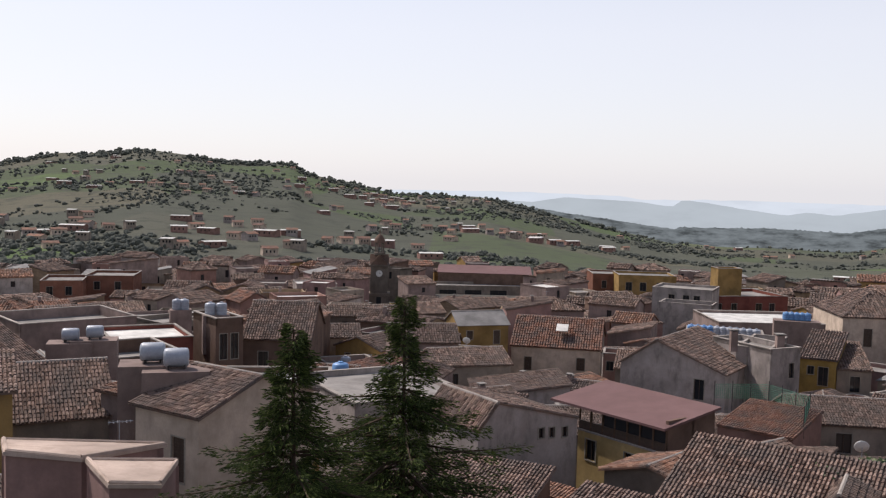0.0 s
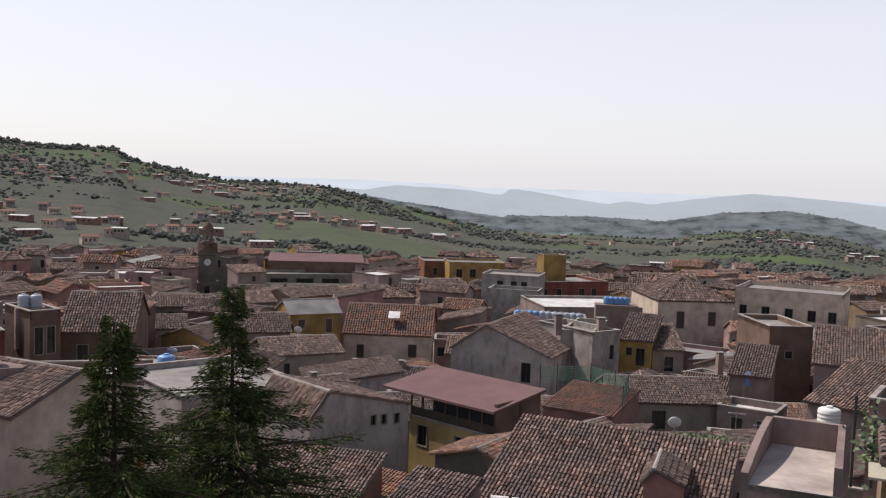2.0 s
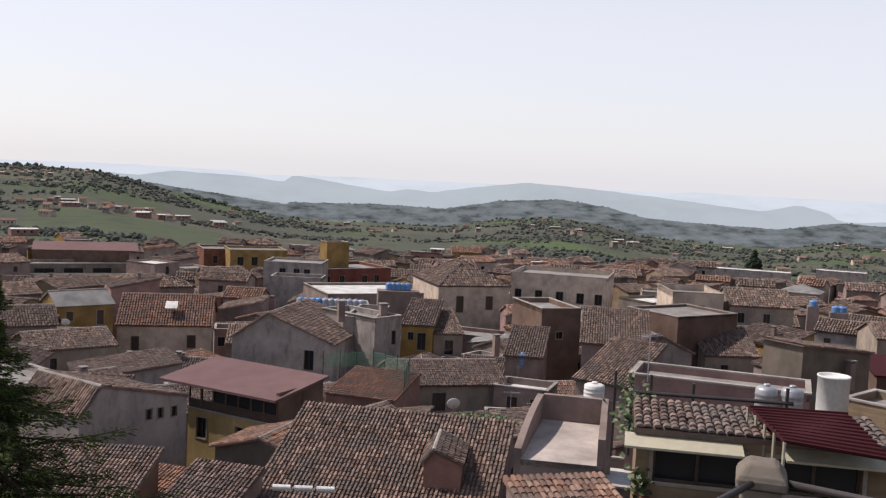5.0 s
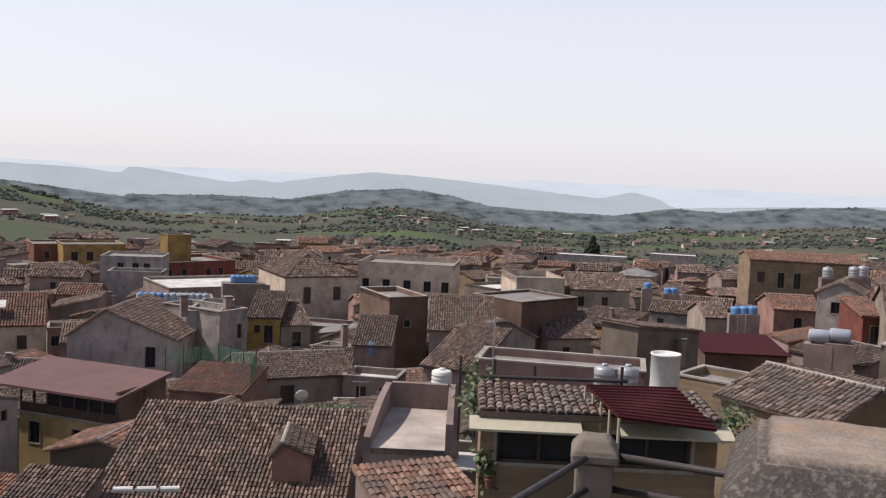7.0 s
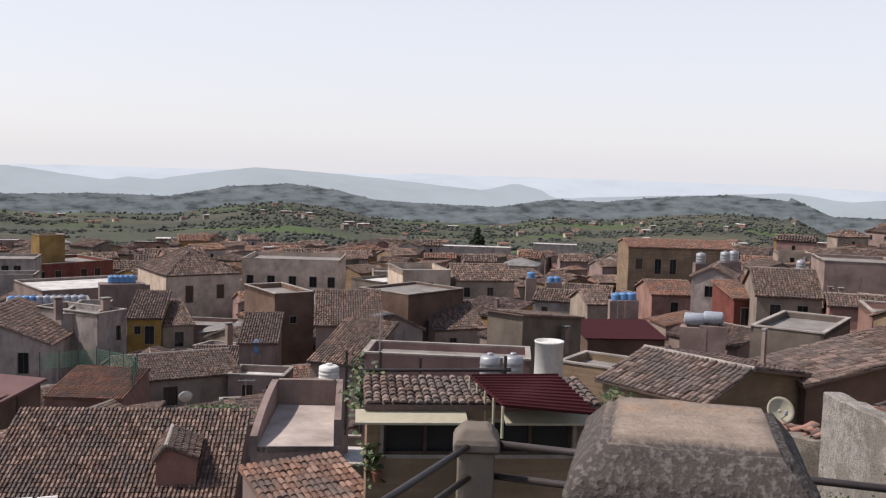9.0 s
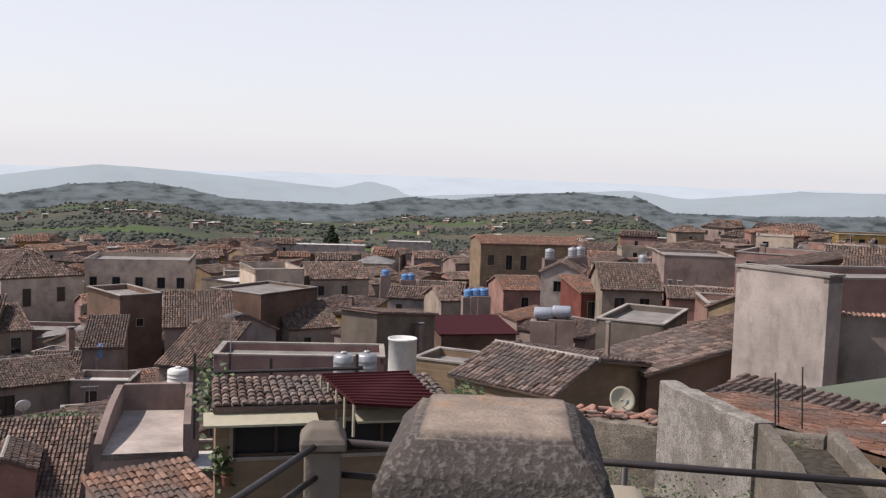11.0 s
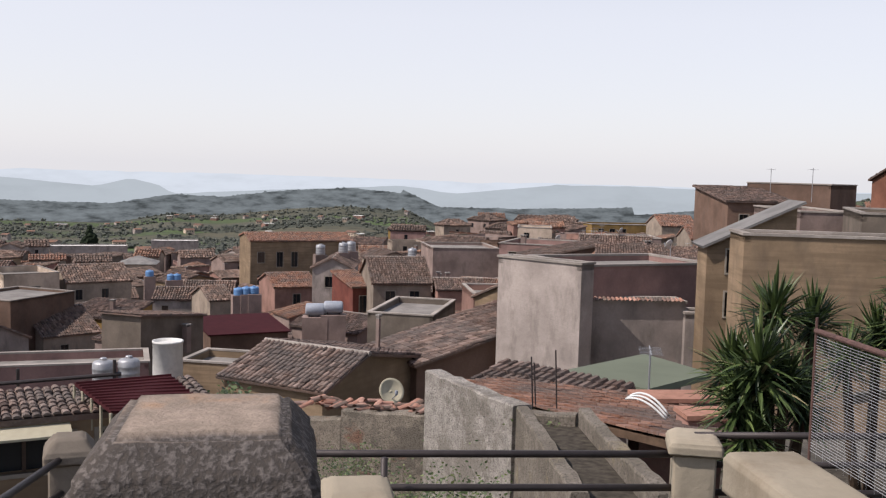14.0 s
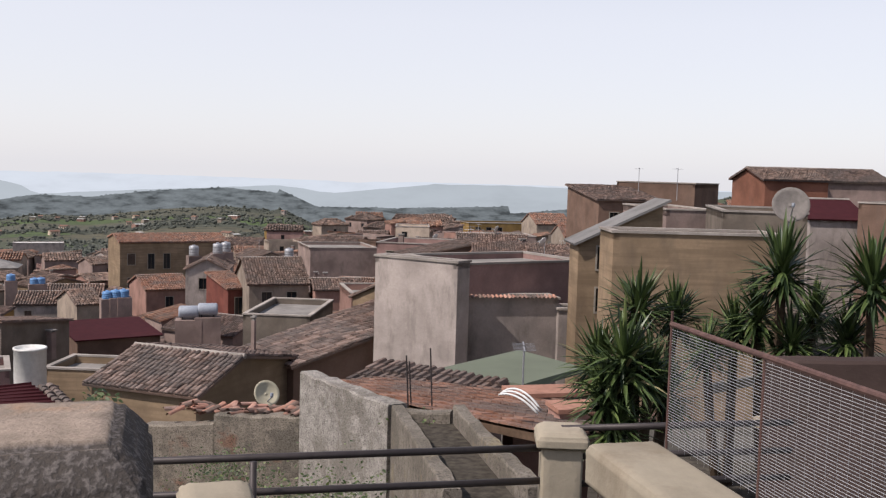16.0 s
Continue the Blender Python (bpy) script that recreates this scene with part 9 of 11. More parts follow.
# ---- clock tower ----
def clock_tower(x, y, top, w, rot):
    """top: the clock face's height."""
    z0 = top - 24
    t = empty("clock_tower", pose(x, y, z0, 0, 0, rot), "old stone bell tower with a clock and open lantern", "clock tower")
    h = w / 2
    st = WALL["stone"]
    s = Soup()
    s.box(-h, h, -h, h, 0, 13.6)
    s.box(-h - 0.25, h + 0.25, -h - 0.25, h + 0.25, 13.6, 14.2)
    child("shaft", s.mesh("shaft", st), t)
    for k in range(4):
        a = pose(0, 0, 0, 0, 0, 90 * k)
        o = child("belfry_arch", Soup().box(-0.6, 0.6, -h - 0.06, -h + 0.1, 14.9 - 0.4 - 4, 17.6 - 0.4 - 4).lathe([(0.01, 0), (0.01, 0.01)], 4, (0, -h, 13.2)).mesh("belfry_arch", GLASS), t)
        o.matrix_basis = a
    u = Soup().box(-h * 0.86, h * 0.86, -h * 0.86, h * 0.86, 14.2, 21.2)
    u.box(-h - 0.15, h + 0.15, -h - 0.15, h + 0.15, 21.2, 21.6)
    child("clock_stage", u.mesh("clock_stage", st), t)
    ped = Soup()
    for k in range(4):
        m = pose(0, 0, 0, 0, 0, 90 * k)
        ped.add([m @ Vector(v) for v in ((-h * 0.9, -h * 0.95, 25.5 - 4), (h * 0.9, -h * 0.95, 25.5 - 4), (0, -h * 0.95, 28.2 - 4), (0, 0, 28.2 - 4))], [(0, 1, 2), (0, 2, 3), (1, 3, 2)])
    child("pediment", ped.mesh("pediment", WALL["brown"]), t)
    child("clock_face", Soup().add([(0.85 * math.cos(a * math.pi / 12), -h * 0.86 - 0.06, 23.6 - 4.3 + 4.0 * 0 + 0.85 * math.sin(a * math.pi / 12)) for a in range(24)], [tuple(range(24))]).mesh("clock_face", PALE_SLAB), t, "round white clock face")
    hnd = Soup().box(-0.04, 0.04, -h * 0.86 - 0.1, -h * 0.86 - 0.07, 19.3, 19.95).box(0, 0.45, -h * 0.86 - 0.1, -h * 0.86 - 0.07, 19.26, 19.34)
    child("clock_pointers", hnd.mesh("clock_pointers", IRON), t)
    lant = Soup().lathe([(1.5, 24.0), (1.5, 24.6), (1.3, 24.7)], 12)
    child("lantern_base", lant.mesh("lantern_base", st), t)
    for k in range(6):
        a = math.pi * k / 3
        child("lantern_column", Soup().tube([(1.05 * math.cos(a), 1.05 * math.sin(a), 24.6), (1.05 * math.cos(a), 1.05 * math.sin(a), 27.2)], 0.2, 6).mesh("lantern_column", st), t)
    child("lantern_dome", Soup().lathe([(1.5, 27.2), (1.45, 27.6), (1.2, 28.4), (0.7, 29.1), (0.15, 29.5), (0.1, 30.6)], 12).mesh("lantern_dome", WALL["brown"]), t)
    return t


cx, cy, cz = (-16.31, 252.47, -22.43)
clock_tower(cx, cy, cz + 4.7, 5.2, 4)

# ---- more of the roofscape: tanks, aerials and chimneys on the common houses ----
dish(23.4, 52.5, -12.3, 0.4, -195, 25, TANKWHITE, 'white satellite dish on a roof', 1.2)
aerial(-35.7, 58.0, -15.9, 2.2, 23)
aerial(29.7, 57.2, -15.1, 2.2, -34)
aerial(-10.7, 74.2, -14.1, 2.2, 6)
dish(19.2, 70.7, -15.3, 0.4, -169, 25, TANKWHITE, 'white satellite dish on a roof', 1.2)
aerial(35.8, 65.2, -18.1, 2.2, -23)
dish(71.2, 20.1, -3.4, 0.4, -199, 25, TANKWHITE, 'white satellite dish on a roof', 1.2)
chimney(-38.4, 78.4, -17.1, 0.5, 0.9, rot=63)
chimney(3.6, 79.9, -16.1, 0.5, 0.9, rot=27)
upright_tank(15.4, 81.0, -17.6, 0.55, 1.2, BLUE, 'plastic water tank standing on a flat roof')
chimney(22.5, 80.9, -18.2, 0.5, 0.9, rot=14)
upright_tank(74.4, 33.4, -8.5, 0.55, 1.2, TANKGREY, 'plastic water tank standing on a flat roof')
chimney(80.9, 24.7, -5.0, 0.5, 0.9, rot=-45)
chimney(-48.5, 76.1, -17.8, 0.5, 0.9, rot=-3)
dish(53.6, 73.0, -16.2, 0.4, -207, 25, TANKWHITE, 'white satellite dish on a roof', 1.2)
chimney(-47.2, 85.6, -14.6, 0.5, 0.9, rot=14)
dish(-5.2, 100.1, -17.0, 0.4, -173, 25, TANKWHITE, 'white satellite dish on a roof', 1.2)
dish(2.8, 100.2, -14.8, 0.4, -190, 25, TANKWHITE, 'white satellite dish on a roof', 1.2)
chimney(13.3, 97.3, -18.5, 0.5, 0.9, rot=-22)
chimney(67.3, 75.7, -18.4, 0.5, 0.9, rot=-42)
chimney(91.6, 41.2, -5.9, 0.5, 0.9, rot=-79)
dish(94.4, 31.8, -4.0, 0.4, -185, 25, TANKWHITE, 'white satellite dish on a roof', 1.2)
dish(99.9, -2.9, -2.9, 0.4, -195, 25, TANKWHITE, 'white satellite dish on a roof', 1.2)
dish(-59.4, 91.9, -17.6, 0.4, -153, 25, TANKWHITE, 'white satellite dish on a roof', 1.2)
chimney(-50.1, 94.4, -17.1, 0.5, 0.9, rot=10)
upright_tank(-10.3, 105.5, -19.0, 0.55, 1.2, TANKGREY, 'plastic water tank standing on a flat roof')
chimney(9.4, 107.3, -20.3, 0.5, 0.9, rot=41)
aerial(101.2, 37.4, -6.7, 2.2, -82)
chimney(108.6, 28.1, -7.1, 0.5, 0.9, rot=-46)
chimney(108.7, -1.5, -3.4, 0.5, 0.9, rot=-111)
chimney(107.7, -13.7, -1.4, 0.5, 0.9, rot=-137)
aerial(-63.0, 98.8, -19.3, 2.2, 74)
aerial(-4.9, 119.3, -21.4, 2.2, 28)
chimney(16.3, 117.3, -22.6, 0.5, 0.9, rot=16)
aerial(25.6, 118.0, -19.6, 2.2, -14)
chimney(60.7, 98.6, -19.1, 0.5, 0.9, rot=5)
chimney(105.2, 57.6, -12.1, 0.5, 0.9, rot=-55)
dish(108.5, 44.4, -6.1, 0.4, -203, 25, TANKWHITE, 'white satellite dish on a roof', 1.2)
chimney(111.3, 33.6, -7.4, 0.5, 0.9, rot=-47)
chimney(116.2, 18.1, -3.7, 0.5, 0.9, rot=-78)
aerial(117.6, -5.1, -4.0, 2.2, -107)
aerial(-71.4, 106.0, -19.3, 2.2, 72)
dish(-59.6, 114.1, -20.4, 0.4, -209, 25, TANKWHITE, 'white satellite dish on a roof', 1.2)
aerial(-33.4, 122.0, -20.5, 2.2, 30)
chimney(-19.9, 123.9, -16.7, 0.5, 0.9, rot=-6)
chimney(84.5, 93.6, -16.6, 0.5, 0.9, rot=-75)
chimney(111.7, 62.6, -12.9, 0.5, 0.9, rot=-53)
aerial(120.4, 44.3, -7.5, 2.2, -50)
aerial(128.7, 21.4, -4.2, 2.2, -42)
chimney(129.8, 12.3, -4.0, 0.5, 0.9, rot=-103)
aerial(126.8, -0.1, -4.0, 2.2, -107)
upright_tank(-72.1, 117.8, -22.2, 0.55, 1.2, BLUE, 'plastic water tank standing on a flat roof')
upright_tank(-54.3, 123.3, -22.1, 0.55, 1.2, TANKGREY, 'plastic water tank standing on a flat roof')
chimney(-46.6, 130.1, -20.8, 0.5, 0.9, rot=4)
aerial(65.3, 117.7, -19.0, 2.2, 11)
chimney(119.6, 66.9, -14.1, 0.5, 0.9, rot=-57)
chimney(-76.9, 122.6, -21.0, 0.5, 0.9, rot=10)
upright_tank(-49.4, 139.4, -22.5, 0.55, 1.2, TANKWHITE, 'plastic water tank standing on a flat roof')
chimney(-30.2, 139.6, -20.3, 0.5, 0.9, rot=-1)
chimney(-8.4, 145.3, -18.4, 0.5, 0.9, rot=-17)
aerial(4.8, 147.8, -21.6, 2.2, -15)
chimney(72.0, 129.0, -19.5, 0.5, 0.9, rot=-70)
chimney(131.4, 55.5, -9.6, 0.5, 0.9, rot=-54)
chimney(148.5, -4.3, -3.1, 0.5, 0.9, rot=-53)
chimney(-67.1, 140.3, -17.5, 0.5, 0.9, rot=7)
aerial(35.2, 150.9, -22.1, 2.2, 5)
chimney(56.3, 142.9, -24.1, 0.5, 0.9, rot=-17)
aerial(67.2, 138.6, -24.4, 2.2, -28)
chimney(80.5, 133.2, -19.9, 0.5, 0.9, rot=-70)
chimney(118.9, 97.2, -17.8, 0.5, 0.9, rot=-13)
chimney(125.4, 91.7, -18.0, 0.5, 0.9, rot=-67)
aerial(129.7, 83.0, -11.8, 2.2, -40)
aerial(145.4, 52.3, -8.5, 2.2, -109)
aerial(149.0, 39.6, -10.7, 2.2, -113)
chimney(154.8, -2.4, -3.8, 0.5, 0.9, rot=-109)
chimney(15.5, 163.5, -18.2, 0.5, 0.9, rot=2)
aerial(117.2, 114.7, -19.9, 2.2, -40)
chimney(130.1, 99.6, -19.2, 0.5, 0.9, rot=-22)
upright_tank(144.7, 83.3, -14.7, 0.55, 1.2, BLUE, 'plastic water tank standing on a flat roof')
chimney(156.2, 59.4, -9.0, 0.5, 0.9, rot=-80)
chimney(161.4, 17.0, -5.0, 0.5, 0.9, rot=-122)
chimney(-87.6, 155.5, -19.5, 0.5, 0.9, rot=65)
chimney(-75.2, 155.2, -19.5, 0.5, 0.9, rot=51)
chimney(-66.7, 159.9, -20.2, 0.5, 0.9, rot=38)
chimney(-12.7, 173.3, -21.4, 0.5, 0.9, rot=-35)
chimney(11.7, 174.7, -22.2, 0.5, 0.9, rot=2)
aerial(18.8, 171.7, -19.4, 2.2, 6)
aerial(101.4, 142.4, -19.9, 2.2, 9)
aerial(108.9, 135.8, -20.2, 2.2, -56)
aerial(139.1, 104.0, -20.4, 2.2, -34)
chimney(147.4, 97.2, -15.8, 0.5, 0.9, rot=-91)
chimney(156.8, 75.4, -11.6, 0.5, 0.9, rot=-67)
chimney(161.1, 64.9, -11.0, 0.5, 0.9, rot=-75)
aerial(171.5, 11.8, -5.5, 2.2, -119)
chimney(173.2, -22.3, -5.1, 0.5, 0.9, rot=-99)
upright_tank(-92.9, 157.9, -23.6, 0.55, 1.2, TANKGREY, 'plastic water tank standing on a flat roof')
upright_tank(-83.5, 163.1, -21.0, 0.55, 1.2, TANKGREY, 'plastic water tank standing on a flat roof')
chimney(-30.3, 181.4, -19.9, 0.5, 0.9, rot=15)
aerial(-6.4, 182.9, -22.6, 2.2, 41)
chimney(98.7, 156.4, -23.7, 0.5, 0.9, rot=-5)
aerial(107.3, 147.6, -22.6, 2.2, -16)
chimney(114.3, 142.2, -19.7, 0.5, 0.9, rot=5)
aerial(122.4, 136.0, -20.0, 2.2, -5)
chimney(156.5, 92.9, -13.7, 0.5, 0.9, rot=-93)
chimney(161.9, 84.4, -13.0, 0.5, 0.9, rot=-60)
chimney(171.2, 74.1, -11.8, 0.5, 0.9, rot=-84)
chimney(175.9, 63.5, -10.1, 0.5, 0.9, rot=-63)
aerial(182.1, 19.1, -4.9, 2.2, -95)
chimney(186.3, 10.2, -4.3, 0.5, 0.9, rot=-84)
chimney(-78.0, 176.7, -22.0, 0.5, 0.9, rot=41)
chimney(-34.9, 192.3, -20.8, 0.5, 0.9, rot=27)
chimney(2.7, 196.6, -22.2, 0.5, 0.9, rot=-11)
chimney(137.2, 137.5, -22.4, 0.5, 0.9, rot=-5)
chimney(194.1, 28.4, -2.5, 0.5, 0.9, rot=-98)
upright_tank(194.6, 16.8, -5.8, 0.55, 1.2, TANKWHITE, 'plastic water tank standing on a flat roof')
aerial(194.2, 8.2, -4.0, 2.2, -70)
chimney(193.8, -15.4, -4.5, 0.5, 0.9, rot=-58)
upright_tank(-108.5, 172.7, -24.3, 0.55, 1.2, STEEL, 'plastic water tank standing on a flat roof')
chimney(-92.9, 180.1, -21.2, 0.5, 0.9, rot=-12)
chimney(-82.4, 189.2, -23.5, 0.5, 0.9, rot=42)
chimney(-61.7, 195.9, -22.9, 0.5, 0.9, rot=22)
aerial(-49.5, 201.6, -23.1, 2.2, 47)
chimney(-27.2, 200.3, -23.2, 0.5, 0.9, rot=-15)
chimney(-15.9, 206.3, -25.2, 0.5, 0.9, rot=11)
upright_tank(-5.8, 205.1, -25.2, 0.55, 1.2, TANKGREY, 'plastic water tank standing on a flat roof')
upright_tank(5.7, 206.4, -24.4, 0.55, 1.2, STEEL, 'plastic water tank standing on a flat roof')
aerial(28.6, 201.1, -21.9, 2.2, -13)
upright_tank(62.2, 193.8, -25.6, 0.55, 1.2, TANKWHITE, 'plastic water tank standing on a flat roof')
chimney(118.4, 163.3, -21.5, 0.5, 0.9, rot=-19)
chimney(148.0, 142.9, -20.8, 0.5, 0.9, rot=-15)
aerial(151.2, 135.4, -20.8, 2.2, -21)
chimney(191.8, 68.2, -11.2, 0.5, 0.9, rot=-91)
aerial(204.3, 32.0, -2.8, 2.2, -48)
aerial(205.4, -3.6, -6.9, 2.2, -85)



# ---- conifers in front ----
NEEDLE, nn, nl, nb = material("conifer_needles", 0.75)
nl.new(ramp(nn, nl, nn.new("ShaderNodeNewGeometry").outputs["Random Per Island"], [(0, (0.018, 0.025, 0.01)), (0.5, (0.04, 0.056, 0.018)), (0.85, (0.095, 0.125, 0.032)), (1, (0.16, 0.19, 0.055))]), nb.inputs["Base Color"])
BARK = plain("brown_bark", (0.07, 0.05, 0.035), 0.95, 0.0, 0.5, 12.0, 0.6)


def conifer(x, y, top, base, reach, seed, label):
    rng = random.Random(seed)
    t = empty("conifer", pose(x, y, base), label, "conifer tree", "conifers below the terrace")
    H = top - base
    child("trunk", Soup().tube([(0, 0, -0.5), (0.05, 0, H * 0.5), (0, 0, H * 0.98)], 0.22, 10, 0.015).mesh("trunk", BARK), t)
    limbs, sprays = Soup(), Soup()
    def bough(z, a, L, lift):
        d = Vector((math.cos(a), math.sin(a), 0))
        pts = [Vector((0, 0, z)) + d * L * u + Vector((0, 0, L * (lift * u - 0.22 * u * u + (0.12 * u ** 4)))) for u in (0, 0.25, 0.5, 0.75, 1.0)]
        limbs.tube(pts, 0.012 + 0.012 * L, 5, 0.004, False)
        side = d.cross(Vector((0, 0, 1)))
        for i in range(int(20 + 78 * L)):
            u = rng.uniform(0.12, 1.0)
            j = min(3, int(u * 4))
            p = pts[j].lerp(pts[j + 1], u * 4 - j)
            w = (0.12 + 0.17 * L) * (1.05 - u * 0.75)
            off = rng.uniform(-1, 1)
            p = p + side * off * w + Vector((0, 0, rng.uniform(-0.16, 0.04)))
            # a spray: a few narrow blades fanned about the twig
            tw = (d * rng.uniform(0.4, 1) + side * off * 0.9 + Vector((0, 0, rng.uniform(-0.45, 0.15)))).normalized()
            q = tw.orthogonal().normalized()
            r = tw.cross(q)
            s = rng.uniform(0.1, 0.2)
            for m in range(4):
                b = (q * math.cos(m * 1.6) + r * math.sin(m * 1.6)) * s * 0.12
                c = (tw + b * 2.2).normalized() * s
                sprays.add([p - b * 0.3, p + c * 0.5 + b * 0.6, p + c, p + c * 0.5 - b * 0.3], [(0, 1, 2, 3)])

    z = H * 0.985
    while z > H * 0.15:
        down = H - z
        span = min(reach, 0.14 + 0.42 * down ** 0.97 + 0.3 * max(0.0, down - 2.6))
        for k in range(rng.randint(4, 6)):
            bough(z, rng.uniform(0, 2 * math.pi), span * rng.uniform(0.45, 1.05), rng.uniform(0.1, 0.3) if down < 1.5 else rng.uniform(-0.12, 0.12))
        z -= rng.uniform(0.1, 0.19) * (1 + 0.07 * down)
    # long limbs that reach out beyond the rest, low on the tree
    for k in range(30):
        down = 2.7 + 0.13 * k
        bough(H - down, seed + k * 2.4, min(reach, 0.84 * down) * rng.uniform(0.8, 1.1), rng.uniform(-0.02, 0.16))
    tagged(child("branchwork", limbs.mesh("branchwork", BARK), t), kind="stuff")
    tagged(child("crown", sprays.mesh("crown", NEEDLE), t), kind="stuff")
    return t


conifer(-0.88,23.98, -1.1, -15.0, 4.4, 3, "tall dark green conifer with drooping branches")
conifer(-3.16,20.76, -1.4, -14.0, 4.0, 8, "dark green conifer with ragged branches")


# ---- the hillside: trees and scattered houses ----
# foliage tones greyed and lightened to stand in for distance haze
WOODS, hn, hl, hb_ = material("hazy_hillside_trees", 0.9)
hl.new(ramp(hn, hl, hn.new("ShaderNodeNewGeometry").outputs["Random Per Island"], [(0, (0.062, 0.067, 0.058)), (0.5, (0.078, 0.083, 0.07)), (0.85, (0.095, 0.1, 0.082)), (1, (0.115, 0.115, 0.095))]), hb_.inputs["Base Color"])
ico = bmesh.new()
bmesh.ops.create_icosphere(ico, subdivisions=2, radius=1.0)
ICO_V = [v.co.copy() for v in ico.verts]
ICO_F = [tuple(v.index for v in f.verts) for f in ico.faces]
ico.free()
ico = bmesh.new()
bmesh.ops.create_icosphere(ico, subdivisions=1, radius=1.0)
ICO1_V = [v.co.copy() for v in ico.verts]
ICO1_F = [tuple(v.index for v in f.verts) for f in ico.faces]
ico.free()


def clump(s, p, size, rng, fine):
    """One far tree: several ragged leaf masses."""
    V, F = (ICO_V, ICO_F) if fine else (ICO1_V, ICO1_F)
    for k in range(rng.randint(2, 4)):
        c = Vector(p) + Vector((rng.uniform(-0.5, 0.5), rng.uniform(-0.5, 0.5), rng.uniform(0.25, 0.75))) * size
        r = size * rng.uniform(0.3, 0.55)
        o = rng.uniform(0, 50)
        s.add([c + v * r * (1 + 0.55 * noise.noise(v * 2.1 + Vector((o, 0, 0)))) * (1 if v.z > -0.3 else 0.8) for v in V], F)


rng = random.Random(5)
bands = {"near_woods": Soup(), "hill_woods": Soup(), "far_woods": Soup()}
for _ in range(36000):
    az = rng.uniform(-33, 98)
    r = 350 * (1500 / 350) ** rng.random()
    x, y = r * math.sin(radians(az)), r * math.cos(radians(az))
    thick = noise.noise((x / 170, y / 170, 3.0)) + 0.5 * noise.noise((x / 60, y / 60, 7.0)) + (0.1 if az > 25 else 0.0) + 0.25 * max(0.0, (r - 1150) / 350)
    if 1.5 * thick < rng.uniform(-0.02, 0.3) - (0.06 if az < 12 else 0.0):
        continue
    clump(bands["near_woods" if r < 520 else "hill_woods" if r < 950 else "far_woods"], (x, y, land(x, y) - 1), rng.uniform(1.1, 3.4) * (1 + 0.3 * (r > 900)), rng, r < 520)
for _ in range(900):
    # trees along the crest
    az = rng.uniform(-33, 10)
    r = rng.uniform(1400, 1500)
    if noise.noise((az * 0.35, 0, 9)) < -0.25:
        continue
    x, y = r * math.sin(radians(az)), r * math.cos(radians(az))
    clump(bands["far_woods"], (x, y, land(x, y) - 2), rng.uniform(3, 7.5), rng, False)
for nm, s in bands.items():
    tagged(new(nm, s.mesh(nm, WOODS)), "scattered dark olive and holm oak trees on the hillside", "trees", kind="stuff")

FAR_WALLS = [WALL[k] for k in ("white", "pale", "pink", "cream", "pale")]
FAR_ROOFS = [TILE["warm"], TILE["new"], PALE_SLAB, PALE_SLAB, TILE["warm"]]
kinds = []
for i in range(5):
    W, D, Hh, rs = ((9, 8, 5, 1.4), (11, 8, 4, 1.3), (17, 9, 4, 0.6), (8, 7, 6, 0.5), (10, 7, 3.5, 1.4))[i]
    b = Soup()
    holes = [(W * k / 4 - 0.6, W * k / 4 + 0.6, Hh - 2.6, Hh - 1.1) for k in (1, 2, 3)]
    facade(b, W, -3, Hh, holes, 0.3)
    b.add([(0, 0, -3), (0, D, -3), (0, D, Hh), (0, 0, Hh), (W, 0, -3), (W, D, -3), (W, D, Hh), (W, 0, Hh), (0, D / 2, Hh + rs), (W, D / 2, Hh + rs)],
          [(0, 3, 2, 1), (4, 5, 6, 7), (1, 2, 6, 5), (3, 8, 2), (7, 6, 9)])
    ro = Soup().add([(-0.4, -0.4, Hh), (W + 0.4, -0.4, Hh), (W + 0.4, D / 2, Hh + rs), (-0.4, D / 2, Hh + rs), (W + 0.4, D + 0.4, Hh), (-0.4, D + 0.4, Hh),
                     (-0.4, -0.4, Hh - 0.2), (W + 0.4, -0.4, Hh - 0.2), (W + 0.4, D + 0.4, Hh - 0.2), (-0.4, D + 0.4, Hh - 0.2)],
                    [(0, 1, 2, 3), (3, 2, 4, 5), (6, 7, 1, 0), (8, 9, 5, 4), (6, 9, 8, 7)])
    kinds.append((welded(b.mesh("wall", FAR_WALLS[i])), ro.mesh("roof", FAR_ROOFS[i]), [Soup().box(a, e, 0.25, 0.3, z0, z1).mesh("window", GLASS) for a, e, z0, z1 in holes]))
made = 0
while made < 300:
    az = rng.uniform(-30, 96) if made % 2 else rng.uniform(-30, 6)
    r = 420 + 960 * rng.random() ** 0.75
    x, y = r * math.sin(radians(az)), r * math.cos(radians(az))
    if noise.noise((x / 210, y / 210, 21.0)) < rng.uniform(-0.25, 0.4):
        continue
    k = rng.randrange(5)
    t = empty("hillside_house", pose(x, y, land(x, y) + 0.3, 0, 0, -az + rng.uniform(-35, 35)) @ Matrix.Diagonal((rng.uniform(0.5, 0.8), 0.75, rng.uniform(0.6, 0.8), 1)), ("small cream house with a tiled roof on the hillside", "low white farmhouse with a red roof on the hillside", "long pink farm shed with a pale roof in fields", "small flat roofed house among hillside trees", "low grey farm building with an old roof")[k], "house", "hillside houses")
    child("wall", kinds[k][0], t)
    child("roof", kinds[k][1], t)
    for me in kinds[k][2]:
        child("window", me, t)
    made += 1

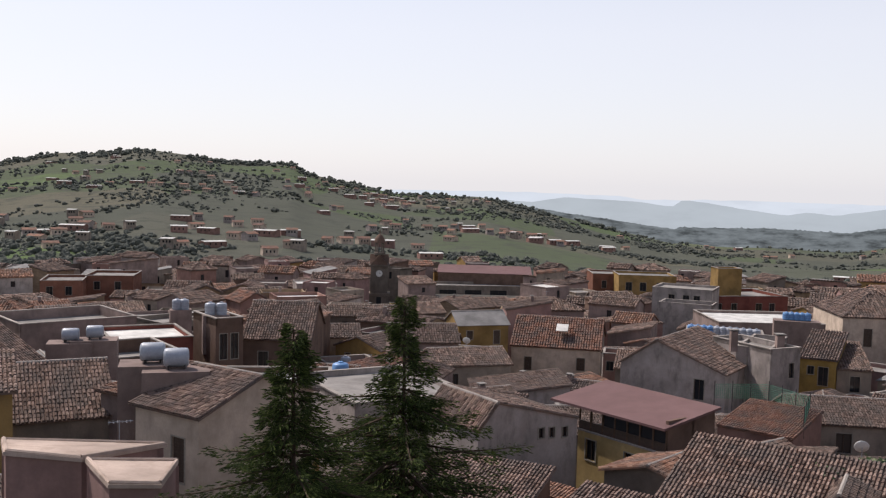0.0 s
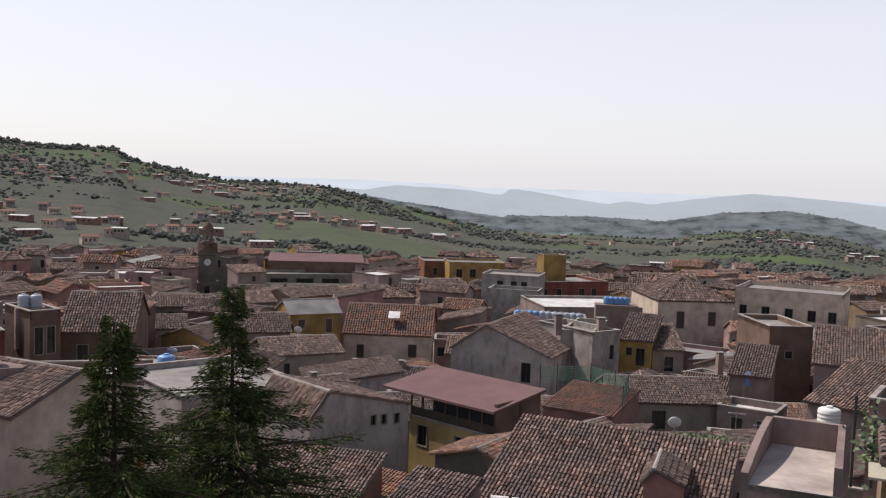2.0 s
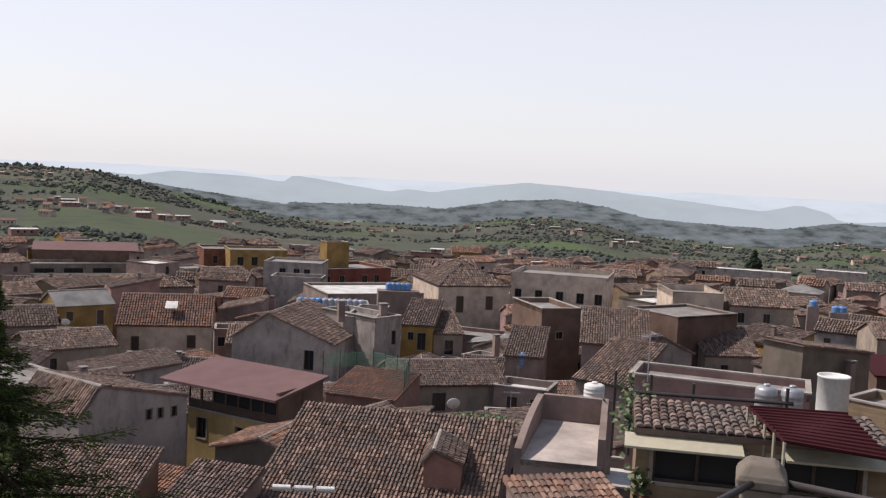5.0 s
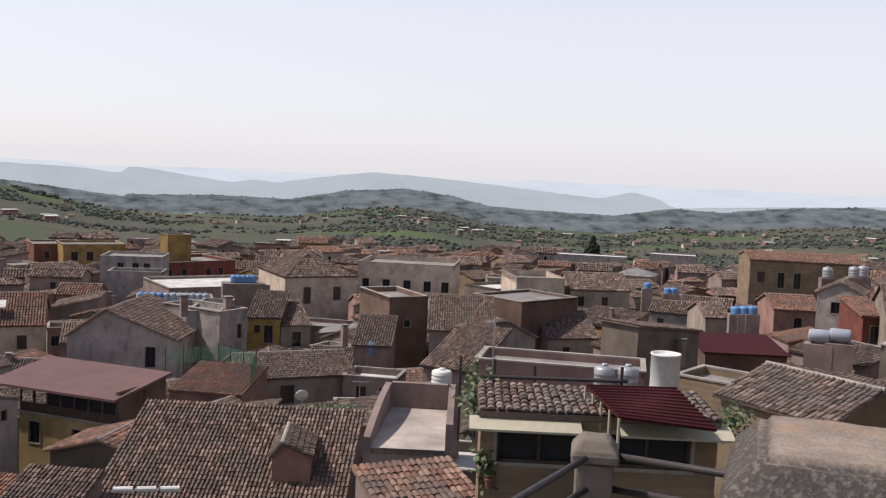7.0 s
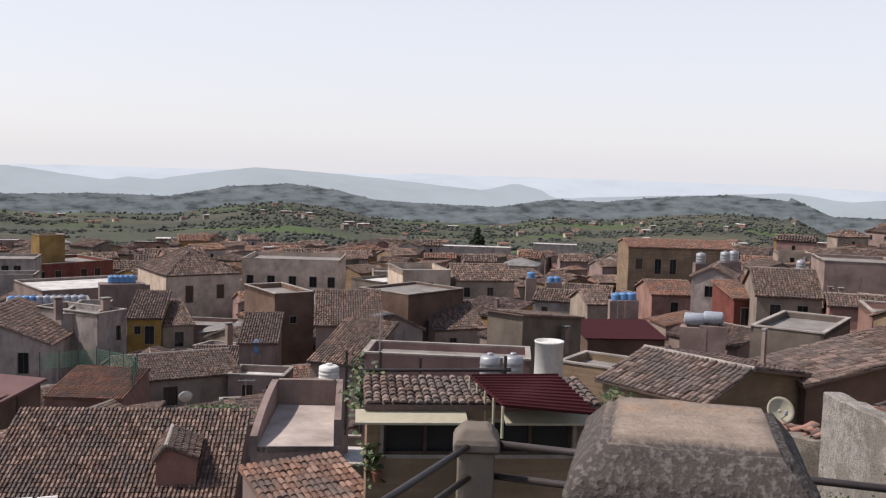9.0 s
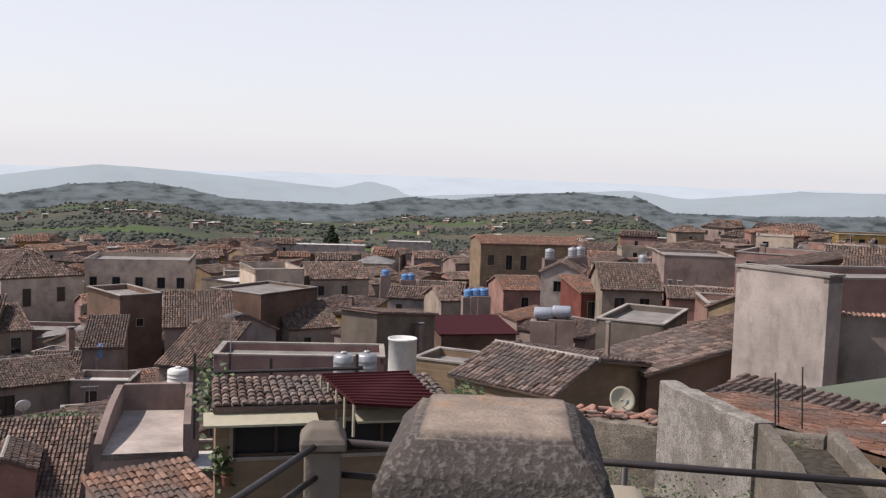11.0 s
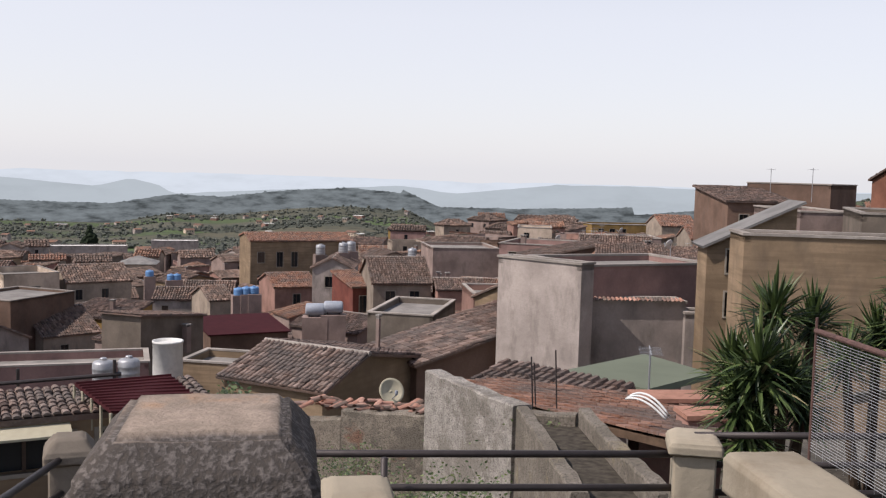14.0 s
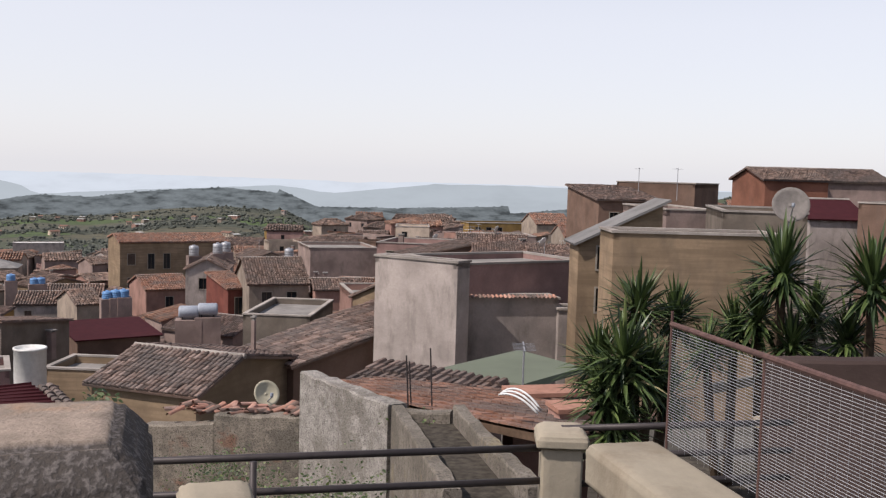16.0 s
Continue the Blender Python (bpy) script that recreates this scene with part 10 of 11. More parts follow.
# round dark cypress behind the town
cyp = Soup()
cx, cy, cz = (245.31, 285.01, -21.6)
for i in range(26):
    k = i / 25
    c = Vector((cx, cy, cz - 9.0 + 8.2 * k)) + Vector((rng.uniform(-1, 1), rng.uniform(-1, 1), 0)) * (1 - k) * 1.6
    r = 2.5 * (1 - k * 0.72) * rng.uniform(0.7, 1.1)
    cyp.add([c + v * r * (1 + 0.4 * noise.noise(v * 2 + Vector((i, 0, 0)))) for v in ICO_V], ICO_F)
cyt = empty("cypress", pose(cx, cy, cz - 12), "dark green cypress tree rising above the roofs", "cypress tree")
in_world(new("trunk", Soup().tube([(cx, cy, cz - 12), (cx, cy, cz - 6)], 0.3, 8).mesh("trunk", BARK)), cyt)
in_world(tagged(new("crown", cyp.mesh("crown", plain("dark_cypress_foliage", (0.022, 0.03, 0.018), 0.9, 0.0, 0.5, 3.0, 0.4))), kind="stuff"), cyt)

# ---- the far quarter of the town, joined ----
fv, ff, fm, mats = [], [], [], []
for mat, s in FAR.values():
    k = len(fv)
    fv += s.v
    ff += [tuple(i + k for i in f) for f in s.f]
    fm += [len(mats)] * len(s.f)
    mats.append(mat)
far_me = bpy.data.meshes.new("far_town_houses")
far_me.from_pydata([tuple(v) for v in fv], [], ff)
for mat in mats:
    far_me.materials.append(mat)
far_me.polygons.foreach_set("material_index", fm)
tagged(new("far_town_houses", far_me), "crowded far town houses with brown tiled roofs", "houses", kind="stuff")


# ---- the terrace edge: stone posts, railing, mesh fence ----
def stone_material(name, pale, dark, lichen):
    m, n, l, b = material(name, 0.95)
    big, mid, fine = noise_of(n, l, 3.5, 5), noise_of(n, l, 14, 5), noise_of(n, l, 70, 4)
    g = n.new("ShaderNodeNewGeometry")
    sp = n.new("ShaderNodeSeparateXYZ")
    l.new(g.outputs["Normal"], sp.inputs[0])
    # dark crust on all but level faces, also standing in for their shade
    crust_shade = ramp(n, l, sp.outputs["Z"], [(0.93, grey(1)), (0.99, grey(0.05))])
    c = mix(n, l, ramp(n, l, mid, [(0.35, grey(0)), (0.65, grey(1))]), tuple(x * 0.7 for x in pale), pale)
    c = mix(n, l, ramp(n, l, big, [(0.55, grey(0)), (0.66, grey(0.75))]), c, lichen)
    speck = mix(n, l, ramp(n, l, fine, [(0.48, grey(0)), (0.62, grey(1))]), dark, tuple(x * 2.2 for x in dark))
    c = mix(n, l, crust_shade, c, speck)
    c = mix(n, l, ramp(n, l, fine, [(0.3, grey(0.35)), (0.5, grey(0))]), c, tuple(x * 0.4 for x in pale))
    l.new(c, b.inputs["Base Color"])
    both = mix(n, l, 0.75, mid, fine)
    bump(n, l, b, both, 0.7, 0.012)
    return m


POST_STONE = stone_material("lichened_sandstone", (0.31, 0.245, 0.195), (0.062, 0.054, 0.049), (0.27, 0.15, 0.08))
PALE_STONE = plaster("pale_limestone_coping", (0.36, 0.31, 0.235), (0.12, 0.08, 0.05), wear=0.7)


def rough(me, amount, scale, seed=0.0):
    for v in me.vertices:
        v.co += Vector(noise.noise_vector(v.co * scale + Vector((seed, 0, 0)))) * amount


def cap_block(name, levels, mat, cuts=6, amount=0.006, seed=0.0):
    """A block of square levels (half width, half depth, height), finely divided, with worn edges."""
    bm = bmesh.new()
    rings = []
    for hx, hy, z in levels:
        rings.append([bm.verts.new((sx * hx, sy * hy, z)) for sx, sy in ((-1, -1), (1, -1), (1, 1), (-1, 1))])
    for a, b in zip(rings, rings[1:]):
        for i in range(4):
            bm.faces.new((a[i], a[(i + 1) % 4], b[(i + 1) % 4], b[i]))
    bm.faces.new(rings[-1])
    bm.faces.new(rings[0][::-1])
    bmesh.ops.bevel(bm, geom=list(bm.edges), offset=0.016, segments=2, affect="EDGES", clamp_overlap=True)
    bmesh.ops.subdivide_edges(bm, edges=[e for e in bm.edges if e.calc_length() > 0.06], cuts=cuts, use_grid_fill=True)
    bmesh.ops.triangulate(bm, faces=[f for f in bm.faces if len(f.verts) > 4])
    me = bpy.data.meshes.new(name)
    bm.to_mesh(me)
    bm.free()
    rough(me, amount * 0.55, 16.0, seed)
    rough(me, amount * 0.3, 43.0, seed)
    me.materials.append(mat)
    me.polygons.foreach_set("use_smooth", [True] * len(me.polygons))
    return me


def even(ob):
    ob.modifiers.new("even_normals", "WEIGHTED_NORMAL")
    return ob


def stone_post(x, y, top, rot, hw, hd, chamfer, label, mat=POST_STONE, foot=-1.6, name="stone_post", drop=0.075, band=0.2, shaft=0.8):
    t = empty(name, pose(x, y, foot, 0, 0, rot), label, "stone post", "terrace posts of stone")
    z = top - foot
    o = chamfer
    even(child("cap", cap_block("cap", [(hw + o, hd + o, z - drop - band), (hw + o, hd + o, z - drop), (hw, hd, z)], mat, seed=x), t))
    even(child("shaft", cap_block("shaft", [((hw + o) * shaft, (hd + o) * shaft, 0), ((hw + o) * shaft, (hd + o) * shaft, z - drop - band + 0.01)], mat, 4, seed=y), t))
    return t


cap_c = [Vector(v) for v in ((1.87, 1.25, 1.1), (2.07, 1.0, 1.1), (1.78, 0.81, 1.1), (1.58, 1.05, 1.1))]
cap_m = sum(cap_c, Vector()) / 4
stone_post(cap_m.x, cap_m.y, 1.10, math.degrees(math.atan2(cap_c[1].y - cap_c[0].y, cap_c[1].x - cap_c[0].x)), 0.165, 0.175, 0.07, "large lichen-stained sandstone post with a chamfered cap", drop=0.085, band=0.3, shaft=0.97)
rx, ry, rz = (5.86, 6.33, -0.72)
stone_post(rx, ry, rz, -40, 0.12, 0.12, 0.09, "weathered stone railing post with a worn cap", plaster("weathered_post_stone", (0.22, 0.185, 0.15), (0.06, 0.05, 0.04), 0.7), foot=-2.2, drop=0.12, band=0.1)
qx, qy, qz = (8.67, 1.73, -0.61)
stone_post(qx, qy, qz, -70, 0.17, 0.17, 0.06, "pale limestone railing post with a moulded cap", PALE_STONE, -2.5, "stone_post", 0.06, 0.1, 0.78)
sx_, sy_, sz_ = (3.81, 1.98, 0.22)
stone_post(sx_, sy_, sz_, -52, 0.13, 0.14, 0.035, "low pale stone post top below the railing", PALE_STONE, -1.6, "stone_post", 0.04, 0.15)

railing = empty("railing", pose(rx, ry, -2.0), "dark brown painted iron railing between stone posts", "railing")


def bar(points, r=0.028, name="rail", label=""):
    ob = in_world(new(name, Soup().tube(points, r, 10).mesh(name, IRON, True)), railing)
    return tagged(ob, label) if label else ob


for (ax, ay, az_), (bx, by, bz) in (((rx, ry, -0.88), (qx, qy, -0.80)), ((rx, ry, -1.18), (qx, qy, -1.10))):
    bar([(ax, ay, az_), (bx, by, bz)], 0.032)
ux, uy, uz = (7.16, 3.97, -0.8)
bar([(ux, uy, -0.84), (ux, uy, -2.2)], 0.03, "baluster")
lx, ly, lz = (4.35, 5.56, -0.88)
d_ = (Vector((lx, ly, 0)) - Vector((rx, ry, 0)))
for z in (-0.88, -1.17):
    bar([(rx, ry, z), (rx + d_.x * 2.2, ry + d_.y * 2.2, z)], 0.03)
for z in (-0.63, -0.89, -1.14):
    bar([(qx, qy, z), (qx + 1.0, qy - 1.9, z + 0.06)], 0.03)

# coping block and mesh fence
fa, fb = Vector((6.44, 0.47, 0.72)), Vector((4.85, -0.66, 0.72))
fa.z = fb.z = 0
fd = (fb - fa).normalized()
fn = Vector((fd.y, -fd.x, 0))
if fn.x > 0:
    fn = -fn
blk = new("coping_stone", cap_block("coping_stone", [(1.9, 0.24, -0.3), (1.9, 0.24, -0.06), (1.87, 0.21, -0.03)], PALE_STONE, 8, 0.008, 4.0))
even(blk)
bc = fa + fd * 1.75 + fn * 0.24
blk.matrix_basis = pose(bc.x, bc.y, -0.02, 0, 0, math.degrees(math.atan2(fd.y, fd.x)))
tagged(blk, "pale limestone parapet coping with lichen stains", "coping stone")
bw = new("parapet_wall", Soup().box(-1.8, 1.8, -0.18, 0.18, -2.4, -0.315).mesh("parapet_wall", WALL["cream"]))
bw.matrix_basis = blk.matrix_basis.copy()
tagged(bw, "cream plastered parapet wall under a stone coping", "parapet wall")

fence = empty("mesh_fence", pose(fa.x, fa.y, -0.05), "rusty framed steel mesh fence panel on a parapet", "fence")


def fence_piece(name, soup, mat, label=""):
    ob = in_world(new(name, soup.mesh(name, mat)), fence)
    return tagged(ob, label) if label else ob


RUST = plain("rusty_brown_iron", (0.11, 0.06, 0.05), 0.7, 0.2, 0.4, 20)
WIRE = plain("dull_galvanised_wire", (0.45, 0.45, 0.46), 0.5, 0.4, 0.2)
FL, F0, F1 = 3.2, -0.04, 0.72
fence_piece("top_rail", Soup().tube([(*(fa)[:2], F1), (*(fa + fd * FL)[:2], F1)], 0.018, 8), RUST, "rusty brown top rail")
for u in (0.0, 1.05, 3.2):
    p = fa + fd * u
    fence_piece("fence_post", Soup().tube([(p.x, p.y, F0 - 0.2), (p.x, p.y, F1 + (0.08 if u == 0 else 0))], 0.009 if u < 2 else 0.017, 8), RUST)
z = F0 + 0.03
line = Soup().tube([(0, 0, 0), (*(fd * FL)[:2], 0)], 0.0017, 4, None, False).mesh("line_wire", WIRE)
while z < F1:
    in_world(new("line_wire", line), fence).matrix_basis = pose(fa.x, fa.y, z)
    z += 0.017
up_wire = Soup().tube([(0, 0, F0), (0, 0, F1)], 0.0006, 3, None, False).mesh("upright_wire", WIRE)
u = 0.0
while u < FL:
    p = fa + fd * u
    in_world(new("upright_wire", up_wire), fence).matrix_basis = pose(p.x, p.y, 0)
    u += 0.08

# garden walls, raised bed, ruin


def ruin_material(name, pale, under, brick):
    """Old render that has fallen off in patches and shows rubble and brick."""
    m, n, l, b = material(name, 0.95)
    big, mid, fine = noise_of(n, l, 0.9, 6, None, 0.7), noise_of(n, l, 5.0, 6, None, 0.7), noise_of(n, l, 30.0, 5, None, 0.7)
    c = mix(n, l, ramp(n, l, mid, [(0.35, grey(0)), (0.6, grey(1))]), tuple(x * 0.65 for x in pale), pale)
    c = mix(n, l, ramp(n, l, big, [(0.5, grey(0)), (0.56, grey(0.85))]), c, under)
    c = mix(n, l, ramp(n, l, noise_of(n, l, 0.7, 5, (1, 1, 1.6)), [(0.58, grey(0)), (0.64, grey(0.6))]), c, brick)
    c = mix(n, l, ramp(n, l, fine, [(0.36, grey(0.85)), (0.5, grey(0))]), c, tuple(x * 0.25 for x in pale))
    l.new(c, b.inputs["Base Color"])
    bump(n, l, b, mix(n, l, 0.5, mid, fine), 1.0, 0.05)
    return m


RUIN = ruin_material("ruined_plaster", (0.25, 0.215, 0.175), (0.13, 0.115, 0.095), (0.2, 0.09, 0.055))
STUCCO = ruin_material("flaking_rubble_stucco", (0.34, 0.31, 0.275), (0.19, 0.17, 0.145), (0.16, 0.14, 0.12))
BEDWALL = ruin_material("grey_bed_wall", (0.23, 0.2, 0.165), (0.15, 0.13, 0.105), (0.27, 0.22, 0.13))
GARDEN = [(16.84, 9.01, -2.35), (14.45, 5.98, -2.14), (9.38, 3.03, -1.57), (14.63, 4.98, -2.09), (9.85, 2.27, -1.59)]
path_wall("rubble_wall", [GARDEN[0], GARDEN[1]], 0.35, 4.0, STUCCO, "flaking whitewashed rubble wall with a rounded top")
path_wall("garden_wall", [GARDEN[1], GARDEN[2]], 0.2, 3.0, BEDWALL, "low old plastered wall of a raised bed")
path_wall("garden_wall", [GARDEN[3], GARDEN[4]], 0.2, 3.0, BEDWALL, "low concrete wall of a raised bed")
path_wall("garden_wall", [tuple(Vector(GARDEN[1]).lerp(Vector(GARDEN[3]), k) - Vector((0, 0, 0.1))) for k in (0.12, 0.88)], 0.25, 3.0, BEDWALL, "end wall of a raised garden bed")
SOIL = plain("dark_garden_soil", (0.07, 0.06, 0.048), 0.95, 0.0, 0.6, 8.0, 0.8)
slab("soil_bed", [Vector(GARDEN[k]) - Vector((0, 0, 0.28)) for k in (2, 4, 3, 1)], 0.3, SOIL, None, 0, None, "dark stony soil in a raised garden bed", "soil")
path_wall("ruined_wall", [(17.06, 13.09, -3.95), (17.11, 11.29, -3.7)], 0.4, 4.0, RUIN, "ruined plastered wall with brick showing through")
path_wall("ruined_wall", [(17.11, 11.29, -3.5), (17.26, 9.19, -3.35)], 0.4, 4.0, RUIN, "ruined plastered wall with brick showing through")
cop = empty("tile_heap", pose(17.1, 11, -3.4), "loose red and grey roof tiles along a ruined wall", "roof tiles")
rng2 = random.Random(3)
tile_me = Soup()
for i in range(6):
    a = math.pi * i / 5
    for yy, k in ((-0.22, 1.0), (0.22, 0.82)):
        tile_me.v.append((0.085 * k * math.cos(a), yy, 0.07 * k * math.sin(a)))
tile_me.f = [(2 * i, 2 * i + 2, 2 * i + 3, 2 * i + 1) for i in range(5)]
TILE_ONE = tile_me.mesh("tile", tile_material("salmon_clay_tiles", [(0, (0.3, 0.16, 0.11)), (0.6, (0.4, 0.23, 0.16)), (1, (0.46, 0.31, 0.24))], single=True))
TILE_OLD = tile_me.mesh("tile", TILE["old"])
for i in range(56):
    k = i / 55
    xx, yy = 17.15 + rng2.uniform(0.0, 0.7), 12.6 - 3.2 * k + rng2.uniform(-0.05, 0.05)
    ob = in_world(new("tile", TILE_ONE if rng2.random() < 0.62 else TILE_OLD), cop)
    ob.matrix_basis = pose(xx, yy, -3.72 + 0.3 * k + rng2.uniform(0.03, 0.12), rng2.uniform(-12, 14), rng2.uniform(-12, 12), 80 + rng2.uniform(-25, 25))

tc = empty("tile_coping", pose(39.91, 14.79, -3.83, 0, 0, -55.9), "row of red barrel tiles along a whitewashed wall top", "tile coping")
for i in range(24):
    child("tile", TILE_ONE if rng2.random() < 0.75 else TILE_OLD, tc).matrix_basis = pose(0.1 + i * 0.19, 0.02, 0.02, rng2.uniform(8, 16), 0, rng2.uniform(-4, 4))

# red flat-tiled roof, green sheet roof, small pillars
FLAT_TILE = tile_material("red_brown_flat_tiles", [(0, (0.13, 0.075, 0.05)), (0.6, (0.19, 0.112, 0.078)), (1, (0.26, 0.17, 0.125))], single=True)
rr = empty("tiled_lean_to", pose(15.8, 6.4, -3.4), "low lean-to with a red-brown flat tiled roof", "lean-to")
r00, r10, r11, r01 = Vector((17.3, 9.4, -2.75)), Vector((14.5, 3.2, -2.35)), Vector((17.6, 2.3, -2.6)), Vector((20.4, 8.3, -3.0))
ea, eu = (r10 - r00), (r01 - r00)
NA, NU = 30, 10
ta, tu = ea / NA, eu / NU
tn = ta.cross(tu).normalized()
if tn.z < 0:
    tn = -tn
tv = [ta * 0.03, ta * 0.97, ta * 0.97 + tu * 1.1, ta * 0.03 + tu * 1.1]
tv = [tv[0] + tn * 0.05, tv[1] + tn * 0.05, tv[2] + tn * 0.012, tv[3] + tn * 0.012]
FLAT_ONE = mesh_of("tile", [*tv, *[q - tn * 0.035 for q in tv]], [(3, 2, 1, 0), (0, 1, 5, 4), (1, 2, 6, 5), (2, 3, 7, 6), (3, 0, 4, 7)], FLAT_TILE)
deck = slab("roof_deck", [r10 - tn * 0.03, r10 + eu - tn * 0.03, r01 - tn * 0.03, r00 - tn * 0.03], 0.12, WOOD, rr)
for i in range(NU):
    for j in range(NA):
        ob = new("tile", FLAT_ONE)
        ob.parent = deck
        ob.matrix_basis = Matrix.Translation(r00 + ta * j + tu * i + tn * rng2.uniform(0, 0.012))
gr = slab("green_roof", [(24.61, 7.0, -3.9), (27.71, 6.13, -3.9), (29.42, 8.63, -3.9), (25.21, 9.8, -3.9)], 0.18, GREENROOF, None, 0, None, "flat green sheet roof with a dark edge", "roof")
PINKTOP = plain("terracotta_paving", (0.34, 0.18, 0.13), 0.8)
for (bx, by, bz), w, d in (((18.65, 4.69, -2.58), 1.5, 0.7), ((16.46, 3.55, -2.29), 0.75, 0.6)):
    t = empty("low_pillar", pose(bx, by, bz, 0, 0, -55), "pinkish rendered low wall with a terracotta coping", "low wall")
    child("body", Soup().box(-w / 2, w / 2, -d / 2, d / 2, -3.0, -0.08).mesh("body", WALL["pink"]), t)
    child("coping", Soup().box(-w / 2 - 0.04, w / 2 + 0.04, -d / 2 - 0.04, d / 2 + 0.04, -0.08, 0.0).mesh("coping", PINKTOP), t)
WHITEPIPE = plain("white_plastic_pipe", (0.7, 0.7, 0.68), 0.4)
for k in range(3):
    a, b = Vector((15.06, 4.46, -1.94)), Vector((14.96, 3.77, -2.15))
    mid = a.lerp(b, 0.45) + Vector((0, 0, 0.22 + 0.05 * k))
    pts = [(a * (1 - u) ** 2 + mid * 2 * u * (1 - u) + b * u * u) + Vector((0.04 * k, -0.02 * k, 0.02 * k)) for u in [i / 10 for i in range(11)]]
    tagged(new("hose", Soup().tube(pts, 0.018, 7).mesh("hose", WHITEPIPE, True)), "white plastic hose bowed over roof tiles", "hose", "white hoses")
for (bx, by, bz), hgt in (((15.91, 6.43, -2.47), 0.85), ((16.02, 6.42, -2.49), 0.75), ((16.07, 6.04, -2.43), 0.95)):
    tagged(new("iron_rod", Soup().tube([(bx, by, bz - 0.2), (bx - 0.06, by + 0.04, bz + hgt)], 0.014, 6).mesh("iron_rod", IRON)), "rusty iron rod standing at a garden bed", "rod", "iron rods")


# ---- yuccas ----
YUCCA, yn, yl_, yb = material("yucca_blades", 0.45)
yl_.new(ramp(yn, yl_, yn.new("ShaderNodeNewGeometry").outputs["Random Per Island"], [(0, (0.018, 0.033, 0.011)), (0.6, (0.045, 0.07, 0.02)), (0.93, (0.095, 0.13, 0.04)), (1, (0.2, 0.17, 0.09))]), yb.inputs["Base Color"])


def yucca(x, y, foot, heads, seed, label):
    r_ = random.Random(seed)
    t = empty("yucca", pose(x, y, foot), label, "yucca plant", "yuccas beside the garden")
    for hx, hy, hz, size in heads:
        top = Vector((hx - x, hy - y, hz - foot))
        child("trunk", Soup().tube([(0.2 * top.x, 0.2 * top.y, 0), (0.7 * top.x, 0.7 * top.y, top.z * 0.5), top], 0.08, 8, 0.055).mesh("trunk", BARK), t)
        s = Soup()
        for i in range(165):
            a, e = r_.uniform(0, 2 * math.pi), r_.uniform(-0.75, 1.45)
            L = size * r_.uniform(0.7, 1.1) * (0.85 if e < 0 else 1)
            d = Vector((math.cos(a) * math.cos(e), math.sin(a) * math.cos(e), math.sin(e)))
            w = d.cross(Vector((0, 0, 1)))
            w = w.normalized() * 0.024 * size / 0.6 if w.length > 1e-3 else Vector((0.024, 0, 0))
            o = top + d * 0.03 + Vector((0, 0, r_.uniform(-0.3, 0.1) * size))
            sag = Vector((0, 0, -0.22 * L * math.cos(e)))
            m1, m2, tip = o + d * L * 0.35 + sag * 0.1, o + d * L * 0.7 + sag * 0.45, o + d * L + sag
            up_ = w.cross(d).normalized() * 0.008
            s.add([o - w * 0.6, o + w * 0.6, m1 + w, m1 - w, m2 + w * 0.7, m2 - w * 0.7, tip, m1 - up_, m2 - up_], [(0, 1, 2, 7), (0, 7, 3), (3, 7, 8, 5), (7, 2, 4, 8), (5, 8, 6), (8, 4, 6)])
        tagged(child("leaf_rosette", s.mesh("leaf_rosette", YUCCA), t), kind="stuff")
    return t


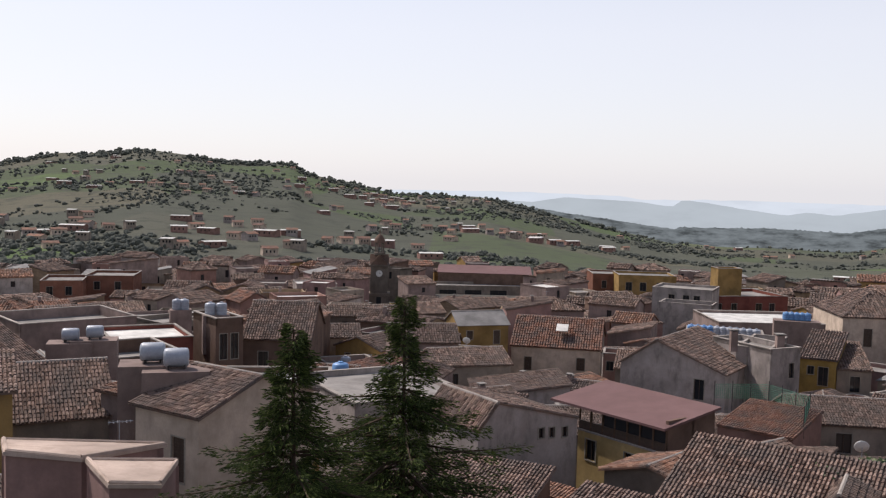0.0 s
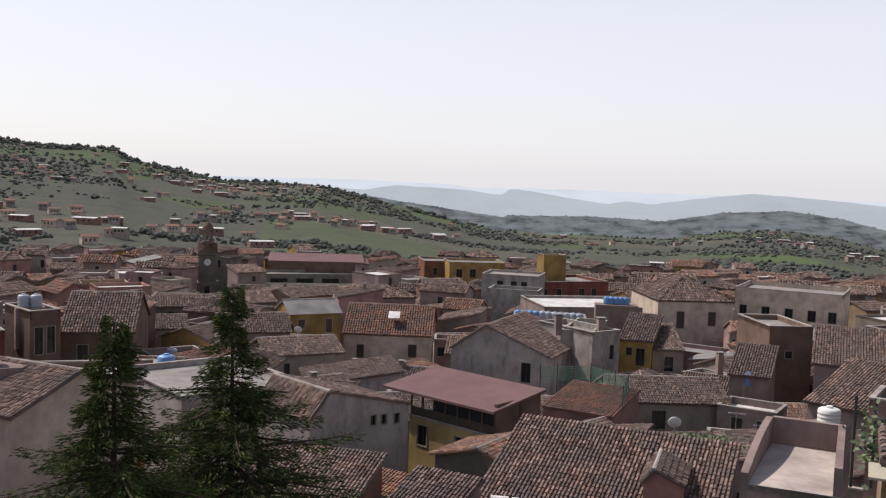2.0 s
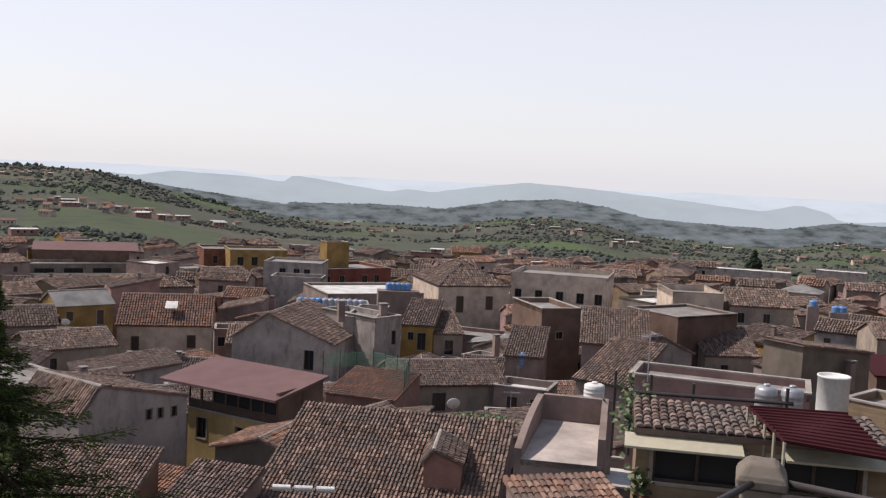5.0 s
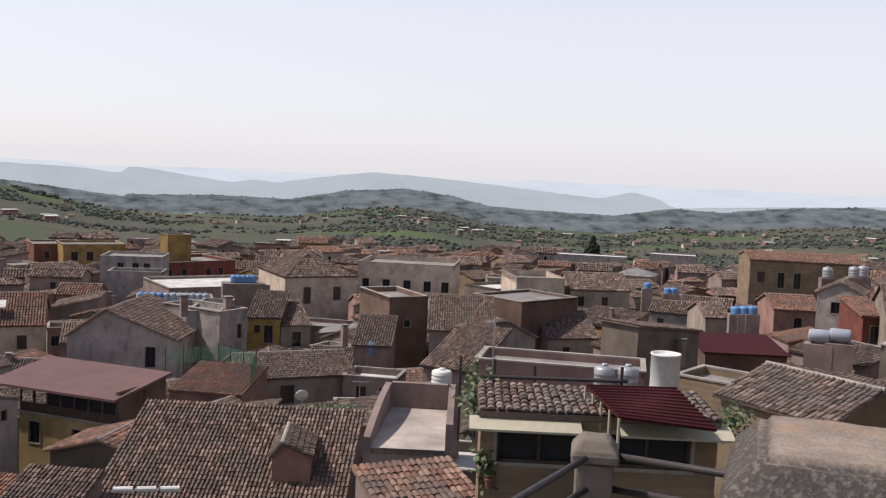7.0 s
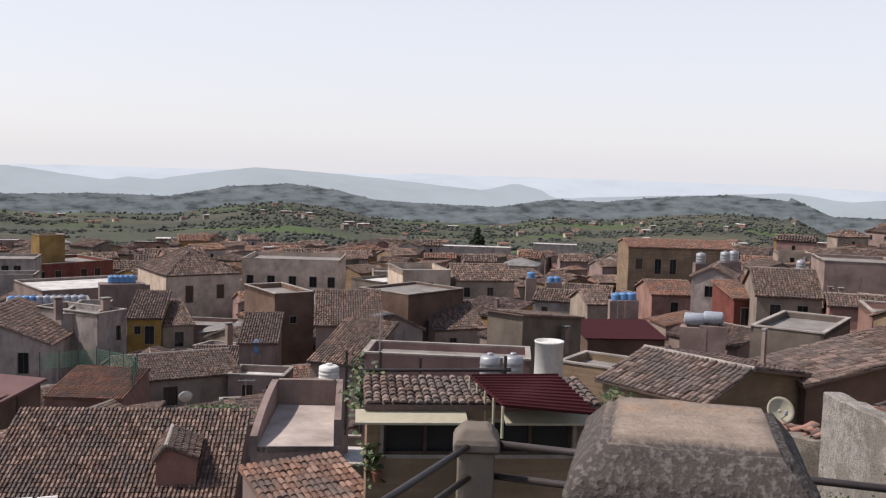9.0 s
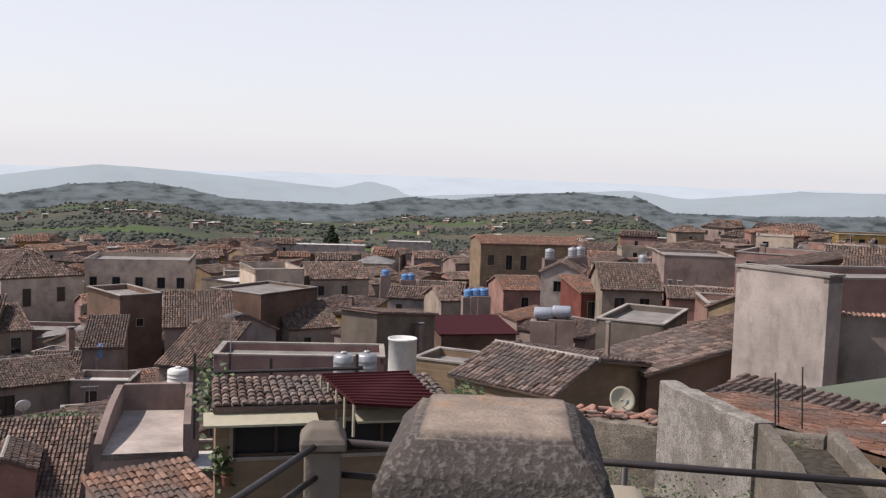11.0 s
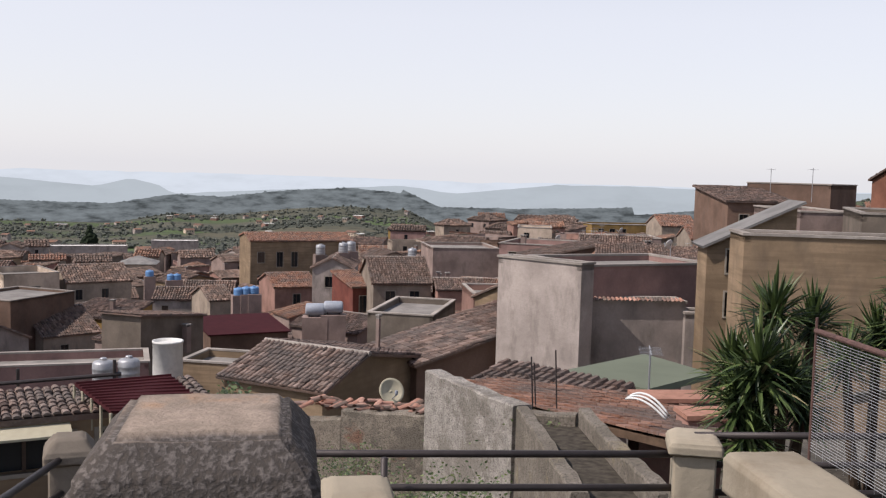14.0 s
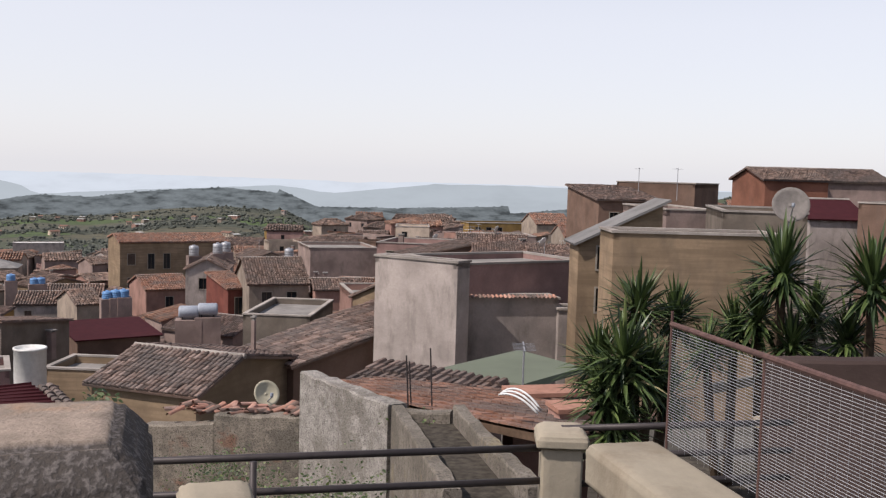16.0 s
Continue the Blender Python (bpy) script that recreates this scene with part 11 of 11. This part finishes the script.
extra = [(11.69, 2.09, -0.58), (11.51, 1.46, -0.62), (12.04, 1.33, -0.91), (11.03, 1.83, -0.83), (14.14, 0.49, -0.21), (13.87, 0.02, -0.52), (14.17, -0.67, -0.43), (13.79, 1.1, -0.68)]
h1, h2, h3, h4, h5, h6, h7, h8 = (12.17, 1.74, 0.04), (11.17, 1.69, -0.45), (13.86, 0.18, 0.45), (13.87, -0.92, 0.37), (14.32, 0.79, -0.42), (12.84, 1.39, -0.12), (14.87, -0.22, -0.25), (10.96, 1.71, -1.18)
yucca(h1[0], h1[1], -3.2, [(*h1, 0.62), (*h6, 0.55), (*extra[1], 0.55), (*extra[2], 0.55)], 1, "tall spiky green yucca with several heads")
yucca(h2[0], h2[1], -3.2, [(*h2, 0.7), (*h8, 0.6), (*extra[0], 0.6), (*extra[3], 0.6)], 2, "dense spiky yucca clump at the garden edge")
yucca(h3[0], h3[1], -3.0, [(*h3, 0.78), (*h7, 0.6), (*extra[4], 0.6), (*extra[5], 0.6)], 3, "tall spiky green yucca behind a mesh fence")
yucca(h4[0], h4[1], -3.0, [(*h4, 0.8), (*extra[6], 0.65)], 4, "tall spiky green yucca with long blades")
yucca(h5[0], h5[1], -3.0, [(*h5, 0.6), (*extra[7], 0.55)], 5, "small spiky yucca between taller ones")
slab("garden_soil", [(8.9, 1.6, -2.6), (10.5, -4.5, -2.5), (16, -4.5, -2.6), (15.5, 3.0, -2.7)], 0.4, SOIL, None, 0, None, "dark stony garden soil under yuccas", "soil")
# brown darkened in the colour itself to stand in for the wall's shaded face
path_wall("garden_wall", [(10.6, 0.15, -0.15), (10.6, -3.0, 0.05)], 0.3, 3.0, plaster("shade_brown_render", (0.075, 0.052, 0.046), wear=0.4), "brown rendered low garden wall, darkened to look shaded")
for a, b in (((14.14, 1.11, -1.3), (15.92, 0.13, -1.3)), ((12.56, 0.31, -1.3), (14.72, -1.2, -1.3))):
    s = Soup()
    q0, q1 = Vector(a), Vector(b)
    s.tube([q0, q1], 0.09, 4)
    tagged(new("concrete_beam", s.mesh("concrete_beam", PALE_STONE)), "pale concrete beam behind a mesh fence", "beam", "concrete beams")
# shrubs and weeds below the railing
for c, sp, cnt in (((12.9, 6.3, -3.5), (0.5, 0.5, 0.3), 700), ((14.3, 8.57, -4.2), (0.5, 0.6, 0.25), 500), ((15.17, 9.81, -4.05), (0.4, 0.5, 0.2), 300), ((14.6, 5.67, -2.41), (0.25, 0.25, 0.06), 160)):
    s = Soup()
    leaves(s, c, sp, cnt * 2, 0.045)
    tagged(new("weeds", s.mesh("weeds", LEAF)), "wild green weeds among rubble", "weeds", kind="stuff")
